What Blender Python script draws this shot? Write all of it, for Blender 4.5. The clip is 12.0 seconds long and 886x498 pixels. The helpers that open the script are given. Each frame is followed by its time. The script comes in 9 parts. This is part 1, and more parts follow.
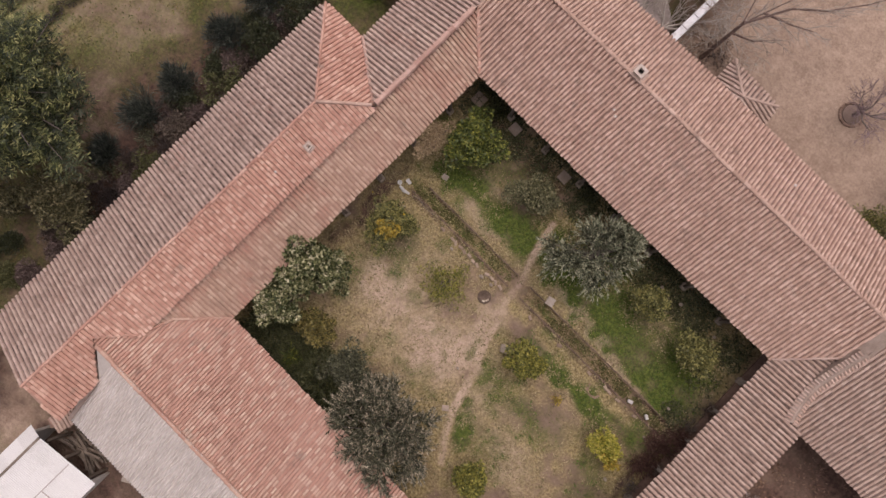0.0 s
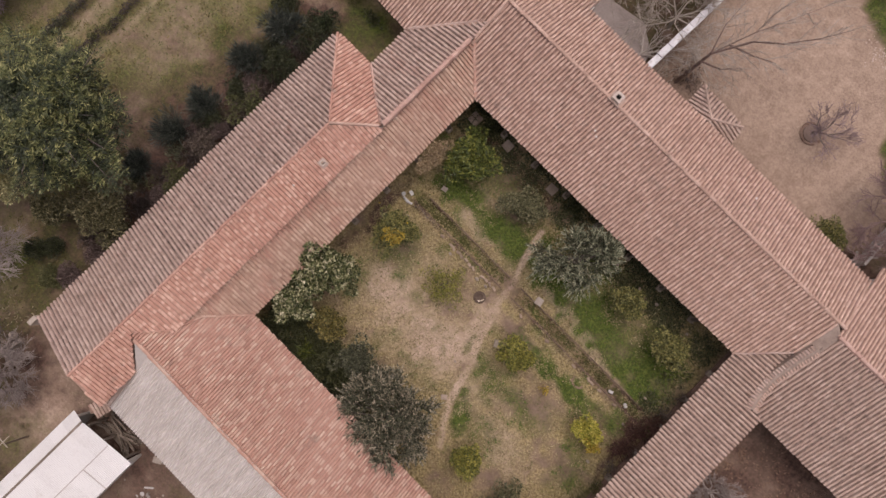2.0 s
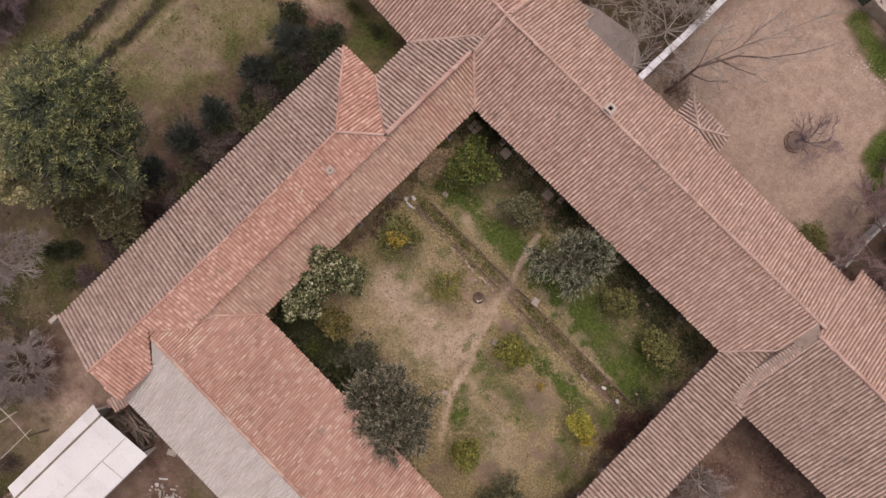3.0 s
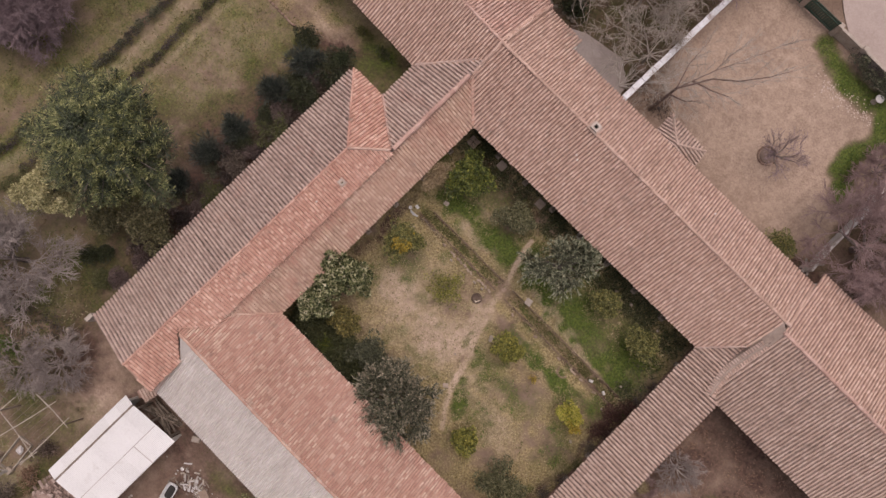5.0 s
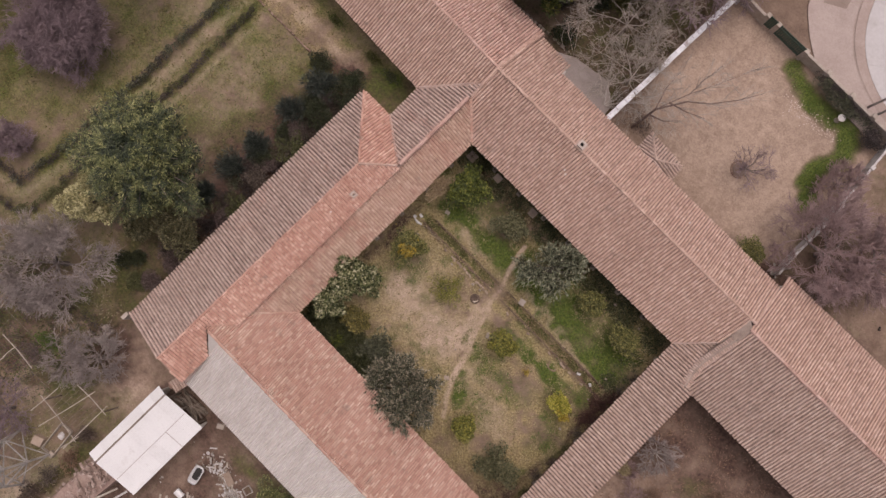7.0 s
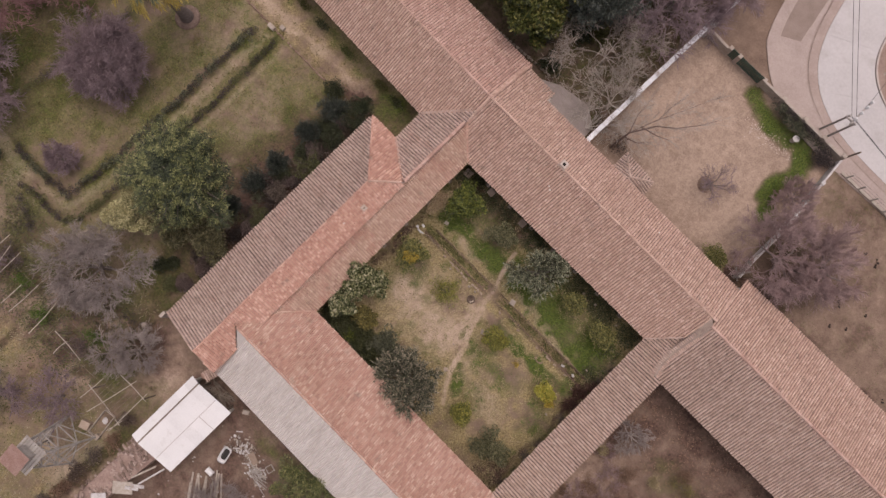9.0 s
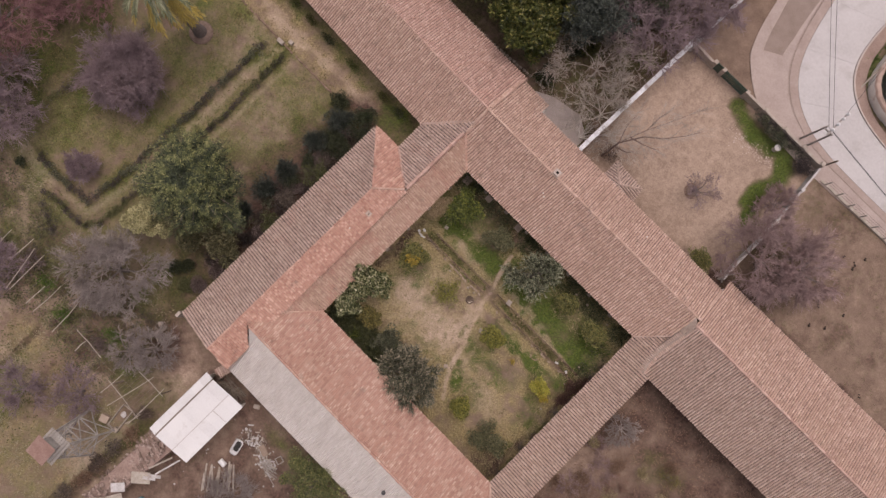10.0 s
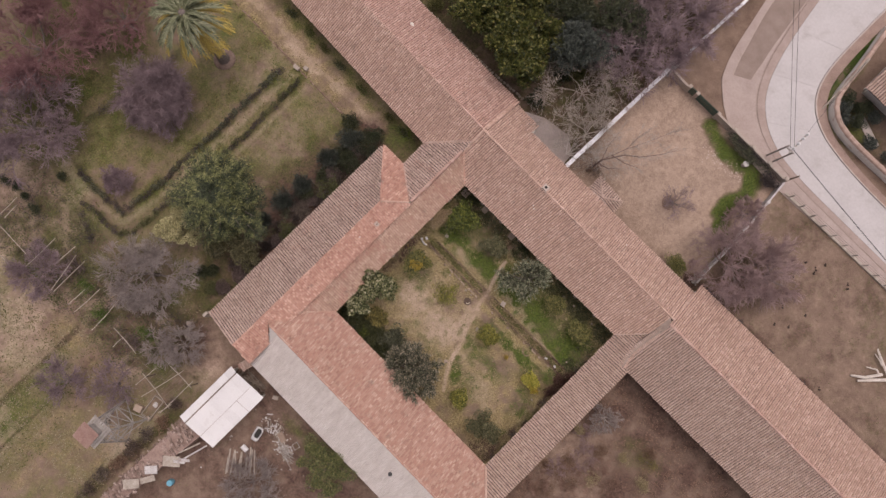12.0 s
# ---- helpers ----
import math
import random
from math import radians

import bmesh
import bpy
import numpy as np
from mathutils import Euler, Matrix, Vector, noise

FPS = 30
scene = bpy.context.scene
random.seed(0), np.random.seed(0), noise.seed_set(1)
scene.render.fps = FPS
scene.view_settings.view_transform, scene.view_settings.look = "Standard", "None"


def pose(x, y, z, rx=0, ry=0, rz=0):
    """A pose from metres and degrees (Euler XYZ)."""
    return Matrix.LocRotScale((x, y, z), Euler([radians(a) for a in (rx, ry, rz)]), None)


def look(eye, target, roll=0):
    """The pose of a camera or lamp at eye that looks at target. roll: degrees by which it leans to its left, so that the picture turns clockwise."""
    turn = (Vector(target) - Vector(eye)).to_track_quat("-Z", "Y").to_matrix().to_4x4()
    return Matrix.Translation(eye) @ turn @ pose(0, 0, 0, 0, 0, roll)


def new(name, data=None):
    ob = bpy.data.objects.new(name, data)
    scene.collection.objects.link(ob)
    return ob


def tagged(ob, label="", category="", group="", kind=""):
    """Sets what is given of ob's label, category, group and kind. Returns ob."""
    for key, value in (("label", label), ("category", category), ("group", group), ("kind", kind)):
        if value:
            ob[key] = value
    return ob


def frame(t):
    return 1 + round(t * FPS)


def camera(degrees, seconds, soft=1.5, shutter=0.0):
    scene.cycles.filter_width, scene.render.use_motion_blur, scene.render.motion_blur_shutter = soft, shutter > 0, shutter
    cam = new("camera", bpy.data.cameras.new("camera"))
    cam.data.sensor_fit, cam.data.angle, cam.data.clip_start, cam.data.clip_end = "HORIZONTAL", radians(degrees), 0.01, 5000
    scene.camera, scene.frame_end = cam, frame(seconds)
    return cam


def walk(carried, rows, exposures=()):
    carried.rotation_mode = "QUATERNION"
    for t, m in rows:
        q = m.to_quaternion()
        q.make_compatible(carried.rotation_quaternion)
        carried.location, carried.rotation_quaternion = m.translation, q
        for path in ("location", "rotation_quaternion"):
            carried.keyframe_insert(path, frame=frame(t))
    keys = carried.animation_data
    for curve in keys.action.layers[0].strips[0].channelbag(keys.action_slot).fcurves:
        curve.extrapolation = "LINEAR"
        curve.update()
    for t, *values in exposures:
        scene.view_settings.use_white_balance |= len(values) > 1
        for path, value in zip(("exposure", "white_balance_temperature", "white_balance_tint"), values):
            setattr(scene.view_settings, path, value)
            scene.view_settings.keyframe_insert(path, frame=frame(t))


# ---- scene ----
cam = camera(62.3, 12.0, soft=1.45)
METRES, EYE, TILT, LEAN, TURN = 30.0, 35.4, -85.9, 0.0, 45.05
ROWS = [
    (0.0, 0.0, 0.0, 0.0, 0.0, 0.0, -0.0),
    (0.5, -0.0001, -0.0319, 0.0021, -0.0, -0.01, -0.04),
    (1.0, 0.0001, -0.0644, 0.0036, 0.0, 0.01, -0.08),
    (1.5, 0.0003, -0.0967, 0.0061, -0.02, 0.01, -0.12),
    (2.0, 0.0003, -0.1289, 0.0081, -0.03, 0.03, -0.14),
    (2.5, -0.0003, -0.1608, 0.0105, -0.05, 0.04, -0.18),
    (3.0, -0.0011, -0.1925, 0.0125, -0.03, 0.05, -0.2),
    (5.0, -0.0043, -0.3182, 0.0223, -0.06, 0.03, -0.28),
    (5.5, -0.0049, -0.3495, 0.0246, -0.05, 0.03, -0.29),
    (6.0, -0.0046, -0.3809, 0.0266, -0.02, 0.03, -0.3),
    (6.5, -0.0046, -0.4188, 0.0299, 0.02, 0.02, -0.31),
    (7.0, -0.0046, -0.4702, 0.0337, 0.05, 0.02, -0.32),
    (9.0, -0.0005, -0.6825, 0.0473, 0.14, 0.09, -0.29),
    (9.5, -0.0, -0.7348, 0.0511, 0.15, 0.11, -0.29),
    (10.0, 0.0003, -0.7872, 0.0547, 0.17, 0.12, -0.29),
    (10.5, 0.0007, -0.8396, 0.0587, 0.19, 0.12, -0.29),
    (11.0, 0.0013, -0.8921, 0.0627, 0.24, 0.12, -0.3),
    (11.5, 0.0023, -0.9446, 0.0671, 0.29, 0.12, -0.3),
    (12.0, 0.0037, -0.9972, 0.0717, 0.28, 0.16, -0.29),
]
walk(cam, [(t, pose(0, 0, EYE, TILT, LEAN, TURN) @ pose(METRES * x, METRES * y, METRES * z, 90 + pitch, roll, yaw)) for t, x, y, z, yaw, pitch, roll in ROWS],
     exposures=[(0.0, -0.04, 6800, 24), (12.0, -0.04, 6750, 24)])

# ---- light ----
SUN_UP, SUN_ROUND = radians(76), radians(100)
world = bpy.data.worlds.new("overcast_sky")
scene.world = world
world.use_nodes = True
wn, wl = world.node_tree.nodes, world.node_tree.links
sky = wn.new("ShaderNodeTexSky")
sky.sky_type, sky.sun_disc, sky.sun_elevation, sky.sun_rotation = "NISHITA", False, SUN_UP, radians(90) - SUN_ROUND
sky.dust_density, sky.air_density, sky.ozone_density = 4.0, 1.0, 1.0
grey = wn.new("ShaderNodeHueSaturation")
grey.inputs["Saturation"].default_value = 0.3
wl.new(sky.outputs[0], grey.inputs["Color"])
wl.new(grey.outputs[0], wn["Background"].inputs[0])
wn["Background"].inputs[1].default_value = 0.15
sun = new("sun", bpy.data.lights.new("sun", "SUN"))
sun.data.energy, sun.data.angle, sun.data.color = 1.0, radians(50), (1.0, 0.94, 0.86)
sun.matrix_world = look((40 * math.cos(SUN_ROUND) * math.cos(SUN_UP), 40 * math.sin(SUN_ROUND) * math.cos(SUN_UP), 40 * math.sin(SUN_UP)), (0, 0, 0))

# ---- materials ----


def mat(name, ramp, scale=2.0, fine=30.0, rough=0.9, bump=0.3, bump_scale=40.0, by="", mix=0.5, metal=0.0, detail=6, wear=None, tint=None, aniso=None, bump_dist=0.02):
    """ramp: colours from dark to light. by: 'island' or 'object' picks a colour for each piece; noise at two scales shifts it by mix."""
    m = bpy.data.materials.new(name)
    m.use_nodes = True
    n, l = m.node_tree.nodes, m.node_tree.links
    bsdf = n["Principled BSDF"]
    bsdf.inputs["Roughness"].default_value, bsdf.inputs["Metallic"].default_value = rough, metal
    bsdf.inputs["Specular IOR Level"].default_value = 0.25
    geo = n.new("ShaderNodeNewGeometry")
    where = geo.outputs["Position"]
    if aniso:
        mp = n.new("ShaderNodeMapping")
        mp.inputs["Scale"].default_value = aniso
        l.new(where, mp.inputs["Vector"])
        where = mp.outputs[0]

    def tex(s, d=4):
        t = n.new("ShaderNodeTexNoise")
        t.inputs["Scale"].default_value, t.inputs["Detail"].default_value, t.inputs["Roughness"].default_value = s, d, 0.6
        l.new(where, t.inputs["Vector"])
        return t.outputs["Fac"]

    def sum_of(a, b, ka, kb, c=0.0):
        x = n.new("ShaderNodeMath")
        x.operation = "MULTIPLY_ADD"
        l.new(a, x.inputs[0])
        x.inputs[1].default_value = ka
        y = n.new("ShaderNodeMath")
        y.operation = "MULTIPLY_ADD"
        l.new(b, y.inputs[0])
        y.inputs[1].default_value, y.inputs[2].default_value = kb, c
        l.new(y.outputs[0], x.inputs[2])
        return x.outputs[0]

    big, small = tex(scale, detail), tex(fine, 3)
    fac = sum_of(big, small, 1.2, 0.8, -0.5)
    if by:
        pick = geo.outputs["Random Per Island"] if by == "island" else n.new("ShaderNodeObjectInfo").outputs["Random"]
        fac = sum_of(fac, pick, mix, 1.0 - mix)
    cr = n.new("ShaderNodeValToRGB")
    while len(cr.color_ramp.elements) < len(ramp):
        cr.color_ramp.elements.new(0.5)
    for i, (e, c) in enumerate(zip(cr.color_ramp.elements, ramp)):
        e.position, e.color = 0.1 + 0.8 * i / max(1, len(ramp) - 1), (*c, 1)
    l.new(fac, cr.inputs[0])
    out = cr.outputs[0]
    for colour, s, lo, hi in [c for c in (tint, wear) if c]:
        w = n.new("ShaderNodeMapRange")
        w.inputs["From Min"].default_value, w.inputs["From Max"].default_value = lo, hi
        l.new(tex(s, 5), w.inputs["Value"])
        mx = n.new("ShaderNodeMix")
        mx.data_type = "RGBA"
        l.new(w.outputs[0], mx.inputs["Factor"])
        l.new(out, mx.inputs["A"])
        mx.inputs["B"].default_value = (*colour, 1)
        out = mx.outputs["Result"]
    l.new(out, bsdf.inputs["Base Color"])
    if bump:
        b = n.new("ShaderNodeBump")
        b.inputs["Strength"].default_value, b.inputs["Distance"].default_value = bump, bump_dist
        l.new(tex(bump_scale, 4), b.inputs["Height"])
        l.new(b.outputs[0], bsdf.inputs["Normal"])
    return m


def leaf_mat(name, ramp, gloss=0.5):
    m = mat(name, ramp, scale=2.4, fine=9.0, rough=gloss, bump=0, by="island", mix=0.36)
    m.node_tree.nodes["Principled BSDF"].inputs["Specular IOR Level"].default_value = 0.3
    return m


GREY_TILES = [(0.322, 0.23, 0.19), (0.42, 0.306, 0.255), (0.473, 0.353, 0.297), (0.571, 0.438, 0.37)]
TAN_TILES = [(0.315, 0.205, 0.152), (0.42, 0.282, 0.21), (0.465, 0.325, 0.245), (0.575, 0.43, 0.33)]
PINK_TILES = [(0.355, 0.234, 0.181), (0.465, 0.313, 0.243), (0.505, 0.35, 0.277), (0.625, 0.455, 0.372)]
PALE_TILES = [(0.362, 0.227, 0.182), (0.473, 0.303, 0.244), (0.507, 0.339, 0.277), (0.616, 0.437, 0.366)]
DUST_TILES = [(0.324, 0.231, 0.185), (0.419, 0.30, 0.24), (0.458, 0.336, 0.274), (0.553, 0.421, 0.348)]
RED_TILES = [(0.36, 0.195, 0.145), (0.468, 0.262, 0.198), (0.50, 0.298, 0.228), (0.66, 0.45, 0.355)]
NEW_TILES = [(0.33, 0.19, 0.143), (0.445, 0.255, 0.193), (0.465, 0.30, 0.229), (0.615, 0.458, 0.36)]
TILES = {}
for key, ramp in (("grey", GREY_TILES), ("pale", PALE_TILES), ("dust", DUST_TILES), ("pink", PINK_TILES), ("red", RED_TILES), ("new", NEW_TILES), ("tan", TAN_TILES), ("rubble", [(0.14, 0.10, 0.08), (0.25, 0.18, 0.145), (0.36, 0.27, 0.225), (0.47, 0.38, 0.325)])):
    for by in ("island", "object"):
        TILES[key, by] = mat(f"clay_tile_{key}_{by}", ramp, scale=0.35, fine=14.0, by=by, mix=0.40 if key in ("red", "pale", "new") else 0.44, bump=0.4, bump_scale=60, wear=((0.17, 0.14, 0.115), 1.3, 0.60, 0.85), tint=((0.52, 0.28, 0.212), 0.55, 0.55, 1.05) if key == "pale" else ((0.40, 0.20, 0.15), 0.55, 0.50, 0.72) if key == "tan" else ((0.36, 0.17, 0.125), 0.5, 0.58, 0.9) if key == "grey" else None)
M_CHANNEL = mat("clay_channel", [(0.26, 0.158, 0.122), (0.38, 0.24, 0.188), (0.46, 0.31, 0.25)], scale=1.5, fine=11)
# three darker channel clays, with the groove shade between cover tiles painted in
M_MIDCHANNEL = mat("lightly_shaded_channel", [(0.125, 0.083, 0.066), (0.24, 0.159, 0.127), (0.36, 0.245, 0.199)], scale=4.0, fine=10)
M_SHADECHANNEL = mat("shaded_channel", [(0.05, 0.035, 0.028), (0.16, 0.114, 0.094), (0.31, 0.23, 0.195)], scale=4.5, fine=9)
M_PATCHYSHADE = mat("patchy_shaded_channel", [(0.03, 0.021, 0.017), (0.11, 0.078, 0.064), (0.27, 0.20, 0.168), (0.36, 0.275, 0.235)], scale=3.0, fine=8)
M_VALLEY = mat("dusty_brown_mortar", [(0.20, 0.15, 0.12), (0.31, 0.24, 0.195), (0.40, 0.32, 0.265)], scale=2, fine=22, bump=0.6)
M_MORTAR = mat("lime_mortar", [(0.30, 0.22, 0.18), (0.45, 0.34, 0.28), (0.55, 0.44, 0.38)], scale=2, fine=25)
M_WALL = mat("limewashed_adobe", [(0.45, 0.41, 0.36), (0.62, 0.58, 0.52), (0.72, 0.69, 0.63)], scale=0.8, fine=12, wear=((0.33, 0.23, 0.17), 0.9, 0.58, 0.75))
M_WOOD = mat("weathered_timber", [(0.10, 0.075, 0.055), (0.20, 0.16, 0.125), (0.32, 0.27, 0.22)], scale=2, fine=35, aniso=(1, 1, 0.2))
M_GREYWOOD = mat("silvered_timber", [(0.20, 0.18, 0.155), (0.34, 0.31, 0.275), (0.47, 0.435, 0.39)], scale=2, fine=25)
M_PALEWOOD = mat("sun_bleached_wood", [(0.24, 0.20, 0.16), (0.38, 0.33, 0.27), (0.52, 0.46, 0.39)], scale=3, fine=30)
M_FIBRE = mat("fibre_cement_sheet", [(0.36, 0.325, 0.29), (0.46, 0.42, 0.38), (0.54, 0.50, 0.46)], scale=0.5, fine=7, by="island", mix=0.8, wear=((0.36, 0.34, 0.30), 1.6, 0.55, 0.75))
M_STONE = mat("grey_field_stone", [(0.20, 0.16, 0.125), (0.32, 0.265, 0.21), (0.44, 0.375, 0.30)], scale=4, fine=30, bump=0.6)
M_BRICK = mat("old_brick", [(0.15, 0.095, 0.07), (0.24, 0.16, 0.12), (0.36, 0.26, 0.20)], scale=3, fine=25, by="object", mix=0.5)
M_PALEBRICK = mat("faded_brick", [(0.22, 0.16, 0.12), (0.34, 0.26, 0.195), (0.46, 0.365, 0.285)], scale=3, fine=25, by="object", mix=0.5)
M_CONCRETE = mat("road_concrete", [(0.42, 0.395, 0.375), (0.48, 0.455, 0.435), (0.53, 0.505, 0.485)], scale=0.35, fine=5, bump=0.15, wear=((0.35, 0.315, 0.285), 0.5, 0.56, 0.85))
M_BARK = mat("grey_bark", [(0.10, 0.08, 0.07), (0.17, 0.14, 0.125), (0.25, 0.21, 0.19)], scale=5, fine=40, bump=0.6)
M_WHITEBARK = mat("pale_bark", [(0.34, 0.29, 0.255), (0.48, 0.43, 0.385), (0.60, 0.55, 0.50)], scale=4, fine=30)
M_TWIG = mat("grey_twigs", [(0.17, 0.14, 0.125), (0.28, 0.235, 0.21), (0.40, 0.345, 0.31)], scale=0.8, fine=6, bump=0)
M_PURPLE = mat("mauve_twigs", [(0.12, 0.085, 0.088), (0.23, 0.168, 0.172), (0.38, 0.29, 0.29)], scale=0.8, fine=6, bump=0)
M_PINKTWIG = mat("pinkish_twigs", [(0.19, 0.125, 0.115), (0.30, 0.21, 0.195), (0.43, 0.32, 0.30)], scale=0.8, fine=6, bump=0)
M_BEIGETWIG = mat("beige_twigs", [(0.27, 0.23, 0.19), (0.40, 0.35, 0.295), (0.54, 0.48, 0.41)], scale=0.8, fine=6, bump=0)
M_TANTWIG = mat("tan_twigs", [(0.20, 0.165, 0.135), (0.32, 0.27, 0.225), (0.44, 0.385, 0.325)], scale=0.8, fine=6, bump=0)
M_RUSTTWIG = mat("rust_brown_twigs", [(0.13, 0.075, 0.055), (0.25, 0.155, 0.115), (0.40, 0.28, 0.22)], scale=0.8, fine=6, bump=0)
M_REDTWIG = mat("reddish_twigs", [(0.11, 0.055, 0.055), (0.23, 0.12, 0.118), (0.36, 0.22, 0.21)], scale=0.8, fine=6, bump=0)
L_CITRUS = leaf_mat("citrus_leaves", [(0.016, 0.024, 0.006), (0.055, 0.075, 0.018), (0.12, 0.14, 0.03), (0.30, 0.29, 0.06)])
L_GREYCITRUS = leaf_mat("greyish_citrus_leaves", [(0.032, 0.034, 0.016), (0.09, 0.09, 0.042), (0.17, 0.162, 0.082), (0.28, 0.255, 0.15)])
L_CITRUS2 = leaf_mat("dull_citrus_leaves", [(0.028, 0.031, 0.011), (0.098, 0.10, 0.034), (0.20, 0.19, 0.062), (0.36, 0.32, 0.11)])
L_YELLOW = leaf_mat("yellow_citrus_leaves", [(0.09, 0.10, 0.015), (0.24, 0.24, 0.035), (0.42, 0.38, 0.06), (0.62, 0.52, 0.16)])
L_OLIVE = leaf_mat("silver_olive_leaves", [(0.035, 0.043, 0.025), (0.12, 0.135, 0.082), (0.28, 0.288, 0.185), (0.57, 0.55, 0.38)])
L_DUSKY = leaf_mat("dusky_shrub_leaves", [(0.02, 0.024, 0.014), (0.058, 0.064, 0.038), (0.12, 0.122, 0.072), (0.25, 0.235, 0.15)])
L_SHADEOLIVE = leaf_mat("shaded_olive_leaves", [(0.015, 0.019, 0.010), (0.047, 0.053, 0.03), (0.115, 0.118, 0.07), (0.31, 0.285, 0.195)])
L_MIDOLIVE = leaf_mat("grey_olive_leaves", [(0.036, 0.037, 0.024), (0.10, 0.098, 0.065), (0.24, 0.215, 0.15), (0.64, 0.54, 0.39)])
L_YELLOWGREEN = leaf_mat("yellow_green_leaves", [(0.04, 0.045, 0.012), (0.12, 0.125, 0.03), (0.24, 0.23, 0.05), (0.42, 0.36, 0.08)])
L_OLEANDER = leaf_mat("loquat_leaves", [(0.018, 0.028, 0.01), (0.06, 0.075, 0.027), (0.19, 0.195, 0.085), (0.58, 0.55, 0.34)])
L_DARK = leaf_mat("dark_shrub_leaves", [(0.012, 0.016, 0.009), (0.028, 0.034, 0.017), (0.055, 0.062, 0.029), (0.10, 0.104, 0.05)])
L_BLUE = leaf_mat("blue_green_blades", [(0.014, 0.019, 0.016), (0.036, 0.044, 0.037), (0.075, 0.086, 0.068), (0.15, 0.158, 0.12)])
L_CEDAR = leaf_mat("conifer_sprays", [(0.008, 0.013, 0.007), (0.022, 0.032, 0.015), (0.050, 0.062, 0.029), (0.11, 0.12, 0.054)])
L_OLIVEBROWN = leaf_mat("olive_brown_leaves", [(0.022, 0.022, 0.010), (0.07, 0.066, 0.03), (0.15, 0.135, 0.066), (0.29, 0.25, 0.14)])
L_PALM = leaf_mat("palm_fronds", [(0.04, 0.05, 0.022), (0.11, 0.125, 0.062), (0.22, 0.23, 0.13), (0.40, 0.39, 0.26)])
L_PALMOLD = leaf_mat("yellowed_fronds", [(0.30, 0.22, 0.05), (0.45, 0.34, 0.08), (0.58, 0.45, 0.13)])
L_GRASS = leaf_mat("green_grass", [(0.035, 0.065, 0.010), (0.07, 0.12, 0.018), (0.13, 0.18, 0.03)], 0.7)
L_OLIVEGRASS = leaf_mat("olive_green_grass", [(0.05, 0.062, 0.018), (0.095, 0.108, 0.032), (0.16, 0.165, 0.055)], 0.8)
L_DRY = leaf_mat("dry_grass", [(0.17, 0.133, 0.07), (0.32, 0.255, 0.14), (0.48, 0.40, 0.24)], 0.8)
L_LAWN = leaf_mat("olive_lawn_grass", [(0.07, 0.058, 0.019), (0.13, 0.106, 0.038), (0.215, 0.173, 0.068)], 0.8)
L_AVO = leaf_mat("avocado_leaves", [(0.011, 0.016, 0.004), (0.04, 0.05, 0.011), (0.088, 0.095, 0.022), (0.25, 0.212, 0.068)])
L_TUFT = leaf_mat("olive_weeds", [(0.05, 0.052, 0.016), (0.10, 0.098, 0.032), (0.17, 0.155, 0.055)], 0.8)
L_RUSSET = leaf_mat("russet_dry_weeds", [(0.12, 0.065, 0.04), (0.21, 0.13, 0.085), (0.32, 0.22, 0.15)], 0.8)
L_UNDER = leaf_mat("mauve_grey_undergrowth", [(0.03, 0.022, 0.02), (0.06, 0.046, 0.042), (0.11, 0.088, 0.078)])
L_MAUVE = leaf_mat("faded_mauve_flowers", [(0.075, 0.05, 0.045), (0.135, 0.095, 0.085), (0.20, 0.15, 0.13)])
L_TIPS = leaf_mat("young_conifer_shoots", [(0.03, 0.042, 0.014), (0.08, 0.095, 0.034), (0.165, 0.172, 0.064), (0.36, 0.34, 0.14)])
L_HEDGE = leaf_mat("dull_hedge_leaves", [(0.045, 0.048, 0.02), (0.10, 0.105, 0.042), (0.18, 0.175, 0.075)], 0.7)
L_DULLHEDGE = leaf_mat("brownish_hedge_leaves", [(0.06, 0.045, 0.036), (0.13, 0.10, 0.078), (0.22, 0.175, 0.135)], 0.7)
L_FIELD = leaf_mat("bleached_field_grass", [(0.17, 0.14, 0.085), (0.265, 0.222, 0.14), (0.39, 0.335, 0.225)], 0.8)
L_STRAW = leaf_mat("brown_straw_leaves", [(0.14, 0.095, 0.05), (0.27, 0.195, 0.11), (0.42, 0.32, 0.20)], 0.8)
L_CREAM = leaf_mat("cream_blossom_leaves", [(0.14, 0.13, 0.055), (0.32, 0.295, 0.14), (0.50, 0.455, 0.245), (0.66, 0.60, 0.36)])
L_AUTUMN = leaf_mat("yellowing_brown_leaves", [(0.03, 0.028, 0.01), (0.10, 0.088, 0.028), (0.20, 0.165, 0.05), (0.34, 0.27, 0.09)])
L_BLOSSOM = leaf_mat("cream_blossom", [(0.30, 0.275, 0.16), (0.46, 0.425, 0.27), (0.62, 0.575, 0.40)])
L_STRAWDARK = leaf_mat("dark_brown_litter", [(0.05, 0.034, 0.026), (0.11, 0.078, 0.06), (0.21, 0.16, 0.125)], 0.8)
L_WEED = leaf_mat("dark_weed_leaves", [(0.022, 0.028, 0.012), (0.05, 0.058, 0.026), (0.095, 0.10, 0.044), (0.16, 0.155, 0.072)])
L_RUSTY = leaf_mat("rusty_dead_stems", [(0.05, 0.026, 0.02), (0.12, 0.06, 0.045), (0.22, 0.125, 0.095)], 0.8)
L_GOLD = leaf_mat("golden_leaves", [(0.14, 0.10, 0.015), (0.32, 0.23, 0.03), (0.52, 0.37, 0.07)])
L_FRUIT = leaf_mat("lemon_peel", [(0.45, 0.30, 0.02), (0.60, 0.42, 0.03)])


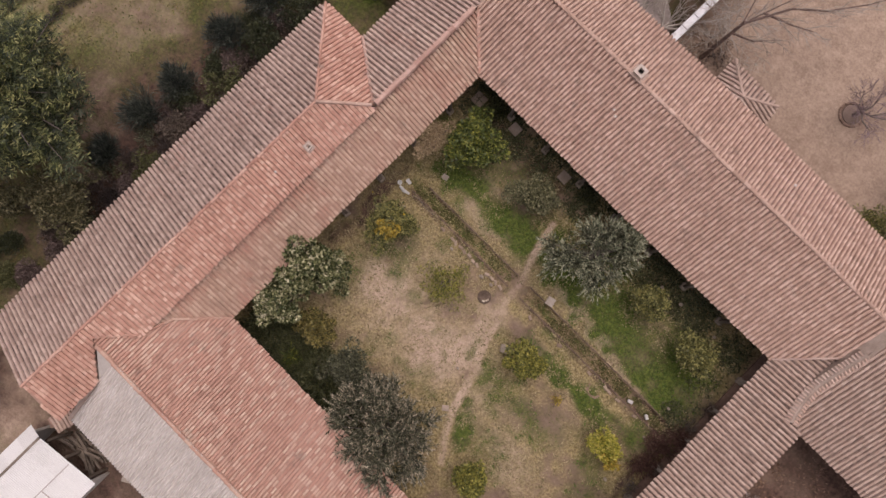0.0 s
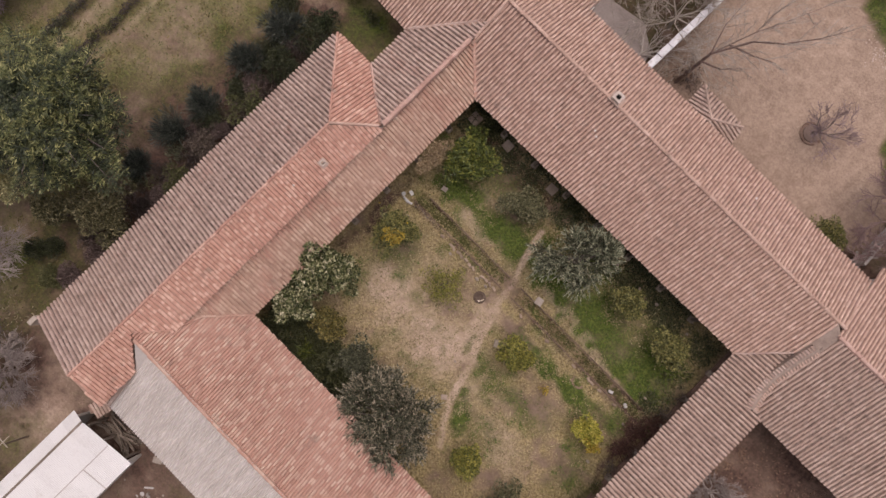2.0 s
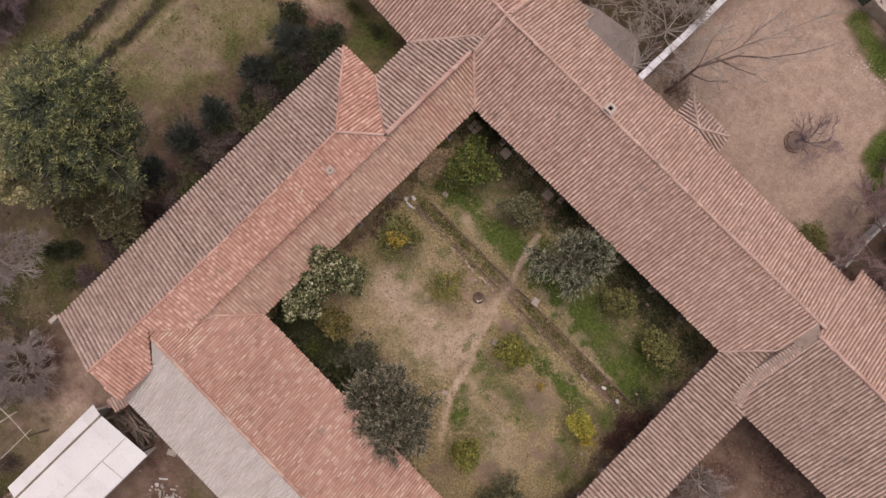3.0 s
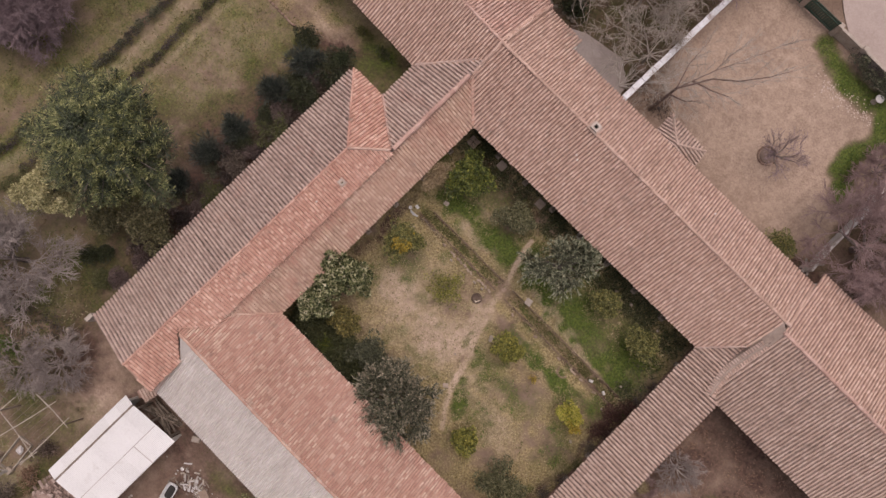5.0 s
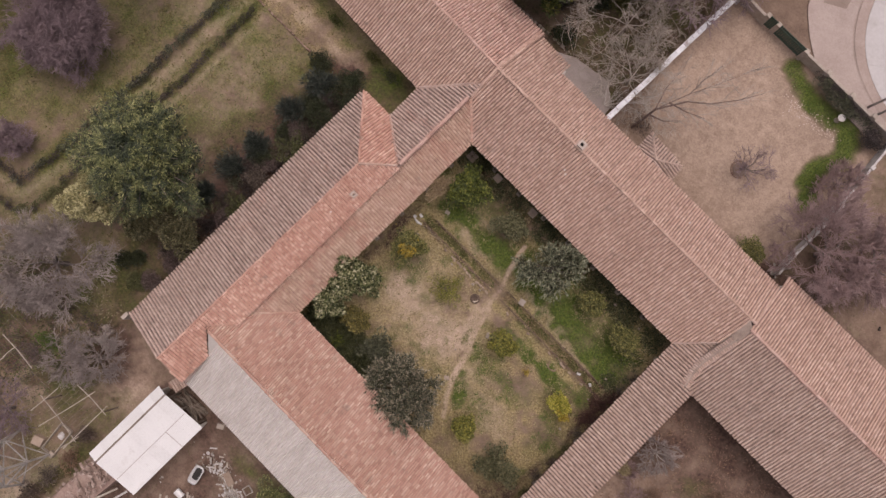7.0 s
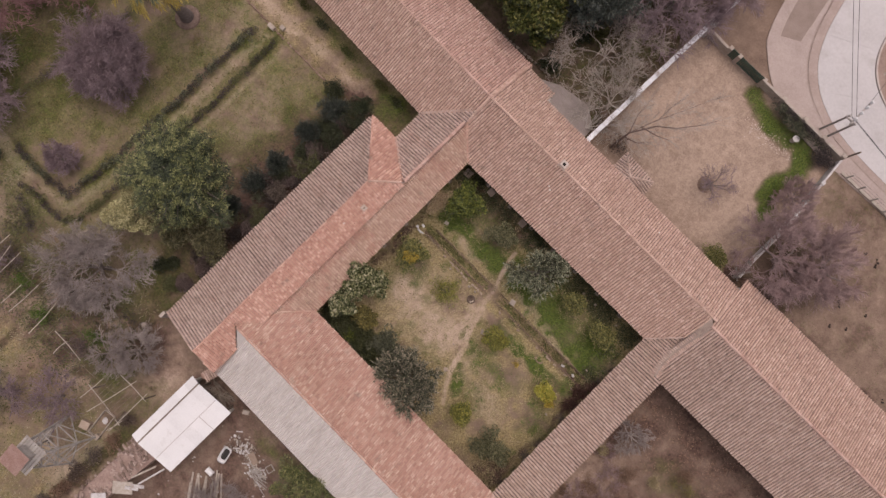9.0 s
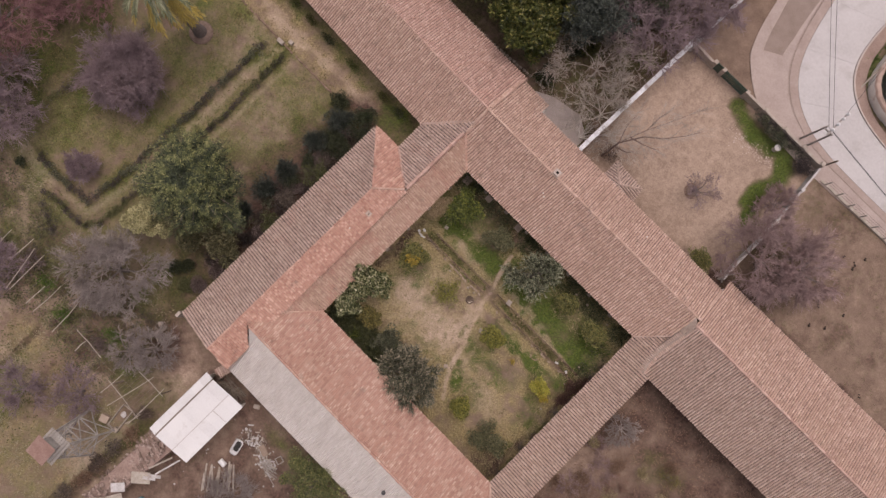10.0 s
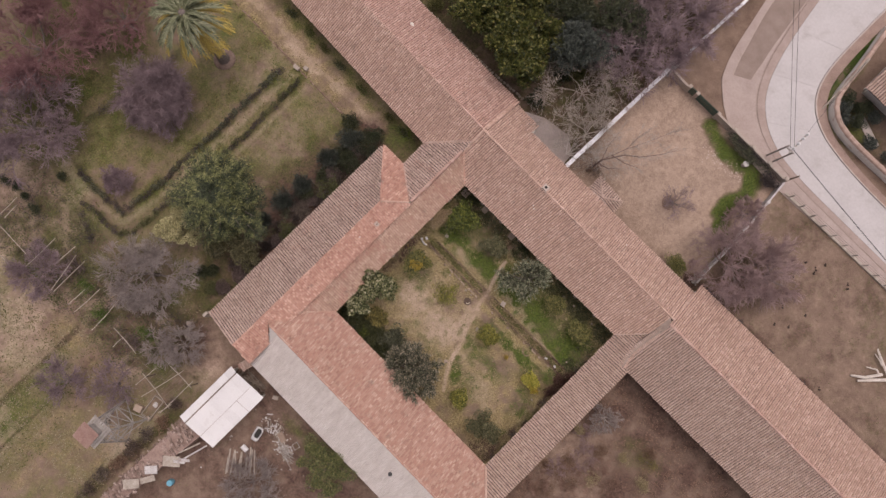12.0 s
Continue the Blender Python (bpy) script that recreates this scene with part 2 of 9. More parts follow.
# ---- mesh helpers ----
def mesh_of(name, verts, faces, material, smooth=False):
    me = bpy.data.meshes.new(name)
    me.from_pydata([tuple(v) for v in verts], [], [tuple(f) for f in faces])
    me.materials.append(material)
    if smooth:
        me.shade_smooth()
    me.update()
    return me


def part(name, me, parent=None, label="", kind="", m=None):
    ob = new(name, me)
    if m is not None:
        ob.matrix_basis = m
    ob.parent = parent
    if label or kind:
        tagged(ob, label, "", "", kind)
    return ob


def thing(name, label, category, at=(0, 0, 0), group="", kind=""):
    ob = new(name)
    ob.location = at
    return tagged(ob, label, category, group, kind)


class Build:
    """Collects boxes, tubes and prisms into one mesh."""

    def __init__(self):
        self.v, self.f = [], []

    def add(self, verts, faces):
        k = len(self.v)
        self.v += [tuple(p) for p in verts]
        self.f += [tuple(i + k for i in f) for f in faces]
        return self

    def box(self, size, m=None, bevel=0.0):
        x, y, z = (s / 2 for s in size)
        b = min(bevel, x * 0.6, y * 0.6)
        if b > 0:
            ring = [(-x + b, -y), (x - b, -y), (x, -y + b), (x, y - b), (x - b, y), (-x + b, y), (-x, y - b), (-x, -y + b)]
            low = [(px, py, -z) for px, py in ring]
            mid = [(px, py, z - b) for px, py in ring]
            top = [(px * (x - b) / x, py * (y - b) / y, z) for px, py in ring]
            vs = low + mid + top
            fs = [tuple(reversed(range(8))), tuple(range(16, 24))]
            for r in (0, 8):
                fs += [(r + i, r + (i + 1) % 8, r + 8 + (i + 1) % 8, r + 8 + i) for i in range(8)]
        else:
            vs = [(-x, -y, -z), (x, -y, -z), (x, y, -z), (-x, y, -z), (-x, -y, z), (x, -y, z), (x, y, z), (-x, y, z)]
            fs = [(3, 2, 1, 0), (4, 5, 6, 7), (0, 1, 5, 4), (1, 2, 6, 5), (2, 3, 7, 6), (3, 0, 4, 7)]
        if m is not None:
            vs = [m @ Vector(p) for p in vs]
        return self.add(vs, fs)

    def beam(self, a, b, w, h=None, bevel=0.0):
        a, b = Vector(a), Vector(b)
        d = b - a
        q = d.to_track_quat("X", "Z").to_matrix().to_4x4()
        return self.box((d.length, w, h or w), Matrix.Translation((a + b) / 2) @ q, bevel)

    def tube(self, pts, radii, sides=6, cap=True):
        pts = [Vector(p) for p in pts]
        vs, fs = [], []
        for i, p in enumerate(pts):
            d = pts[min(i + 1, len(pts) - 1)] - pts[max(i - 1, 0)]
            d = d.normalized() if d.length > 1e-6 else Vector((0, 0, 1))
            u = d.orthogonal().normalized() if i == 0 else (u - d * u.dot(d)).normalized()
            w = d.cross(u)
            for k in range(sides):
                a = 2 * math.pi * k / sides
                vs.append(p + (u * math.cos(a) + w * math.sin(a)) * radii[i])
        for i in range(len(pts) - 1):
            for k in range(sides):
                k2 = (k + 1) % sides
                fs.append((i * sides + k, i * sides + k2, (i + 1) * sides + k2, (i + 1) * sides + k))
        if cap:
            fs += [tuple(reversed(range(sides))), tuple(range((len(pts) - 1) * sides, len(pts) * sides))]
        return self.add(vs, fs)

    def lathe(self, profile, at=(0, 0, 0), sides=12):
        vs, fs = [], []
        for r, z in profile:
            vs += [(at[0] + r * math.cos(2 * math.pi * k / sides), at[1] + r * math.sin(2 * math.pi * k / sides), at[2] + z) for k in range(sides)]
        for i in range(len(profile) - 1):
            fs += [(i * sides + k, i * sides + (k + 1) % sides, (i + 1) * sides + (k + 1) % sides, (i + 1) * sides + k) for k in range(sides)]
        fs.append(tuple(reversed(range(sides))))
        fs.append(tuple(range((len(profile) - 1) * sides, len(profile) * sides)))
        return self.add(vs, fs)

    def slab(self, poly, z0, z1):
        """A prism over a plan polygon (anticlockwise); z0, z1 are numbers or functions of (x, y)."""
        area = sum(a[0] * b[1] - b[0] * a[1] for a, b in zip(poly, poly[1:] + poly[:1]))
        if area < 0:
            poly = poly[::-1]
        g = [(lambda f: f if callable(f) else (lambda x, y: f))(f) for f in (z0, z1)]
        n = len(poly)
        vs = [(x, y, g[0](x, y)) for x, y in poly] + [(x, y, g[1](x, y)) for x, y in poly]
        fs = [tuple(reversed(range(n))), tuple(range(n, 2 * n))] + [(i, (i + 1) % n, n + (i + 1) % n, n + i) for i in range(n)]
        return self.add(vs, fs)

    def blob(self, at, size, rng, rough=0.25):
        """A lumpy stone."""
        rings, sides = 4, 7
        vs = [(at[0], at[1], at[2] - size[2] / 2)]
        for i in range(1, rings):
            th = math.pi * i / rings
            for k in range(sides):
                a = 2 * math.pi * k / sides + i
                r = 1 + rough * (rng.random() - 0.5) * 2
                vs.append((at[0] + r * size[0] / 2 * math.sin(th) * math.cos(a), at[1] + r * size[1] / 2 * math.sin(th) * math.sin(a), at[2] - r * size[2] / 2 * math.cos(th)))
        vs.append((at[0], at[1], at[2] + size[2] / 2))
        fs = [(0, 1 + (k + 1) % sides, 1 + k) for k in range(sides)]
        for i in range(rings - 2):
            o = 1 + i * sides
            fs += [(o + k, o + (k + 1) % sides, o + sides + (k + 1) % sides, o + sides + k) for k in range(sides)]
        o = 1 + (rings - 2) * sides
        fs += [(o + k, o + (k + 1) % sides, len(vs) - 1) for k in range(sides)]
        return self.add(vs, fs)

    def mesh(self, name, material, smooth=False):
        return mesh_of(name, self.v, self.f, material, smooth)


def wobble(x, y, s=0.25, seed=0.0):
    """Smooth numpy noise in about -1 to 1."""
    x, y = np.asarray(x, float) * s + seed, np.asarray(y, float) * s - seed
    return (np.sin(x * 1.7 + 1.3 * np.sin(y * 1.1 + seed)) + np.sin(y * 2.3 + 1.7 * np.sin(x * 0.9 + 2 * seed)) + 0.6 * np.sin(3.1 * x + 2.7 * y + seed) + 0.5 * np.sin(5.3 * y - 4.1 * x)) / 3.1


def value_noise(x, y, cell, seed):
    """Random values on a grid, blended, 0 to 1."""
    g = np.random.default_rng(seed).random((256, 256))
    x, y = np.asarray(x, float) / cell, np.asarray(y, float) / cell
    i, j = np.floor(x).astype(int), np.floor(y).astype(int)
    u, v = x - i, y - j
    u, v = u * u * (3 - 2 * u), v * v * (3 - 2 * v)
    a, b, c, d = g[i % 256, j % 256], g[(i + 1) % 256, j % 256], g[i % 256, (j + 1) % 256], g[(i + 1) % 256, (j + 1) % 256]
    return (a * (1 - u) + b * u) * (1 - v) + (c * (1 - u) + d * u) * v


# ---- ground ----
def soft_box(x, y, x0, x1, y0, y1, s=0.6):
    def edge(d):
        return np.clip(d / s + 0.5, 0, 1)
    return edge(x - x0) * edge(x1 - x) * edge(y - y0) * edge(y1 - y)


def patch(x, y, cx, cy, rx, ry, turn=0.0):
    c, s = math.cos(radians(turn)), math.sin(radians(turn))
    u, v = (x - cx) * c + (y - cy) * s, -(x - cx) * s + (y - cy) * c
    return np.clip(1.5 - np.sqrt((u / rx) ** 2 + (v / ry) ** 2) * 1.1, 0, 1)


def along(x, y, pts, w):
    best = np.full(np.shape(x), 1e9)
    for (ax, ay), (bx, by) in zip(pts, pts[1:]):
        dx, dy = bx - ax, by - ay
        t = np.clip(((x - ax) * dx + (y - ay) * dy) / (dx * dx + dy * dy), 0, 1)
        best = np.minimum(best, np.hypot(x - ax - t * dx, y - ay - t * dy))
    return np.clip(1.6 - best / w, 0, 1)


FOOTPATH = [(1.2, 6.4), (1.48, 5.14), (1.95, 3.1), (2.1, 2.0), (2.7, 0.6), (3.2, -0.74), (3.74, -2.36), (4.02, -3.4), (4.67, -4.62), (5.32, -5.5)]
GARDEN_BRANCH = [(-32.9, -15.7), (-30.2, -15.9), (-30.5, -19.3), (-30.2, -24)]
HEDGE_IN = [(-32.0, -14.95), (-30.1, -15.0), (-28.0, -15.1), (-26.15, -14.8), (-25.75, -12.1), (-25.6, -10.2), (-25.7, -7.4), (-25.5, -2.7), (-25.6, 4.5)]
HEDGE_OUT = [(-29.45, -16.8), (-27.3, -16.5), (-25.4, -16.6), (-24.25, -15.6), (-24.0, -13.9), (-24.05, -11.8), (-23.8, -9.5), (-23.5, -3.0), (-23.7, 4.9)]


def zones(x, y):
    """How green, dry and pale the soil is at each place, and how dark: brown earth and painted shade."""
    n1, n2, n3 = value_noise(x, y, 1.6, 3), value_noise(x, y, 0.55, 5), value_noise(x, y, 5.0, 9)
    ragged = 0.55 * n1 + 0.45 * n2
    wx, wy = x + (n1 - 0.5) * 1.3, y + (n2 - 0.5) * 0.8 + (n3 - 0.5)
    court = soft_box(x, y, -7, 13, -8, 9.5)
    yard = soft_box(wx, y, -1, 14.2, 15, 29.3, 0.8)
    paddock = soft_box(x, y, 13.5, 70, 15, 29.5, 0.8)
    inner = soft_box(x, y, 14, 70, -60, 8)
    shed_yard = soft_box(wx, y, -9, 30, -60, -15, 0.6)
    garden = soft_box(x, y, -90, -11, -17.5, 9.5, 1.5)
    field = soft_box(wx, y, -90, -8.8, -90, -17.5, 2.5)
    vines = soft_box(wx, wy, -36, -10, -24.6, -17.2, 2.0)
    strip = soft_box(x, y, -60, -11, 5.6, 9.6, 0.5)
    behind = soft_box(x, y, -80, -1.2, 15, 60, 0.8)
    streak = value_noise(x, y * 0.12, 0.9, 31)
    green = court * (0.10 + 0.9 * patch(wx, wy, 0.2, 4.5, 1.9, 0.9) + 0.35 * patch(wx, wy, 0.6, 5.6, 2.0, 1.2) + 0.75 * patch(wx, wy, -3.3, 4.5, 1.4, 0.75) + 0.4 * patch(wx, wy, -3.6, 5.6, 2.2, 1.5)
                     + 0.85 * patch(wx, wy, 7.7, 4.9, 1.9, 0.8) + 0.48 * soft_box(wx, wy, 2.6, 12.0, 3.8, 7.8, 1.2) + 0.55 * patch(wx, wy, 10.8, 4.6, 1.3, 2.0) + 0.4 * patch(wx, wy, 4.4, 4.6, 2.2, 0.8)
                     + 0.75 * along(wx, wy, [(3.7, 1.75), (5.3, 1.62), (6.7, 1.6), (8.3, 1.15)], 0.34) + 0.6 * patch(wx, wy, 9.1, 1.6, 1.5, 0.55) + 0.7 * patch(wx, wy, 11.0, 1.6, 0.8, 1.0) + 0.5 * patch(wx, wy, 10.7, -1.6, 1.0, 1.4)
                     + 0.6 * along(wx, wy, [(4.2, -2.6), (5.3, -4.5)], 0.4) + 0.4 * patch(wx, wy, 4.1, -0.6, 0.9, 0.8) + 0.4 * patch(wx, wy, 5.4, -1.0, 1.6, 1.0) + 0.4 * patch(wx, wy, 7.4, -0.9, 1.5, 0.8) + 0.35 * patch(wx, wy, 6.3, -3.6, 1.6, 1.0)
                     + 0.5 * patch(wx, wy, -3.6, 0.1, 1.6, 1.1) + 0.35 * patch(wx, wy, -4.2, -2.6, 1.2, 1.2) + 0.45 * patch(wx, wy, -2.0, -6.0, 4.0, 1.2) + 0.25 * patch(wx, wy, -2.0, 7.0, 4.0, 1.0) + 0.3 * along(wx, y, [(-4.6, 3.1), (9.0, 3.1)], 0.2))
    green = green * 1.25
    green += court * 0.45 * np.clip((value_noise(x, y, 0.9, 61) * 0.6 + value_noise(x, y, 0.35, 62) * 0.4 - 0.58) * 4, 0, 1)
    green += yard * along(wx * 0.5 + x * 0.5, wy * 0.5 + y * 0.5, [(5.4, 28.4), (6.5, 27.8), (8.1, 27.5), (9.5, 27.6), (10.9, 28.0), (11.7, 27.3), (12.0, 26.1), (11.4, 25.0), (11.7, 23.3), (13.0, 22.2)], 0.62) * 1.4
    green += garden * (0.54 + 0.22 * (n3 - 0.4)) * (1 - 0.8 * strip) + 0.5 * strip * patch(wx, wy, -12.3, 7.4, 2.2, 1.4) + 0.5 * strip * along(wx, wy, [(-13, 8.3), (-45, 9.1)], 0.6) + field * (0.36 + 0.6 * (n3 - 0.45) + 0.5 * (streak - 0.5)) + behind * 0.4
    green += 0.6 * patch(wx, wy, 0.6, -16.6, 4.0, 0.8) + 0.5 * patch(wx, wy, -10.5, -16.8, 1.2, 1.2) + 0.3 * paddock * n3
    green += 1.0 * along(wx, wy, [(10.6, 43), (11.0, 38.3), (11.3, 37)], 0.5) + 0.6 * patch(wx, wy, 14.5, 37.2, 4, 2)
    green += 0.4 * inner * patch(wx, wy, 21.5, 2.6, 2.5, 1.4)
    dry = -0.45 * vines + court * (1.0 - 0.5 * patch(wx, wy, -2.0, 7.6, 4, 1.2)) + garden * (0.50 + 0.5 * (n3 - 0.5)) + field * 0.52 + strip * 0.2 + behind * 0.15 + inner * 0.12 * n3 + paddock * 0.1
    pale = court * (0.85 * patch(wx, wy, -2.2, -1.3, 1.3, 0.9) + 0.8 * patch(wx, wy, 1.5, -1.7, 1.3, 1.3) + 0.62 * patch(wx, wy, -0.2, -1.2, 4.6, 3.4) + 0.6 * patch(wx, wy, 7.8, -3.0, 1.6, 1.1) + 0.35 * patch(wx, wy, 8.6, -4.6, 1.6, 1.0)
                    + 0.75 * along(wx, wy, [(-2.4, 4.05), (-0.2, 3.75)], 0.28) + 0.8 * along(wx, wy, [(3.9, 3.85), (6.5, 3.85), (8.6, 3.8), (10.0, 3.55)], 0.24) + 0.8 * along(wx, wy, [(1.6, 1.7), (2.2, 0.6), (2.9, -0.8)], 0.6) + 0.35 * patch(wx, wy, 5.6, -2.4, 1.8, 1.2) + 0.5 * patch(wx, wy, -2.3, 5.3, 0.7, 0.5))
    pale = pale + 1.05 * along(wx * 0.15 + x * 0.85, wy * 0.15 + y * 0.85, FOOTPATH, 0.15) + yard * (0.69 - green - 0.22 * soft_box(wx, y, -2, 15, 15, 18.2, 2.0) + 0.05 * np.sin(np.hypot(x - 7.4, y - 20.8) * 9.0 + 4.0 * n1) * np.clip(1.4 - np.abs(np.hypot(x - 7.4, y - 20.8) - 4.2) / 2.6, 0, 1)) + paddock * 0.16 + 0.42 * inner * patch(wx, wy, 18.0, -2.8, 3.2, 4.0) + 0.12 * shed_yard
    pale += garden * (0.30 * patch(wx, wy, -21, 0, 2.5, 4) + 0.28 * patch(wx, wy, -27, 2.5, 1.8, 4) + 0.8 * along(wx * 0.4 + x * 0.6, wy * 0.4 + y * 0.6, GARDEN_BRANCH, 0.38) + 0.62 * along(x, y, [(-24.7, 4.6), (-24.85, -10.4), (-25.05, -12.9), (-25.5, -15.4), (-28.3, -15.95), (-30.2, -15.9)], 0.26) + 0.45 * along(x, y, [(-22.9, 4.9), (-22.9, -9.3)], 0.16) + 0.2 * (n3 > 0.62)) + 0.58 * along(wx, wy, [(-15.5, 6.9), (-24, 6.85), (-45, 7.3)], 0.42) + 0.9 * field * np.clip((value_noise(x, y, 3.2, 17) - 0.36) * 3.5, 0, 1) * (0.5 + streak)
    # dark lines along the sunken bed's edges, painting the shade of its depth
    bed = np.maximum(along(x, y, [(-5.0, 2.8), (12, 2.8)], 0.09), along(x, y, [(-4.4, 3.40), (11.8, 3.42)], 0.08))
    bed = bed * (1 - soft_box(x, y, 1.75, 2.35, 2, 4, 0.3))
    # dark earth, and shade painted along eaves, in corners, under trees and hedges
    dark_soil_shade = court * (0.6 * bed + 1.0 * patch(wx, wy, -5.9, 0.4, 0.7, 3.2) + 0.95 * patch(wx, wy, -2.4, 7.7, 3.2, 0.9) + 0.7 * patch(wx, wy, 6, 8.0, 6, 0.8) + 0.75 * patch(wx, wy, 12.3, 0, 0.3, 8) + 0.8 * patch(wx, wy, 12.0, 2.2, 0.7, 0.9) + 0.9 * patch(wx, wy, -2.0, -6.7, 5.0, 0.9)
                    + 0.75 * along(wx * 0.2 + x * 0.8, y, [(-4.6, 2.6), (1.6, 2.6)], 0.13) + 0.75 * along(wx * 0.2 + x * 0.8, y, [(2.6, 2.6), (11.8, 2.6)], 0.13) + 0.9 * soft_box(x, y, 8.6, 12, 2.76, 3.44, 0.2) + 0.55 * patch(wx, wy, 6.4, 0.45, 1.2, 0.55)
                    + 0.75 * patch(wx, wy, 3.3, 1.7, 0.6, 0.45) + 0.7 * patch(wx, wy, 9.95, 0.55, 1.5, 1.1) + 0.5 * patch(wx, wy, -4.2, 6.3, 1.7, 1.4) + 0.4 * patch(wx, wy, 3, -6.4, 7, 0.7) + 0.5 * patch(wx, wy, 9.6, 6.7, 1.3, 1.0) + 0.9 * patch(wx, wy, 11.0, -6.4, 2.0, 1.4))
    dark_soil_shade += inner * (0.84 - 0.2 * n3 - 0.45 * patch(wx, wy, 18.2, -2.6, 3.4, 4.2)) + 0.65 * shed_yard + garden * (1.8 * patch(wx, wy, -15.4, -3, 2.9, 10) + 0.22 + 0.6 * along(wx * 0.2 + x * 0.8, wy * 0.2 + y * 0.8, HEDGE_IN, 0.26) + 0.45 * along(wx * 0.2 + x * 0.8, wy * 0.2 + y * 0.8, HEDGE_OUT, 0.24) + 1.0 * patch(wx, wy, -18.5, -8, 3.6, 4.2) + 0.6 * patch(wx, wy, -38, -9, 6, 9) ) + behind * 1.1 + field * np.clip(0.9 * along(x, y, [(-21.4, -25), (-21.3, -50)], 0.25) + 0.8 * along(x, y, [(-18.6, -25.5), (-18.2, -50)], 0.22) + 0.0, 0, 1) + 0.75 * vines + 0.6 * paddock * n1
    dark_soil_shade += 0.95 * along(wx * 0.3 + x * 0.7, y, [(-9.75, -22.6), (-9.9, -28), (-10.4, -42)], 0.5)
    dark_soil_shade += 0.8 * patch(wx, wy, -12.0, 7.3, 2.0, 1.6) + 0.75 * patch(wx, wy, -15.6, -12.8, 2.6, 3.4)
    dark_soil_shade += 0.9 * patch(wx, wy, 14.5, 37.2, 5, 2.6) + 0.9 * along(wx, y, [(14, 17.0), (46, 17.2)], 0.45)
    dark_soil_shade += 0.5 * patch(wx, wy, -14.0, -17.2, 2.0, 1.5) + 0.45 * paddock * patch(wx, wy, 16, 19, 3, 3)
    border = garden * patch(wx, wy, -15.3, -2.5, 2.4, 8.5)
    green, dry = green - 0.5 * border, dry - 0.7 * border
    bare = 1 - 0.95 * patch(wx, wy, -11.6, -17.2, 3.6, 2.8)
    trodden = 1 - np.clip(along(wx * 0.15 + x * 0.85, wy * 0.15 + y * 0.85, FOOTPATH, 0.17) * 1.3, 0, 1)
    dry = dry - court * 0.75 * np.clip(green - 0.3, 0, 1)
    green, dry = green * bare * trodden * (1 - court * np.clip(bed * 1.2, 0, 1)), dry * bare
    k = 0.55 + 0.9 * (ragged - 0.5)
    return [np.clip(w, 0, 1.2) * np.clip(0.75 + (ragged - 0.5) * (1.3 - 0.9 * yard), 0, 1.4) for w in (green, dry, pale, dark_soil_shade)], k


def axis(lo, hi, step, far):
    mid = np.arange(lo, hi + step / 2, step)
    out = [step * 1.6 ** k for k in range(1, 40)]
    out = np.cumsum([d for d in out if d < far / 2])
    return np.concatenate([(lo - out)[::-1], mid, hi + out])


def hollow(x, y):
    """Height of the soil: soft bumps, and the sunken bed across the court."""
    z = 0.05 * wobble(x, y, 0.45, 1.0) + 0.03 * (value_noise(x, y, 0.8, 21) - 0.5)
    z = z * np.clip(1.0 - np.maximum(np.abs(x) - 60, np.abs(y) - 60) / 40, 0, 1)
    return z - 0.24 * soft_box(x, y, -5.0, 12.0, 2.76, 3.44, 0.14) * (1 - soft_box(x, y, 1.75, 2.35, 2, 4, 0.3)) - 0.03


def make_ground():
    gx, gy = axis(-46, 40, 0.34, 2500), axis(-36, 50, 0.34, 2500)
    fine_x, fine_y = np.arange(-6.5, 12.5, 0.125), np.arange(-7.5, 9, 0.125)
    gx = np.sort(np.concatenate([gx[(gx < -6.6) | (gx > 12.5)], fine_x]))
    gy = np.sort(np.concatenate([gy[(gy < -7.6) | (gy > 9)], fine_y]))
    x, y = np.meshgrid(gx, gy, indexing="ij")
    x, y = x.ravel(), y.ravel()
    v = np.stack([x, y, hollow(x, y)], 1)
    n, m = len(gx), len(gy)
    i = (np.arange(n - 1)[:, None] * m + np.arange(m - 1)[None]).ravel()
    f = np.stack([i, i + m, i + m + 1, i + 1], 1)
    me = bpy.data.meshes.new("ground")
    me.vertices.add(len(v))
    me.vertices.foreach_set("co", v.ravel().astype(np.float32))
    me.loops.add(f.size)
    me.loops.foreach_set("vertex_index", f.ravel().astype(np.int32))
    me.polygons.add(len(f))
    me.polygons.foreach_set("loop_start", np.arange(0, f.size, 4, dtype=np.int32))
    me.update(calc_edges=True)
    me.shade_smooth()
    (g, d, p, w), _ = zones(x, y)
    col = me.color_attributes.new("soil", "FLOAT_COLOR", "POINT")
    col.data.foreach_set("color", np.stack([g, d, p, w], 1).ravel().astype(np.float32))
    return me


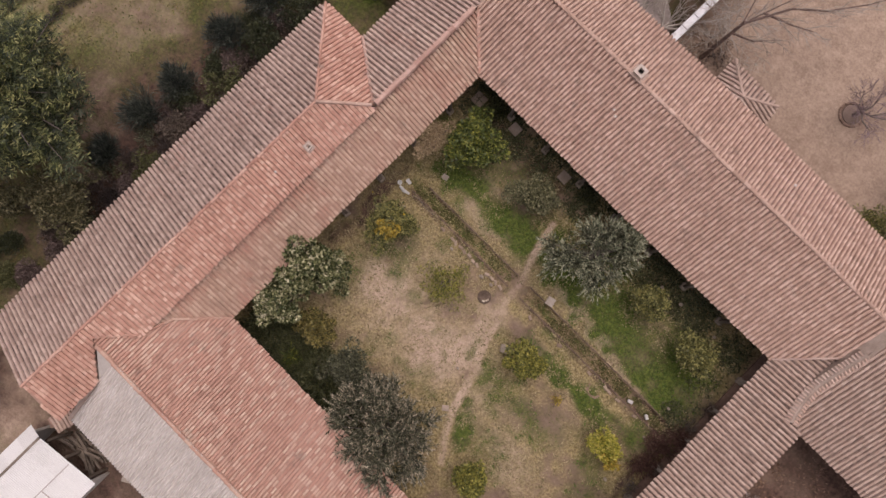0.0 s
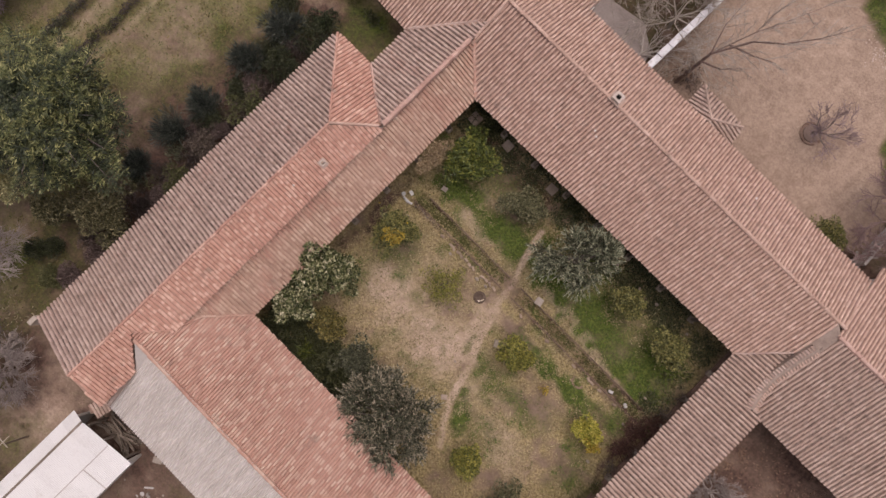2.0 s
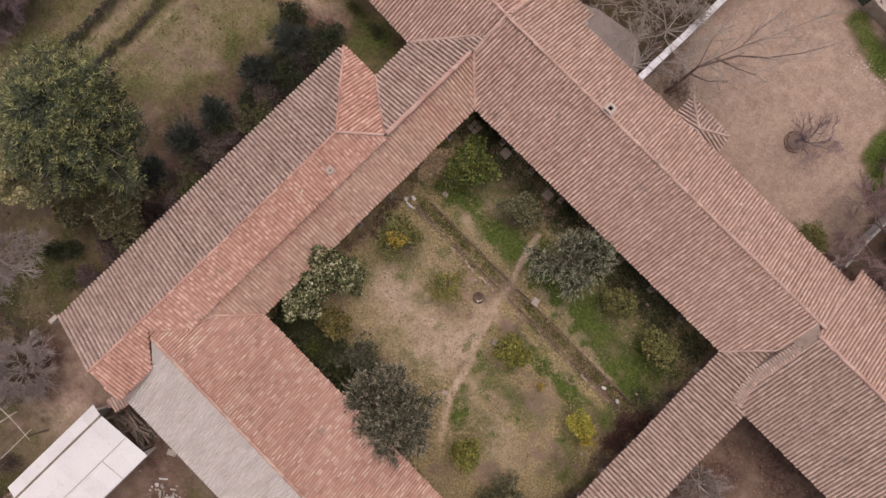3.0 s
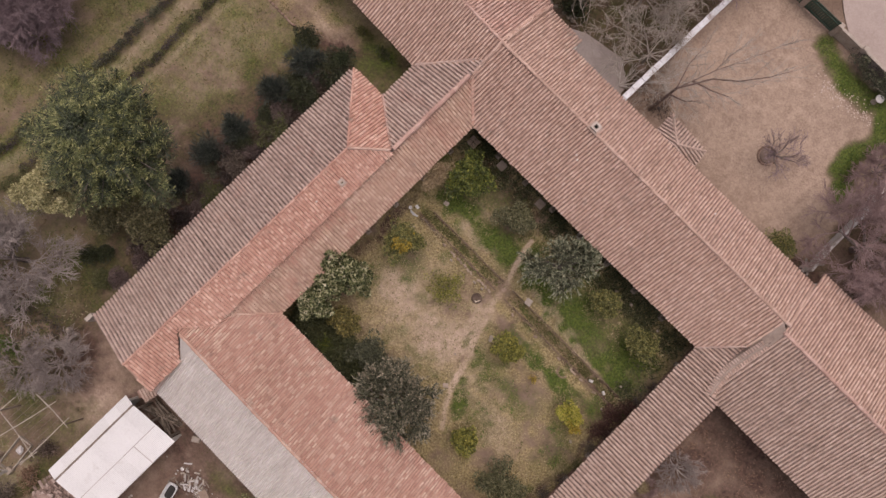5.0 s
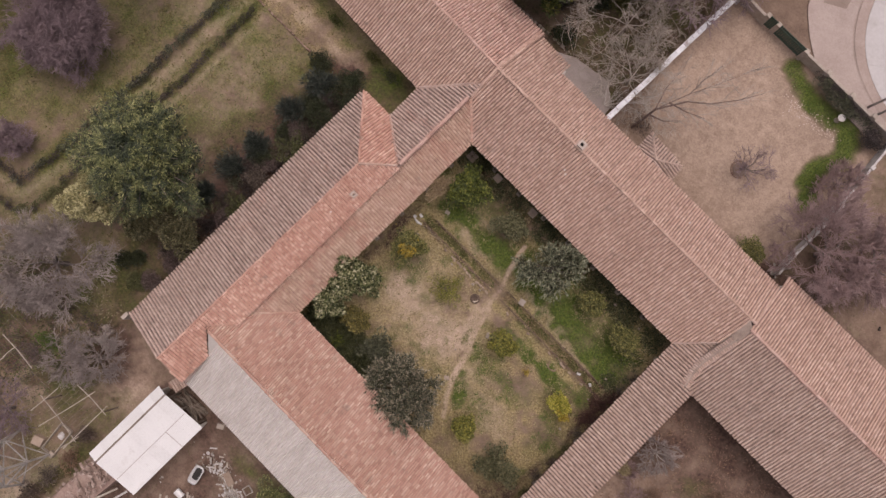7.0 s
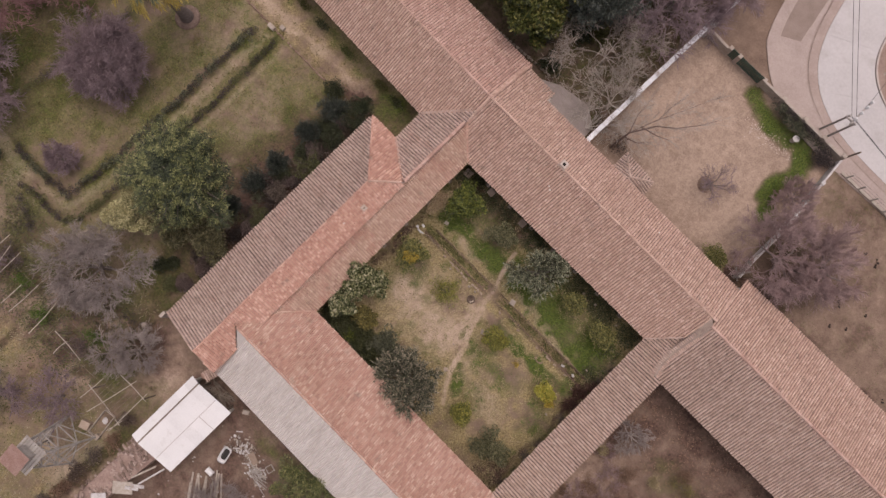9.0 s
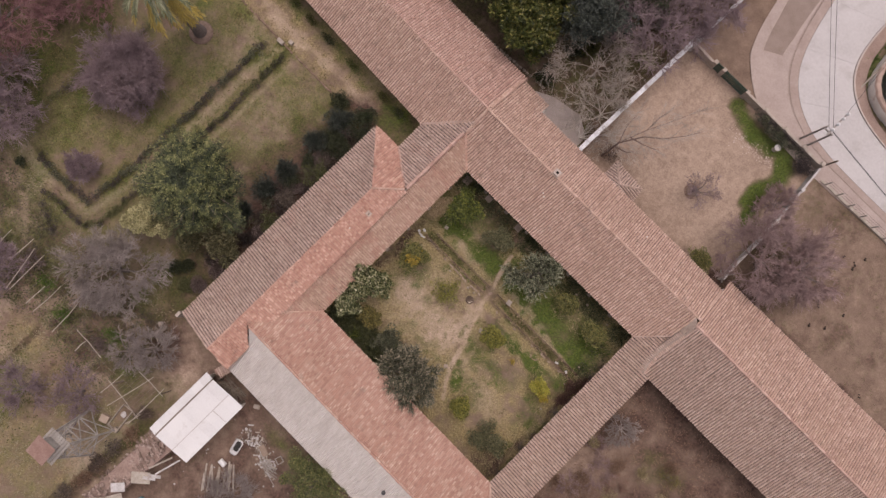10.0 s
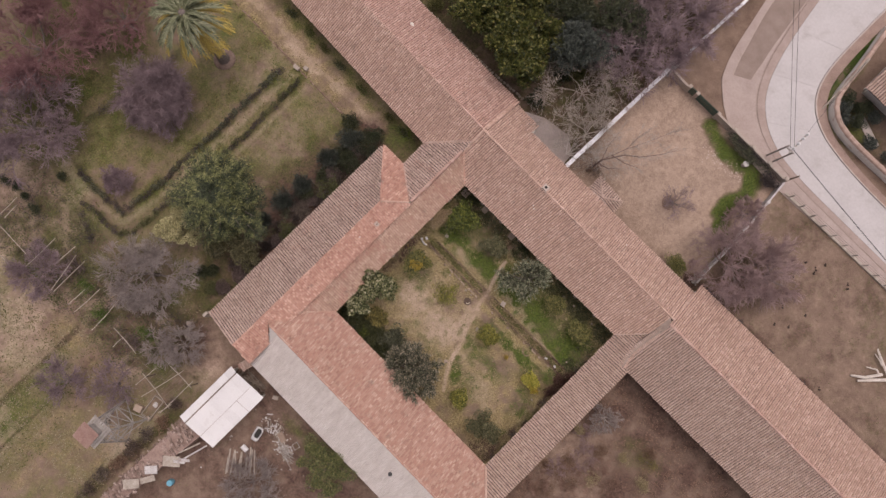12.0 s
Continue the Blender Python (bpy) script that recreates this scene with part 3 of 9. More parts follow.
def ground_mat():
    m = mat("earth", [(0.12, 0.08, 0.058), (0.20, 0.138, 0.10), (0.28, 0.198, 0.148)], scale=0.7, fine=9, bump=0.8, bump_scale=9, bump_dist=0.06)
    n, l = m.node_tree.nodes, m.node_tree.links
    bsdf = n["Principled BSDF"]
    out = bsdf.inputs["Base Color"].links[0].from_socket
    att = n.new("ShaderNodeAttribute")
    att.attribute_name = "soil"
    sep = n.new("ShaderNodeSeparateColor")
    l.new(att.outputs["Color"], sep.inputs[0])
    geo = n.new("ShaderNodeNewGeometry")

    def layer(weight, dark, light, scale, spread, seed):
        nonlocal out
        t = n.new("ShaderNodeTexNoise")
        t.noise_dimensions = "4D"
        t.inputs["Scale"].default_value, t.inputs["Detail"].default_value, t.inputs["W"].default_value, t.inputs["Roughness"].default_value = scale, 7, seed, 0.68
        l.new(geo.outputs["Position"], t.inputs["Vector"])
        add = n.new("ShaderNodeMath")
        add.operation = "ADD"
        l.new(weight, add.inputs[0])
        l.new(t.outputs["Fac"], add.inputs[1])
        mr = n.new("ShaderNodeMapRange")
        mr.inputs["From Min"].default_value, mr.inputs["From Max"].default_value = 1.0 - spread, 1.0 + spread
        l.new(add.outputs[0], mr.inputs["Value"])
        t2 = n.new("ShaderNodeTexNoise")
        t2.inputs["Scale"].default_value, t2.inputs["Detail"].default_value, t2.inputs["Roughness"].default_value = scale * 3.1, 6, 0.7
        l.new(geo.outputs["Position"], t2.inputs["Vector"])
        cr = n.new("ShaderNodeValToRGB")
        cr.color_ramp.elements[0].position, cr.color_ramp.elements[1].position = 0.37, 0.64
        cr.color_ramp.elements[0].color, cr.color_ramp.elements[1].color = (*dark, 1), (*light, 1)
        l.new(t2.outputs["Fac"], cr.inputs[0])
        mx = n.new("ShaderNodeMix")
        mx.data_type = "RGBA"
        l.new(mr.outputs[0], mx.inputs["Factor"])
        l.new(out, mx.inputs["A"])
        l.new(cr.outputs[0], mx.inputs["B"])
        out = mx.outputs["Result"]

    layer(sep.outputs[1], (0.125, 0.095, 0.038), (0.46, 0.36, 0.185), 2.6, 0.30, 1.0)
    layer(sep.outputs[2], (0.38, 0.278, 0.208), (0.565, 0.43, 0.325), 2.4, 0.40, 4.0)
    # dark brown earth, also the painted shade by eaves and plants
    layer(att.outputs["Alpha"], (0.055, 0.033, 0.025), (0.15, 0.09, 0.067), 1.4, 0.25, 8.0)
    layer(sep.outputs[0], (0.034, 0.052, 0.011), (0.13, 0.16, 0.032), 2.2, 0.42, 2.0)
    l.new(out, bsdf.inputs["Base Color"])
    return m


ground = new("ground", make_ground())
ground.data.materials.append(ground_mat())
tagged(ground, "dry trodden earth with patches of grass and dust", "ground", kind="structure")


def smooth_line(pts, n):
    p = np.array(pts, float)
    s = np.concatenate([[0], np.cumsum(np.hypot(*np.diff(p, axis=0).T))])
    q = np.linspace(0, s[-1], n)
    out = np.stack([np.interp(q, s, p[:, 0]), np.interp(q, s, p[:, 1])], 1)
    for _ in range(12):
        out[1:-1] = 0.25 * out[:-2] + 0.5 * out[1:-1] + 0.25 * out[2:]
    return out


# ---- tiled roofs ----
class Face:
    """One roof slope over a plan polygon: down is the way the water runs, z its height at the point at."""

    def __init__(self, poly, at, down, z, slope, pitch=0.235, cover=0.175, step=0.30, tiles="pink", skew=0.0, arch=0.40, channel=None):
        self.channel = channel
        self.skew, self.arch = skew, arch
        self.poly, self.at, self.z0, self.slope = poly, at, z, slope
        d = math.hypot(*down)
        self.down = (down[0] / d, down[1] / d)
        self.pitch, self.cover, self.step, self.tiles = pitch, cover, step, tiles

    def z(self, x, y):
        return self.z0 - self.slope * ((x - self.at[0]) * self.down[0] + (y - self.at[1]) * self.down[1])

    def rows(self):
        """The way the rows of tiles run downhill, turned a little by skew."""
        a = radians(self.skew)
        dx, dy = self.down
        return dx * math.cos(a) - dy * math.sin(a), dx * math.sin(a) + dy * math.cos(a)

    def axes(self):
        dx, dy = self.rows()
        u = Vector((-dx, -dy, self.slope * math.cos(radians(self.skew)))).normalized()
        side = Vector((-self.down[1], self.down[0], 0))
        nrm = side.cross(Vector((-self.down[0], -self.down[1], self.slope))).normalized()
        nrm = nrm if nrm.z > 0 else -nrm
        return u.cross(nrm).normalized() * (1 if u.cross(nrm).dot(side) > 0 else -1), u, nrm

    def runs(self):
        """Rows across the slope: (offset, start, end), counted uphill."""
        dx, dy = self.rows()
        lx, ly, ux, uy = -dy, dx, -dx, -dy
        p = [(x * lx + y * ly, x * ux + y * uy) for x, y in self.poly]
        lo, hi = min(a for a, _ in p), max(a for a, _ in p)
        k = math.ceil(lo / self.pitch)
        while k * self.pitch < hi:
            a = k * self.pitch
            cuts = []
            for (a0, b0), (a1, b1) in zip(p, p[1:] + p[:1]):
                if (a0 <= a) != (a1 <= a):
                    cuts.append(b0 + (b1 - b0) * (a - a0) / (a1 - a0))
            cuts.sort()
            for s, e in zip(cuts[::2], cuts[1::2]):
                if e - s > 0.12:
                    yield a, s, e
            k += 1

    def lay(self, rng):
        """Places of all cover tiles: arrays of origin, length, jitter."""
        dx, dy = self.rows()
        lx, ly, ux, uy = -dy, dx, -dx, -dy
        tilt = math.sqrt(1 + self.slope ** 2)
        o, length = [], []
        for a, s, e in self.runs():
            b = s - 0.05 + rng.uniform(-0.025, 0.025)
            wav = 0.018 * math.sin(a * 0.9 + self.at[0]) + rng.uniform(-0.012, 0.012)
            while b < e - 0.05:
                run = min(self.step / tilt, e - b)
                q = a + wav + rng.uniform(-0.008, 0.008)
                x, y = q * lx + b * ux, q * ly + b * uy
                o.append((x, y, self.z(x, y) + 0.035 * float(wobble(x, y, 0.5, 2.0)) + rng.uniform(-0.006, 0.006)))
                length.append(run * tilt)
                b += run
        return np.array(o), np.array(length)


def tile_template(w, thick=0.40):
    """A half-barrel cover tile, wide and raised at its lower end: across, uphill (0 to 1), out."""
    lower, upper = [], []
    for i in range(5):
        a = math.pi * i / 4
        lower.append((math.cos(a) * w / 2, 0.0, math.sin(a) * w * thick + 0.012))
        upper.append((math.cos(a) * w * 0.42, 1.0, math.sin(a) * w * thick * 0.9 - 0.006))
    v = [(p[0], p[1], p[2] - (0.05 if i in (0, 4) else 0)) for i, p in enumerate(lower)] + [(p[0], p[1], p[2] - (0.05 if i in (0, 4) else 0)) for i, p in enumerate(upper)]
    f = [(i, i + 1, i + 6, i + 5) for i in range(4)] + [(4, 3, 2, 1, 0)]
    return np.array(v), f


def raise_roof(wing, faces, rng, soffit=0.12):
    """Underlay, loose tiles and joined tiles of one wing's roof."""
    for face, near in faces:
        l, u, nrm = face.axes()
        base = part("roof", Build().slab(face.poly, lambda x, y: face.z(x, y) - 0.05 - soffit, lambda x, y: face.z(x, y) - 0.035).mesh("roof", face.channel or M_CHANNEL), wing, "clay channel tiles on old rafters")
        o, ln = face.lay(rng)
        if not len(o):
            continue
        tv, tf = tile_template(face.cover, face.arch)
        flip = l.cross(u).dot(nrm) < 0
        if flip:
            tf = [tuple(reversed(f)) for f in tf]
        pick = np.zeros(len(o), bool)
        if near:
            x0, x1, y0, y1 = near
            full = ln > ln.max() * 0.98
            pick = full & (o[:, 0] > x0) & (o[:, 0] < x1) & (o[:, 1] > y0) & (o[:, 1] < y1)
            keep = np.flatnonzero(pick)[:300]
            pick[:] = False
            pick[keep] = True
        rest = np.flatnonzero(~pick)
        L, U, N = (np.array(a) for a in (l, u, nrm))
        skew = rng.uniform(-0.012, 0.012, len(o))
        t = tv[None, :, :]
        v = o[rest][:, None, :] + (t[..., 0] + skew[rest, None] * t[..., 1])[..., None] * L + (t[..., 1] * (ln[rest, None] + 0.03))[..., None] * U + t[..., 2][..., None] * N
        k = len(tv)
        fs = [tuple(i + j * k for i in f) for j in range(len(rest)) for f in tf]
        me = mesh_of("tiles", v.reshape(-1, 3).tolist(), fs, TILES[face.tiles, "island"])
        part("tiles", me, base, "old half-round clay roof tiles", kind="stuff")
        if pick.any():
            flat = tv.copy()
            flat[:, 1] *= ln.max() + 0.03
            one = mesh_of("tile", flat.tolist(), tf, TILES[face.tiles, "object"])
            for i in np.flatnonzero(pick):
                a = skew[i] / ln[i]
                l2 = (l + u * -a).normalized()
                u2 = (u + l * a).normalized()
                m = Matrix((l2, u2, nrm)).transposed().to_4x4()
                m.translation = Vector(o[i])
                part("tile", one, base, m=m)


def caps(wing, pts, tiles="pink", w=0.24, step=0.34, bed=0.06, name="ridge_tiles", seed=1):
    """A row of cap tiles in mortar along a ridge, hip or wall top."""
    rng = np.random.default_rng(seed)
    b, mor = Build(), Build()
    tv, tf = tile_template(w, 0.5)
    for p, q in zip(pts, pts[1:]):
        p, q = Vector(p), Vector(q)
        d = q - p
        n = max(1, round(d.length / step))
        u = d.normalized()
        l = u.cross(Vector((0, 0, 1))).normalized()
        nn = l.cross(u)
        mor.beam(p + Vector((0, 0, bed - 0.06)), q + Vector((0, 0, bed - 0.06)), w * 0.7, 0.10)
        for i in range(n):
            o = p + d * (i / n) + nn * (bed + rng.uniform(-0.01, 0.01)) + l * rng.uniform(-0.015, 0.015)
            b.add([o + l * c[0] + u * (c[1] * (d.length / n + 0.04)) + nn * c[2] for c in tv], tf)
    part(name, b.mesh(name, TILES[tiles, "island"]), wing, "half-round clay cap tiles", kind="stuff")
    part("mortar_bed", mor.mesh("mortar_bed", M_MORTAR), wing, "lime mortar under the cap tiles")


ROOF_RNG = np.random.default_rng(11)
wing_b = thing("house_wing", "long farmhouse wing with grey and red clay tiles", "building", group="wings round the courtyard")
wing_a = thing("house_wing", "long farmhouse wing with pinkish clay tile roof", "building", group="wings round the courtyard")
wing_n = thing("house_wing", "farmhouse wing continuing past the corner under clay tiles", "building", group="wings round the courtyard")
wing_e = thing("house_wing", "wide farmhouse wing with worn pinkish clay tiles", "building", group="wings round the courtyard")
wing_d = thing("gallery_wing", "narrow gallery wing with a single tiled slope", "building", group="wings round the courtyard")
wing_c = thing("house_wing", "farmhouse wing with red tiles and a grey sheet slope", "building", group="wings round the courtyard")

B_OUT = Face([(-13.6, -15.0), (-9.85, -14.85), (-9.85, 2.16), (-13.55, 5.9)], (-13.6, 0), (-1, 0), 2.6, 0.56, 0.215, 0.160, 0.28, "grey", 0, 0.45, M_PATCHYSHADE)
B_HIP = Face([(-13.55, 5.9), (-9.85, 2.16), (-8.2, 3.95), (-11.1, 5.9)], (-11, 5.9), (0, 1), 2.6, 0.56, 0.19, 0.181, 0.27, "red", 0, 0.23)
B_IN = Face([(-9.85, -14.85), (-7.95, -15.1), (-7.95, -12.8), (-9.35, -11.45), (-8.02, -10.1), (-8.02, 3.9), (-9.85, 2.16)], (-9.85, 0), (1, 0), 4.7, 0.37, 0.185, 0.18, 0.185, "red", 0, 0.20)
B_LOW = Face([(-8.15, -10.1), (-7.75, -8.85), (-6.07, -7.08), (-6.07, 8.38), (-8.1, 10.25)], (-6.07, 0), (1, 0), 2.98, 0.40, 0.19, 0.165, 0.25, "tan", 0, 0.33)
B_LINK = Face([(-11.1, 5.92), (-8.15, 3.95), (-8.08, 10.3), (-8.08, 11.5), (-11.15, 8.55)], (-11.1, 0), (-1, 0), 2.65, 0.46, 0.215, 0.162, 0.28, "grey", 0, 0.40, M_PATCHYSHADE)
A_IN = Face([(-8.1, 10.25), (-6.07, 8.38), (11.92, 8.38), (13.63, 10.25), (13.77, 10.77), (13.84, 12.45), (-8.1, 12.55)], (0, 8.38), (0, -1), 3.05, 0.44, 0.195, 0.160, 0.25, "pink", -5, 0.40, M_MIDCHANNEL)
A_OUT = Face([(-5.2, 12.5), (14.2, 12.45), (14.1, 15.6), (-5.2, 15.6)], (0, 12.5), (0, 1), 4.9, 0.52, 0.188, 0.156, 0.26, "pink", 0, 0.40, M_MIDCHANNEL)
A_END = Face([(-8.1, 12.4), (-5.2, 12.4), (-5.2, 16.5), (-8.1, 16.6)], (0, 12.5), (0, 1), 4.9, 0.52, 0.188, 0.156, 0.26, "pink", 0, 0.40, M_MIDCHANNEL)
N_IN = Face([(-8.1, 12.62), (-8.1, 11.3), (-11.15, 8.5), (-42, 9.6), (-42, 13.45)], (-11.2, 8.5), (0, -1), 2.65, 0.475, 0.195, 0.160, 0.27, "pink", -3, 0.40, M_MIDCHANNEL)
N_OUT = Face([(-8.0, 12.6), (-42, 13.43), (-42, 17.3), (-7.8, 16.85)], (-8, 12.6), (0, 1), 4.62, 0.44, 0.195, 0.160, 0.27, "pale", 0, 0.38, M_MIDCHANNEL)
E_IN = Face([(46, 6.9), (46, 11.85), (14.2, 11.97), (14.14, 10.95), (14.0, 10.1), (13.9, 9.2), (13.9, 8.3), (14.05, 7.5), (14.3, 6.95)], (14.2, 6.95), (0, -1), 2.95, 0.392, 0.205, 0.156, 0.27, "dust", -4, 0.42, M_SHADECHANNEL)
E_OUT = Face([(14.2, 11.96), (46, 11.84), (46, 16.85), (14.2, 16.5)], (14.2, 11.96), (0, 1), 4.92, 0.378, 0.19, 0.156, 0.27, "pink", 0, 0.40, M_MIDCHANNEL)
D_TOP = Face([(11.97, -7.08), (11.92, 8.38), (13.63, 10.25), (13.98, 10.3), (14.0, 9.4), (13.97, 8.4), (14.08, 7.5), (14.25, 6.98), (14.68, 6.75), (14.72, -9.75)], (11.95, 0), (-1, 0), 3.05, 0.30, 0.21, 0.160, 0.27, "dust", 0, 0.42, M_SHADECHANNEL)
C_IN = Face([(-6.07, -7.08), (-7.75, -8.85), (-8.15, -10.15), (-9.35, -11.45), (-8.9, -11.6), (22, -11.6), (14.72, -9.75), (12.0, -7.08)], (0, -7.08), (0, 1), 3.05, 0.305, 0.148, 0.142, 0.30, "new", 4, 0.27)
raise_roof(wing_b, [(B_OUT, (-13.6, -12.4, -5, 6)), (B_HIP, None), (B_IN, (-9.8, -8.1, -2.5, 3.5)), (B_LOW, (-6.95, -5.9, 0, 8.3)), (B_LINK, None)], ROOF_RNG)
raise_roof(wing_a, [(A_IN, (-4.0, 3.0, 8.2, 10.5)), (A_OUT, (-2, 4, 14, 15.7)), (A_END, None)], ROOF_RNG)
raise_roof(wing_n, [(N_IN, (-13, -9, 8.4, 11)), (N_OUT, None)], ROOF_RNG, 0.3)
raise_roof(wing_e, [(E_IN, (14.2, 18, 6.9, 10)), (E_OUT, (14.2, 18, 14, 17))], ROOF_RNG)
raise_roof(wing_d, [(D_TOP, (11.6, 14.5, 1.5, 7.5))], ROOF_RNG)
raise_roof(wing_c, [(C_IN, (-5.5, 0, -8.3, -6.8))], ROOF_RNG)


def on(face, x, y, dz=0.0):
    return (x, y, face.z(x, y) + dz)


caps(wing_b, [on(B_OUT, -9.85, -14.85), on(B_OUT, -9.85, 2.16)], "red", 0.16, bed=0.02, seed=2)
caps(wing_b, [on(B_OUT, -13.5, 5.85), on(B_OUT, -9.85, 2.16)], "red", 0.15, bed=0.02, seed=3)
caps(wing_b, [on(B_IN, -9.85, 2.16), on(B_IN, -8.25, 3.8)], "pink", 0.18, bed=0.03, seed=4)
caps(wing_b, [on(B_LINK, -11.1, 5.9, 0.02), on(B_HIP, -8.3, 3.95, 0.05)], "pale", 0.15, bed=0.03, seed=5)
caps(wing_b, [on(B_LINK, -8.15, 4.0, 0.04), on(B_LINK, -8.15, 10.0, 0.04)], "pale", 0.30, 0.30, bed=0.02, seed=6)
caps(wing_b, [on(B_LINK, -11.1, 8.6, 0.0), on(B_LINK, -8.6, 11.0, 0.02)], "grey", 0.18, bed=0.03, seed=7)
caps(wing_b, [on(B_LOW, -6.1, 8.4, 0.0), on(B_LOW, -8.05, 10.25, 0.04)], "red", 0.2, bed=0.03, seed=8)
caps(wing_a, [on(A_IN, -8.1, 12.52), on(A_IN, 14.2, 12.47)], "pink", 0.22, bed=0.01, seed=9)
caps(wing_n, [on(N_OUT, -8.1, 12.62), on(N_OUT, -42, 13.45)], "pale", 0.22, bed=0.02, seed=10)
caps(wing_a, [on(A_IN, -8.05, 10.3), on(A_IN, -8.05, 12.5)], "pink", 0.2, seed=11)
caps(wing_a, [on(A_END, -7.95, 12.7), on(A_END, -7.95, 16.5)], "pink", 0.2, seed=12)
caps(wing_e, [on(E_OUT, 14.2, 11.97), on(E_OUT, 46, 11.85)], "pale", 0.25, bed=0.02, seed=13)
caps(wing_d, [on(D_TOP, 11.95, 8.4, 0.0), on(A_IN, 13.6, 10.2, 0.02)], "grey", 0.12, bed=0.03, seed=14)
caps(wing_d, [on(D_TOP, 12.0, -7.1, 0.02), on(D_TOP, 14.7, -9.75, 0.02)], "pink", 0.2, seed=15)
caps(wing_c, [on(C_IN, -8.95, -11.6, 0.02), on(C_IN, 22, -11.6, 0.02)], "new", 0.22, bed=0.03, seed=16)
caps(wing_c, [on(C_IN, -6.1, -7.1, 0.0), on(C_IN, -7.7, -8.8, 0.03), on(C_IN, -8.15, -10.15, 0.06), on(C_IN, -9.3, -11.45, 0.04)], "new", 0.12, bed=0.03, seed=17)


# ---- the wings below their roofs ----
def wall_run(wing, a, b, h, thick=0.55, name="wall", openings=(), z0=-0.1):
    """A wall between two plan points, with openings (start, width, sill, head) cut through it, each with its frame and leaf."""
    d = Vector((b[0] - a[0], b[1] - a[1], 0))
    m = Matrix.Translation((a[0], a[1], 0)) @ d.to_track_quat("X", "Z").to_matrix().to_4x4()
    bl = Build()

    def piece(s, e, lo, hi):
        if e - s > 0.01 and hi - lo > 0.01:
            bl.box((e - s, thick, hi - lo), m @ Matrix.Translation(((s + e) / 2, 0, (lo + hi) / 2)))
    s = 0.0
    for o, w, sill, head in openings:
        piece(s, o, z0, h)
        piece(o, o + w, z0, sill)
        piece(o, o + w, head, h)
        s = o + w
    piece(s, d.length, z0, h)
    wall = part(name, bl.mesh(name, M_WALL), wing, "limewashed adobe wall")
    for o, w, sill, head in openings:
        fr = Build()
        for x in (o + 0.05, o + w - 0.05):
            fr.box((0.1, 0.16, head - sill), m @ Matrix.Translation((x, 0, (sill + head) / 2)))
        fr.box((w - 0.2, 0.16, 0.1), m @ Matrix.Translation((o + w / 2, 0, head - 0.05)))
        part("door_frame" if sill < 0.3 else "window_frame", fr.mesh("frame", M_WOOD), wing, "dark timber frame")
        leaf = Build()
        for k in range(4):
            leaf.box(((w - 0.22) / 4 - 0.006, 0.05, head - sill - 0.12), m @ Matrix.Translation((o + 0.11 + (k + 0.5) * (w - 0.22) / 4, 0, (sill + head) / 2 - 0.04)), 0.008)
        part("door" if sill < 0.3 else "shutter", leaf.mesh("leaf", M_WOOD), wing, "closed plank leaf of dark wood")
    return wall


DOORS = [(2.0, 1.1, 0.05, 2.15), (5.6, 1.1, 0.9, 2.1), (9.2, 1.1, 0.05, 2.15), (12.8, 1.1, 0.9, 2.1)]
wall_run(wing_b, (-13.0, -14.6), (-13.0, 5.3), 2.75, openings=[(3, 1.0, 1.0, 2.1), (8, 1.0, 1.0, 2.1), (13, 1.0, 1.0, 2.1)])
wall_run(wing_b, (-8.35, -14.6), (-8.35, 10.1), 3.45, openings=[(8.5, 1.1, 0.05, 2.15), (12.0, 1.1, 0.9, 2.1), (15.5, 1.1, 0.05, 2.15), (19, 1.1, 0.9, 2.1)])
wall_run(wing_b, (-12.7, -14.6), (-8.65, -14.6), 2.7)
wall_run(wing_b, (-12.7, 5.3), (-10.6, 5.3), 2.7)
wall_run(wing_b, (-10.6, 5.58), (-10.6, 9.0), 2.7)
wall_run(wing_a, (-8.0, 10.5), (14.0, 10.5), 3.75, openings=DOORS)
wall_run(wing_a, (-4.9, 15.0), (14.0, 15.0), 3.3, openings=[(2, 1.0, 1.0, 2.1), (9, 1.1, 0.05, 2.1), (14, 1.0, 1.0, 2.1)])
wall_run(wing_a, (-7.5, 15.9), (-5.5, 15.9), 2.9)
wall_run(wing_a, (-5.3, 15.3), (-5.3, 16.1), 2.8, 0.35)
wall_run(wing_n, (-11.0, 9.3), (-41.5, 10.4), 2.7, openings=[(4, 1.0, 1.0, 2.1), (9, 1.1, 0.05, 2.1), (14, 1.0, 1.0, 2.1)])
wall_run(wing_n, (-8.3, 16.2), (-41.5, 16.65), 2.75)
wall_run(wing_n, (-41.7, 10.6), (-41.7, 16.4), 2.7)
wall_run(wing_e, (14.6, 8.0), (45.5, 8.0), 2.95, openings=[(3, 1.0, 1.0, 2.1), (8, 1.1, 0.05, 2.1), (13, 1.0, 1.0, 2.1)])
wall_run(wing_e, (14.6, 16.0), (45.5, 16.0), 2.95, openings=[(3, 1.0, 1.0, 2.1), (9, 1.0, 1.0, 2.1)])
wall_run(wing_e, (45.3, 8.3), (45.3, 15.7), 2.9)
wall_run(wing_d, (14.4, -9.4), (14.4, 6.5), 3.55)
wall_run(wing_c, (-7.6, -8.9), (21.5, -8.9), 3.4, openings=[(3, 1.1, 0.05, 2.1), (7, 1.0, 1.0, 2.1), (11, 1.1, 0.05, 2.1)])
wall_run(wing_c, (-7.4, -14.7), (21.5, -14.7), 2.65, openings=[(4, 1.0, 1.0, 2.0), (10, 1.1, 0.05, 2.0)])
wall_run(wing_c, (-7.6, -14.4), (-7.6, -9.2), 2.9)


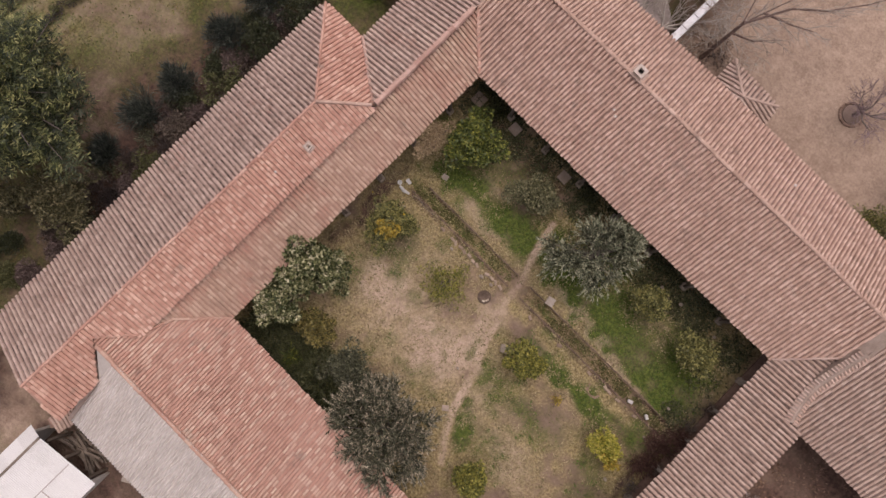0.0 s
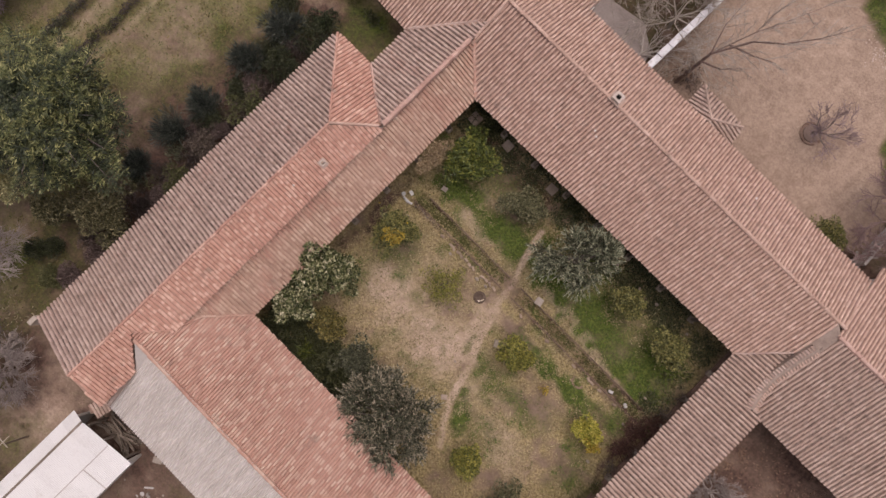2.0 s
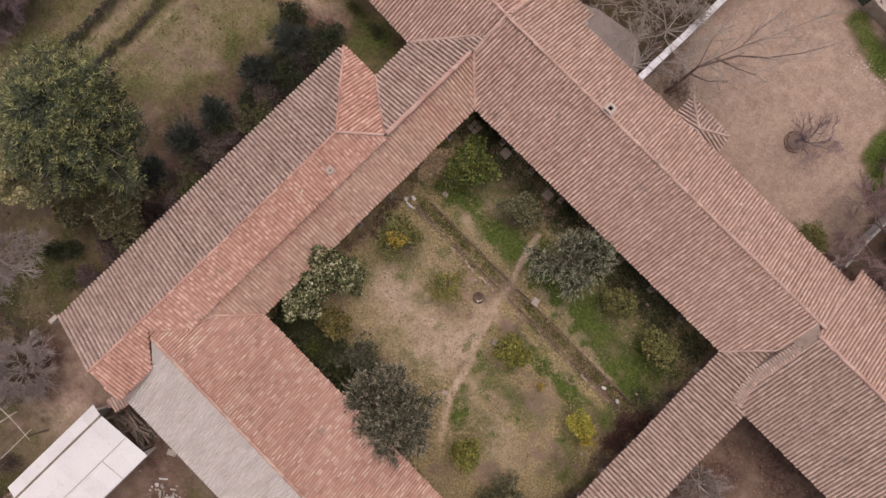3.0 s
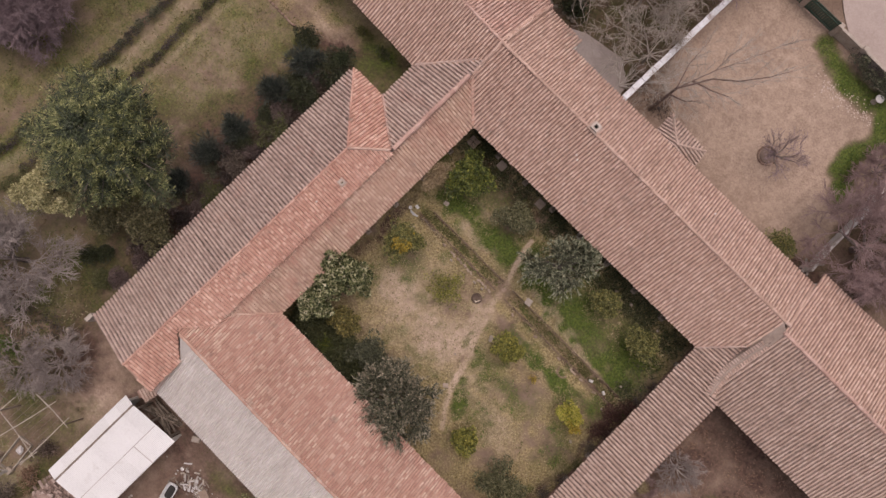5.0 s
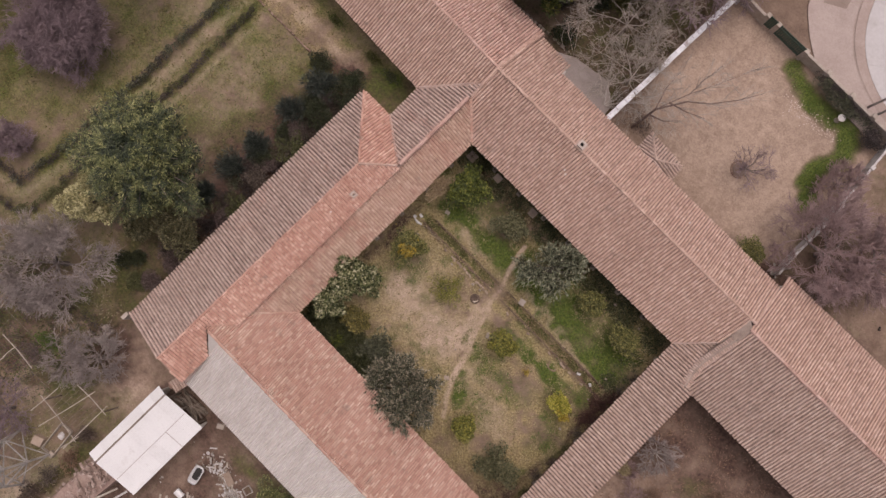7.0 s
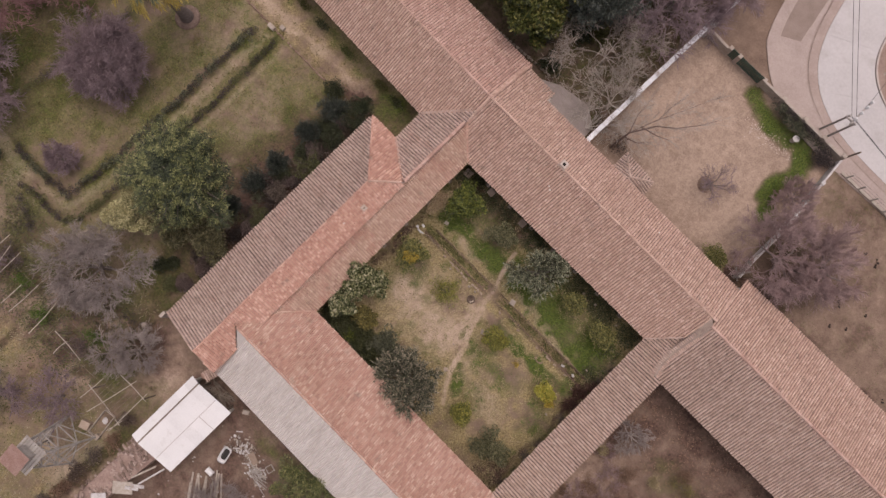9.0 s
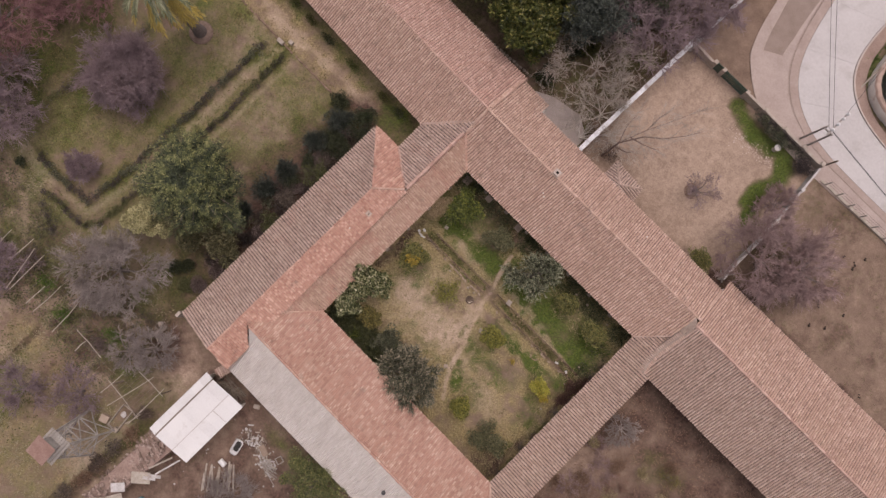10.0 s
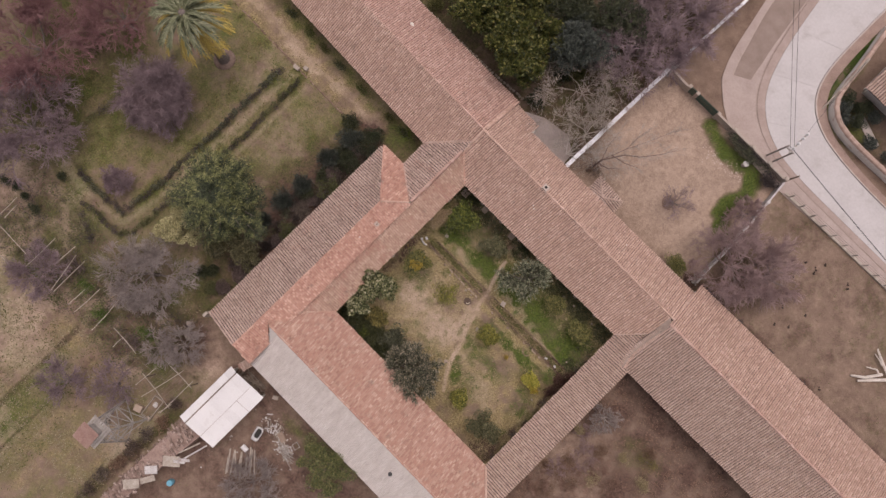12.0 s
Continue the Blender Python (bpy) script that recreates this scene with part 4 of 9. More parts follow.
def gallery(wing, ends, z, n, timber=None):
    """Posts on stone bases, carrying a beam along a gallery's edge."""
    (ax, ay), (bx, by) = ends
    post = Build().box((0.15, 0.15, z - 0.40), Matrix.Translation((0, 0, (z - 0.40) / 2 + 0.22)), 0.02).mesh("post", timber or M_WOOD)
    foot = Build().box((0.34, 0.34, 0.34), Matrix.Translation((0, 0, 0.06)), 0.05).mesh("post_base", M_STONE)
    for i in range(n):
        t = (i + 0.5) / n
        m = Matrix.Translation((ax + (bx - ax) * t, ay + (by - ay) * t, 0))
        part("post", post, wing, "square timber gallery post", m=m)
        part("post_base", foot, wing, "rough stone post base", m=m)
    part("beam", Build().beam((ax, ay, z - 0.10), (bx, by, z - 0.10), 0.16, 0.18, 0.02).mesh("beam", M_WOOD), wing, "old timber beam")


gallery(wing_a, [(-5.2, 8.72), (11.2, 8.72)], 3.0, 7)
gallery(wing_b, [(-6.35, -6.2), (-6.35, 8.0)], 3.0, 6)
gallery(wing_c, [(-5.2, -7.95), (11.4, -7.95)], 3.05, 7)
gallery(wing_d, [(12.7, -7.05), (12.7, 8.3)], 3.0, 8, M_PALEWOOD)

# gallery floors, a low step above the court
floor_tiles = mat("worn_floor_bricks", [(0.13, 0.08, 0.06), (0.22, 0.14, 0.105), (0.30, 0.20, 0.155)], scale=1.2, fine=10)
for wing, poly in ((wing_a, [(-6.2, 9.15), (11.9, 9.15), (11.9, 10.25), (-6.2, 10.25)]), (wing_b, [(-8.1, -7.1), (-6.8, -7.1), (-6.8, 9.1), (-8.1, 9.1)]),
                   (wing_c, [(-6.75, -8.6), (11.9, -8.6), (11.9, -7.75), (-6.75, -7.75)]), (wing_d, [(12.62, -7.0), (14.1, -7.0), (14.1, 9.1), (12.62, 9.1)])):
    part("gallery_floor", Build().slab(poly, -0.1, 0.10).mesh("gallery_floor", floor_tiles), wing, "worn brick gallery floor")


# ---- grey sheet slope of the south-west wing ----
def corrugated(width, length, pitch, amp, material, name, thick=0.006, per=6):
    n = round(width / pitch * per)
    x = np.linspace(0, width, n + 1)
    z = amp * np.cos(2 * math.pi * x / pitch)
    v = [(a, b, c + dz) for b in (0, length) for dz in (0, -thick) for a, c in zip(x, z)]
    k = n + 1
    f = [(i, i + 1, 2 * k + i + 1, 2 * k + i) for i in range(n)] + [(k + i + 1, k + i, 3 * k + i, 3 * k + i + 1) for i in range(n)]
    f += [(i + 1, i, k + i, k + i + 1) for i in range(n)] + [(2 * k + i, 2 * k + i + 1, 3 * k + i + 1, 3 * k + i) for i in range(n)]
    return mesh_of(name, v, f, material)


C_OUT = Face([(-8.95, -11.6), (-7.95, -12.75), (-7.95, -15.3), (22, -15.35), (22, -11.6)], (0, -11.6), (0, -1), 4.5, 0.53)
grey_roof = part("roof", Build().slab(C_OUT.poly, lambda x, y: C_OUT.z(x, y) - 0.16, lambda x, y: C_OUT.z(x, y) - 0.035).mesh("roof", M_FIBRE), wing_c, "grey fibre-cement sheet slope")
M_FIBRE_PIECE = mat("fibre_cement_piece", [(0.47, 0.42, 0.375), (0.575, 0.525, 0.478), (0.68, 0.635, 0.59)], scale=2.2, fine=11, by="object", mix=0.9, bump=0.6, aniso=(1.0, 0.3, 0.3), wear=((0.42, 0.37, 0.325), 7.0, 0.58, 0.8))
sheet_len = math.hypot(1.0, 0.53) * 3.75 / 4
sheet = corrugated(0.96, sheet_len + 0.10, 0.16, 0.032, M_FIBRE_PIECE, "roof_sheet")
SHEET_RNG = np.random.default_rng(5)
for i in range(31):
    for j in range(4):
        x = -7.95 + i * 0.955
        y = -15.36 + j * 3.75 / 4
        m = pose(x + SHEET_RNG.uniform(-0.01, 0.01), y, C_OUT.z(x, y) + 0.004 + 0.008 * (i % 2), math.degrees(math.atan(0.53)) + 0.35, SHEET_RNG.uniform(-0.5, 0.5), SHEET_RNG.uniform(-0.3, 0.3))
        part("roof_sheet", sheet, grey_roof, m=m)
vent = Build().lathe([(0.10, 0), (0.10, 0.35), (0.17, 0.36), (0.17, 0.42), (0.03, 0.5)], (6.75, -13.0, C_OUT.z(6.75, -13.0)), 10)
part("vent_pipe", vent.mesh("vent_pipe", mat("sooty_zinc", [(0.04, 0.04, 0.04), (0.09, 0.085, 0.08)], rough=0.6)), wing_c, "short dark metal vent pipe")
part("verge", Build().beam((-7.98, -12.7, C_OUT.z(0, -12.7) + 0.05), (-7.98, -15.3, C_OUT.z(0, -15.3) + 0.05), 0.16, 0.10).mesh("verge", M_MORTAR), wing_c, "mortar verge")

# curved kerb where the wide wing's slope begins: two rows of small tiles laid crosswise on a mortar bank
KERB = smooth_line([(14.10, 6.85), (13.93, 7.5), (13.87, 8.3), (13.88, 9.1), (13.95, 9.8), (14.02, 10.45), (14.08, 10.95)], 29)


def kerb_top(x, y):
    return max(E_IN.z(x, y), D_TOP.z(x, y)) + 0.10


def kerb_section(i):
    """Mortar section across the kerb at one point of its line."""
    (x, y), (x0, y0), (x1, y1) = KERB[i], KERB[max(i - 1, 0)], KERB[min(i + 1, len(KERB) - 1)]
    d = Vector((x1 - x0, y1 - y0, 0)).normalized()
    side = Vector((d.y, -d.x, 0))
    c = Vector((x, y, kerb_top(x, y)))
    return c, d, side


bank = Build()
ring = []
for i in range(len(KERB)):
    c, d, side = kerb_section(i)
    ring += [c + side * w + Vector((0, 0, h)) for w, h in ((-0.29, -0.55), (-0.27, -0.10), (-0.05, 0.02), (0.05, 0.02), (0.27, -0.10), (0.30, -0.75))]
bank.add(ring, [(6 * i + k, 6 * i + k + 1, 6 * i + k + 7, 6 * i + k + 6) for i in range(len(KERB) - 1) for k in range(5)] + [tuple(range(6))[::-1], tuple(6 * (len(KERB) - 1) + k for k in range(6))])
verge = part("verge", bank.mesh("verge", M_VALLEY), wing_e, "curved mortar bank set with small tiles")
KERB_RNG = np.random.default_rng(30)
tooth_v, tooth_f = tile_template(0.118, 0.5)
tooth_v[:, 1] *= 0.25
teeth = {k: mesh_of("tile", tooth_v.tolist(), tooth_f, TILES[k, "object"]) for k in ("grey", "pink", "dust")}
for i in range(len(KERB) - 1):
    c, d, side = kerb_section(i)
    for sg in (-1, 1):
        u = (side * -sg + Vector((0, 0, 0.42))).normalized()
        l = u.cross(Vector((0, 0, 1))).normalized()
        u = (u + l * KERB_RNG.normal() * 0.05).normalized()
        l = u.cross(Vector((0, 0, 1))).normalized()
        m = Matrix((l, u, l.cross(u))).transposed().to_4x4()
        m.translation = c + side * (sg * 0.285) + Vector((0, 0, -0.10 + KERB_RNG.uniform(-0.008, 0.008)))
        part("tile", teeth[("grey" if i % 3 else "dust") if sg < 0 else ("pink" if i % 4 else "dust")], verge, m=m)
# smooth mortared valley between the two ridges
VALLEY = [(13.55, 10.22), (13.72, 10.77), (13.80, 12.42), (14.30, 11.98), (14.28, 11.0), (13.98, 10.4)]
part("valley", Build().slab(VALLEY, lambda x, y: 3.6, lambda x, y: max(A_IN.z(x, y) - 0.01, A_IN.z(x, y) + (E_IN.z(x, y) + 0.03 - A_IN.z(x, y)) * min(max((x - 13.72) / 0.4, 0), 1))).mesh("valley", M_VALLEY), wing_e, "smooth mortared roof valley")


# ---- chimneys and small things on the roofs ----
M_STEP_LIME = mat("weathered_lime_plaster", [(0.36, 0.29, 0.24), (0.50, 0.42, 0.36), (0.62, 0.55, 0.49)], scale=4, fine=20)


def chimney(wing, face, x, y, s, h, label, w=0.12):
    z = face.z(x, y)
    b = Build()
    for dx, dy, sx, sy in ((s / 2 - w / 2, 0, w, s), (-s / 2 + w / 2, 0, w, s), (0, s / 2 - w / 2, s - 2 * w, w), (0, -s / 2 + w / 2, s - 2 * w, w)):
        b.box((sx, sy, h + 0.5), Matrix.Translation((x + dx, y + dy, z + h / 2 - 0.25)))
    ch = part("chimney", b.mesh("chimney", M_STEP_LIME), wing, label)
    part("flue", Build().box((s - 2 * w, s - 2 * w, h), Matrix.Translation((x, y, z - 0.05 + h * 0.2))).mesh("flue", mat("soot", [(0.008, 0.008, 0.008), (0.02, 0.018, 0.016)])), ch, "sooty flue")
    part("collar", Build().slab([(x - s * 0.75, y - s * 0.75), (x + s * 0.75, y - s * 0.75), (x + s * 0.75, y + s * 0.75), (x - s * 0.75, y + s * 0.75)], lambda a, c: face.z(a, c) - 0.02, lambda a, c: face.z(a, c) + 0.09).mesh("collar", M_MORTAR), ch, "mortar collar")


chimney(wing_a, A_OUT, -0.95, 12.72, 0.46, 0.45, "square plastered chimney with an open flue")
chimney(wing_b, B_IN, -8.75, 0.6, 0.27, 0.2, "stub of a small broken chimney", 0.06)
tag_stone = mat("pale_lime_blob", [(0.6, 0.56, 0.5), (0.75, 0.71, 0.65)])
for wing, face, x, y, s in ((wing_b, B_IN, -8.95, -1.15, 0.13), (wing_a, A_IN, -0.4, 10.9, 0.15), (wing_a, A_IN, -0.62, 11.05, 0.13), (wing_a, A_OUT, 7.2, 14.3, 0.14), (wing_n, N_OUT, -19.1, 14.9, 0.42)):
    part("roof_patch", Build().blob((x, y, face.z(x, y) + 0.08), (s, s * 0.8, 0.14), SHEET_RNG).mesh("roof_patch", tag_stone), wing, "dab of pale lime mortar")


# ---- little hipped porch against the long wing ----
porch = thing("porch", "small hipped porch with grey clay tiles beside the wing", "porch")
PA, PB, PC, PD, PT, PS = (1.66, 15.65), (1.66, 17.34), (4.52, 17.1), (4.7, 15.65), (3.02, 15.95), (3.02, 15.65)
P_L = Face([PA, PB, PT, PS], PB, (-1, 0), 2.42, 0.55, 0.2, 0.155, 0.3, "grey", 0, 0.42, M_PATCHYSHADE)
P_F = Face([PB, PC, PT], (3, 17.22), (0, 1), 2.42, 0.6, 0.2, 0.155, 0.3, "dust", 0, 0.42, M_SHADECHANNEL)
P_R = Face([PC, PD, PS, PT], PC, (1, 0), 2.42, 0.5, 0.2, 0.155, 0.3, "dust", 0, 0.42, M_PATCHYSHADE)
raise_roof(porch, [(P_L, None), (P_F, None), (P_R, None)], ROOF_RNG, 0.08)
caps(porch, [(PB[0], PB[1], 2.42), (PT[0], PT[1], 3.17)], "dust", 0.16, bed=0.03, seed=40)
caps(porch, [(PC[0], PC[1], 2.42), (PT[0], PT[1], 3.17)], "dust", 0.16, bed=0.03, seed=41)
for x, y in ((1.9, 17.0), (4.25, 16.85)):
    part("post", Build().box((0.14, 0.14, 2.35), Matrix.Translation((x, y, 1.12)), 0.02).mesh("post", M_WOOD), porch, "square timber post")


# ---- white shed ----
shed = thing("shed", "low shed with a whitish corrugated metal roof", "shed")
X0, X1, XR, Y0, Y1 = -8.98, -5.18, -8.25, -22.6, -16.62
zr, zl, zh = 2.95, 2.72, 2.2
for name, xa, xb, za, zb in (("roof", X0, XR, zl, zr), ("roof", XR, X1, zr, zh)):
    part(name, Build().slab([(xa, Y0 + 0.1), (xb, Y0 + 0.1), (xb, Y1 - 0.1), (xa, Y1 - 0.1)], lambda x, y: za + (zb - za) * (x - xa) / (xb - xa) - 0.07, lambda x, y: za + (zb - za) * (x - xa) / (xb - xa) - 0.025).mesh("roof", M_WOOD), shed, "timber under the metal sheets")
M_ZINC_PIECE = mat("zinc_piece", [(0.57, 0.555, 0.53), (0.67, 0.66, 0.635), (0.73, 0.72, 0.695)], scale=0.6, fine=10, rough=0.5, by="object", mix=0.72, wear=((0.50, 0.47, 0.43), 1.2, 0.6, 0.85))
for xa, xb, za, zb, n in ((X0, XR - 0.06, zl, zr - 0.03, 1), (XR + 0.06, -6.55, zr - 0.03, zr - (zr - zh) * 0.555, 1), (-6.6, X1, zr - (zr - zh) * 0.535 - 0.012, zh, 1)):
    slope_len = math.hypot(xb - xa, zb - za)
    sh = corrugated(0.86, slope_len, 0.086, 0.009, M_ZINC_PIECE, "roof_sheet", per=4)
    for k in range(7):
        along_x = Vector((xb - xa, 0, zb - za)).normalized()
        m = Matrix((Vector((0, -1, 0)), along_x, Vector((0, -1, 0)).cross(along_x))).transposed().to_4x4()
        m.translation = Vector((xa, Y1 - k * 0.853, za + 0.004 * (k % 2)))
        part("roof_sheet", sh, shed, m=m)
for a, b in (((-6.58, Y0 + 0.08), (-6.58, Y1 - 0.08)), ((-6.58, Y1 - 1.72), (X1 + 0.02, Y1 - 1.72))):
    za, zb = (zr - (zr - zh) * (p[0] - XR) / (X1 - XR) + 0.012 for p in (a, b))
    part("flashing", Build().beam((a[0], a[1], za), (b[0], b[1], zb), 0.045, 0.03).mesh("flashing", M_FIBRE), shed, "thin grey joint strip")
part("ridge_gap", Build().beam((XR, Y0 + 0.05, zr - 0.03), (XR, Y1 - 0.05, zr - 0.03), 0.11, 0.05).mesh("ridge_gap", M_WOOD), shed, "dark ridge board")
for a, b, h in (((X0 + 0.2, Y0 + 0.3), (X0 + 0.2, Y1 - 0.3), 2.65), ((X1 - 0.3, Y0 + 0.3), (X1 - 0.3, Y1 - 0.3), 2.15), ((X0 + 0.3, Y0 + 0.3), (X1 - 0.4, Y0 + 0.3), 2.1)):
    wall_run(shed, a, b, h, 0.12)
for x in (X0 + 0.9, -7.0, X1 - 0.5):
    part("post", Build().box((0.12, 0.12, 2.2), pose(x, Y1 - 0.25, 1.02), 0.015).mesh("post", M_WOOD), shed, "dark timber post of the open side")

# ---- walls that run out from the buildings ----
M_WHITE = mat("flaking_whitewash", [(0.33, 0.30, 0.27), (0.50, 0.475, 0.45), (0.63, 0.61, 0.59)], scale=1.6, fine=12, wear=((0.34, 0.28, 0.24), 1.7, 0.55, 0.72))

M_COPING = mat("white_coping", [(0.48, 0.46, 0.45), (0.66, 0.66, 0.66), (0.78, 0.78, 0.79)], scale=1.8, fine=12, wear=((0.36, 0.31, 0.28), 1.9, 0.58, 0.72))


def garden_wall(name, label, pts, h, w, top=None, material=None):
    t = thing(name, label, "wall")
    for p, q in zip(pts, pts[1:]):
        part("wall_section", Build().beam((p[0], p[1], h / 2 - 0.1), (q[0], q[1], h / 2 - 0.1), w, h + 0.2).mesh("wall_section", material or M_WALL), t)
    if top == "cope":
        rng = np.random.default_rng(3)
        for p, q in zip(pts, pts[1:]):
            d = Vector((q[0] - p[0], q[1] - p[1], 0))
            n = max(1, round(d.length / 0.8))
            for i in range(n):
                c = Vector((p[0], p[1], h)) + d * ((i + 0.5) / n)
                m = Matrix.Translation((c.x, c.y, h + 0.05)) @ d.to_track_quat("X", "Z").to_matrix().to_4x4() @ pose(0, rng.uniform(-0.01, 0.01), 0, rng.uniform(-2, 2), rng.uniform(-1, 1), rng.uniform(-1, 1))
                part("coping", Build().box((d.length / n - 0.02, w + 0.10, 0.10), m, 0.02).mesh("coping", M_COPING), t, "flaking whitewashed coping")
    return t


garden_wall("boundary_wall", "whitewashed wall with flaking flat coping", [(-1.1, 15.35), (-0.78, 28.6)], 2.1, 0.26, "cope", M_WHITE)
garden_wall("boundary_wall", "whitewashed wall along the road with broken coping", [(-0.65, 30.3), (-0.3, 38), (0.1, 46)], 2.0, 0.16, "cope", M_WHITE)
pier = thing("gate_pier", "square whitewashed pier at the wall's corner", "pier", (-0.75, 29.15, 0))
part("shaft", Build().box((0.62, 0.62, 2.4), pose(0, 0, 1.15), 0.03).mesh("shaft", M_WHITE), pier)
part("cap", Build().box((0.74, 0.74, 0.12), pose(0, 0, 2.41), 0.03).mesh("cap", M_WHITE), pier, "flat whitewashed cap")
link = thing("linking_wall", "short brick wall capped with clay tiles by the shed", "wall")
part("body", Build().beam((-8.1, -15.3, 0.85), (-8.7, -16.5, 0.85), 0.5, 1.8).mesh("body", M_BRICK), link)
LINK = Face([(-8.5, -15.1), (-7.8, -15.25), (-8.1, -16.4), (-8.8, -16.3)], (-8.1, -15.9), (0.9, -0.35), 1.95, 0.3, 0.17, 0.16, 0.22, "dust")
raise_roof(link, [(LINK, None)], ROOF_RNG, 0.05)
old_wall = thing("ruined_wall", "crumbling adobe wall capped with loose clay tiles", "wall")
part("body", Build().slab([(-8.75, -22.75), (-6.7, -22.75), (-7.2, -27.5), (-7.6, -33), (-8.0, -40), (-9.1, -40), (-8.9, -30)], -0.1, lambda x, y: 1.35 + 0.2 * math.sin(y)).mesh("body", mat("crumbling_adobe", [(0.19, 0.125, 0.10), (0.30, 0.21, 0.17), (0.40, 0.30, 0.25)], scale=1.5, fine=10, bump=1.0)), old_wall)
bits = Build()
BIT_RNG = np.random.default_rng(19)
bit_v, bit_f = tile_template(0.17)
for k in range(520):
    y = BIT_RNG.uniform(-38, -22.9)
    x = BIT_RNG.uniform(-8.9, -7.0)
    m = pose(x, y, 1.42 + 0.2 * math.sin(y) + BIT_RNG.uniform(0, 0.06), BIT_RNG.uniform(-12, 12), BIT_RNG.uniform(-12, 12), 90 + BIT_RNG.normal() * 28)
    L = BIT_RNG.uniform(0.12, 0.34)
    bits.add([m @ Vector((a, b * L, c)) for a, b, c in bit_v], bit_f)
part("broken_tiles", bits.mesh("broken_tiles", TILES["rubble", "island"]), old_wall, "broken clay tiles strewn on the wall", kind="stuff")
apron = thing("concrete_apron", "grey concrete apron behind the wing's corner", "pavement", kind="structure")
part("slab", Build().slab([(-5.0, 15.4), (-1.4, 15.4), (-1.5, 17.6), (-3.0, 18.6), (-5.6, 18.2), (-7.2, 17.4), (-7.2, 16.2), (-5.0, 16.2)], -0.1, 0.06).mesh("slab", mat("grey_concrete", [(0.25, 0.21, 0.188), (0.34, 0.288, 0.26), (0.42, 0.36, 0.33)], scale=1.2, fine=12)), apron)


# ---- plants ----
def leaves(name, centres, dirs, length, width, material, rng, roll=1.0):
    """Many single leaves, folded lozenges, as one mesh."""
    n = len(centres)
    d = dirs / np.linalg.norm(dirs, axis=1, keepdims=True)
    r = rng.normal(size=(n, 3)) * 0.55 * roll + np.array([0, 0, 1.0])
    s = np.cross(d, r)
    s /= np.linalg.norm(s, axis=1, keepdims=True) + 1e-9
    k = rng.uniform(0.65, 1.25, (n, 1))
    a, b = length * k, width * k * 0.5
    v = np.stack([centres, centres + d * a * 0.45 + s * b, centres + d * a, centres + d * a * 0.45 - s * b], 1).reshape(-1, 3)
    me = bpy.data.meshes.new(name)
    me.vertices.add(4 * n)
    me.vertices.foreach_set("co", v.ravel().astype(np.float32))
    me.loops.add(4 * n)
    me.loops.foreach_set("vertex_index", np.arange(4 * n, dtype=np.int32))
    me.polygons.add(n)
    me.polygons.foreach_set("loop_start", np.arange(0, 4 * n, 4, dtype=np.int32))
    me.update(calc_edges=True)
    me.materials.append(material)
    return me


def clump_points(rng, clumps, radius, n, hollow_in=0.7):
    """Points in the outer part of many small clumps, and the way outwards from each."""
    i = rng.integers(0, len(clumps), n)
    d = rng.normal(size=(n, 3))
    d[:, 2] = np.abs(d[:, 2]) * 0.9 + d[:, 2] * 0.1
    d /= np.linalg.norm(d, axis=1, keepdims=True)
    r = radius * rng.uniform(hollow_in, 1.0, (n, 1)) * rng.uniform(0.7, 1.3, (len(clumps), 1))[i]
    return clumps[i] + d * r, d


def limb_set(b, rng, base, tips, r0, crook=0.12):
    """Crooked limbs from a trunk's head to each tip."""
    base = Vector(base)
    for t in tips:
        t = Vector(t)
        d = t - base
        pts = [base + d * k + Vector(rng.normal(size=3)) * crook * d.length * (k * (1 - k)) for k in (0, 0.35, 0.7, 1.0)]
        b.tube(pts, [r0, r0 * 0.7, r0 * 0.42, r0 * 0.15], 5)


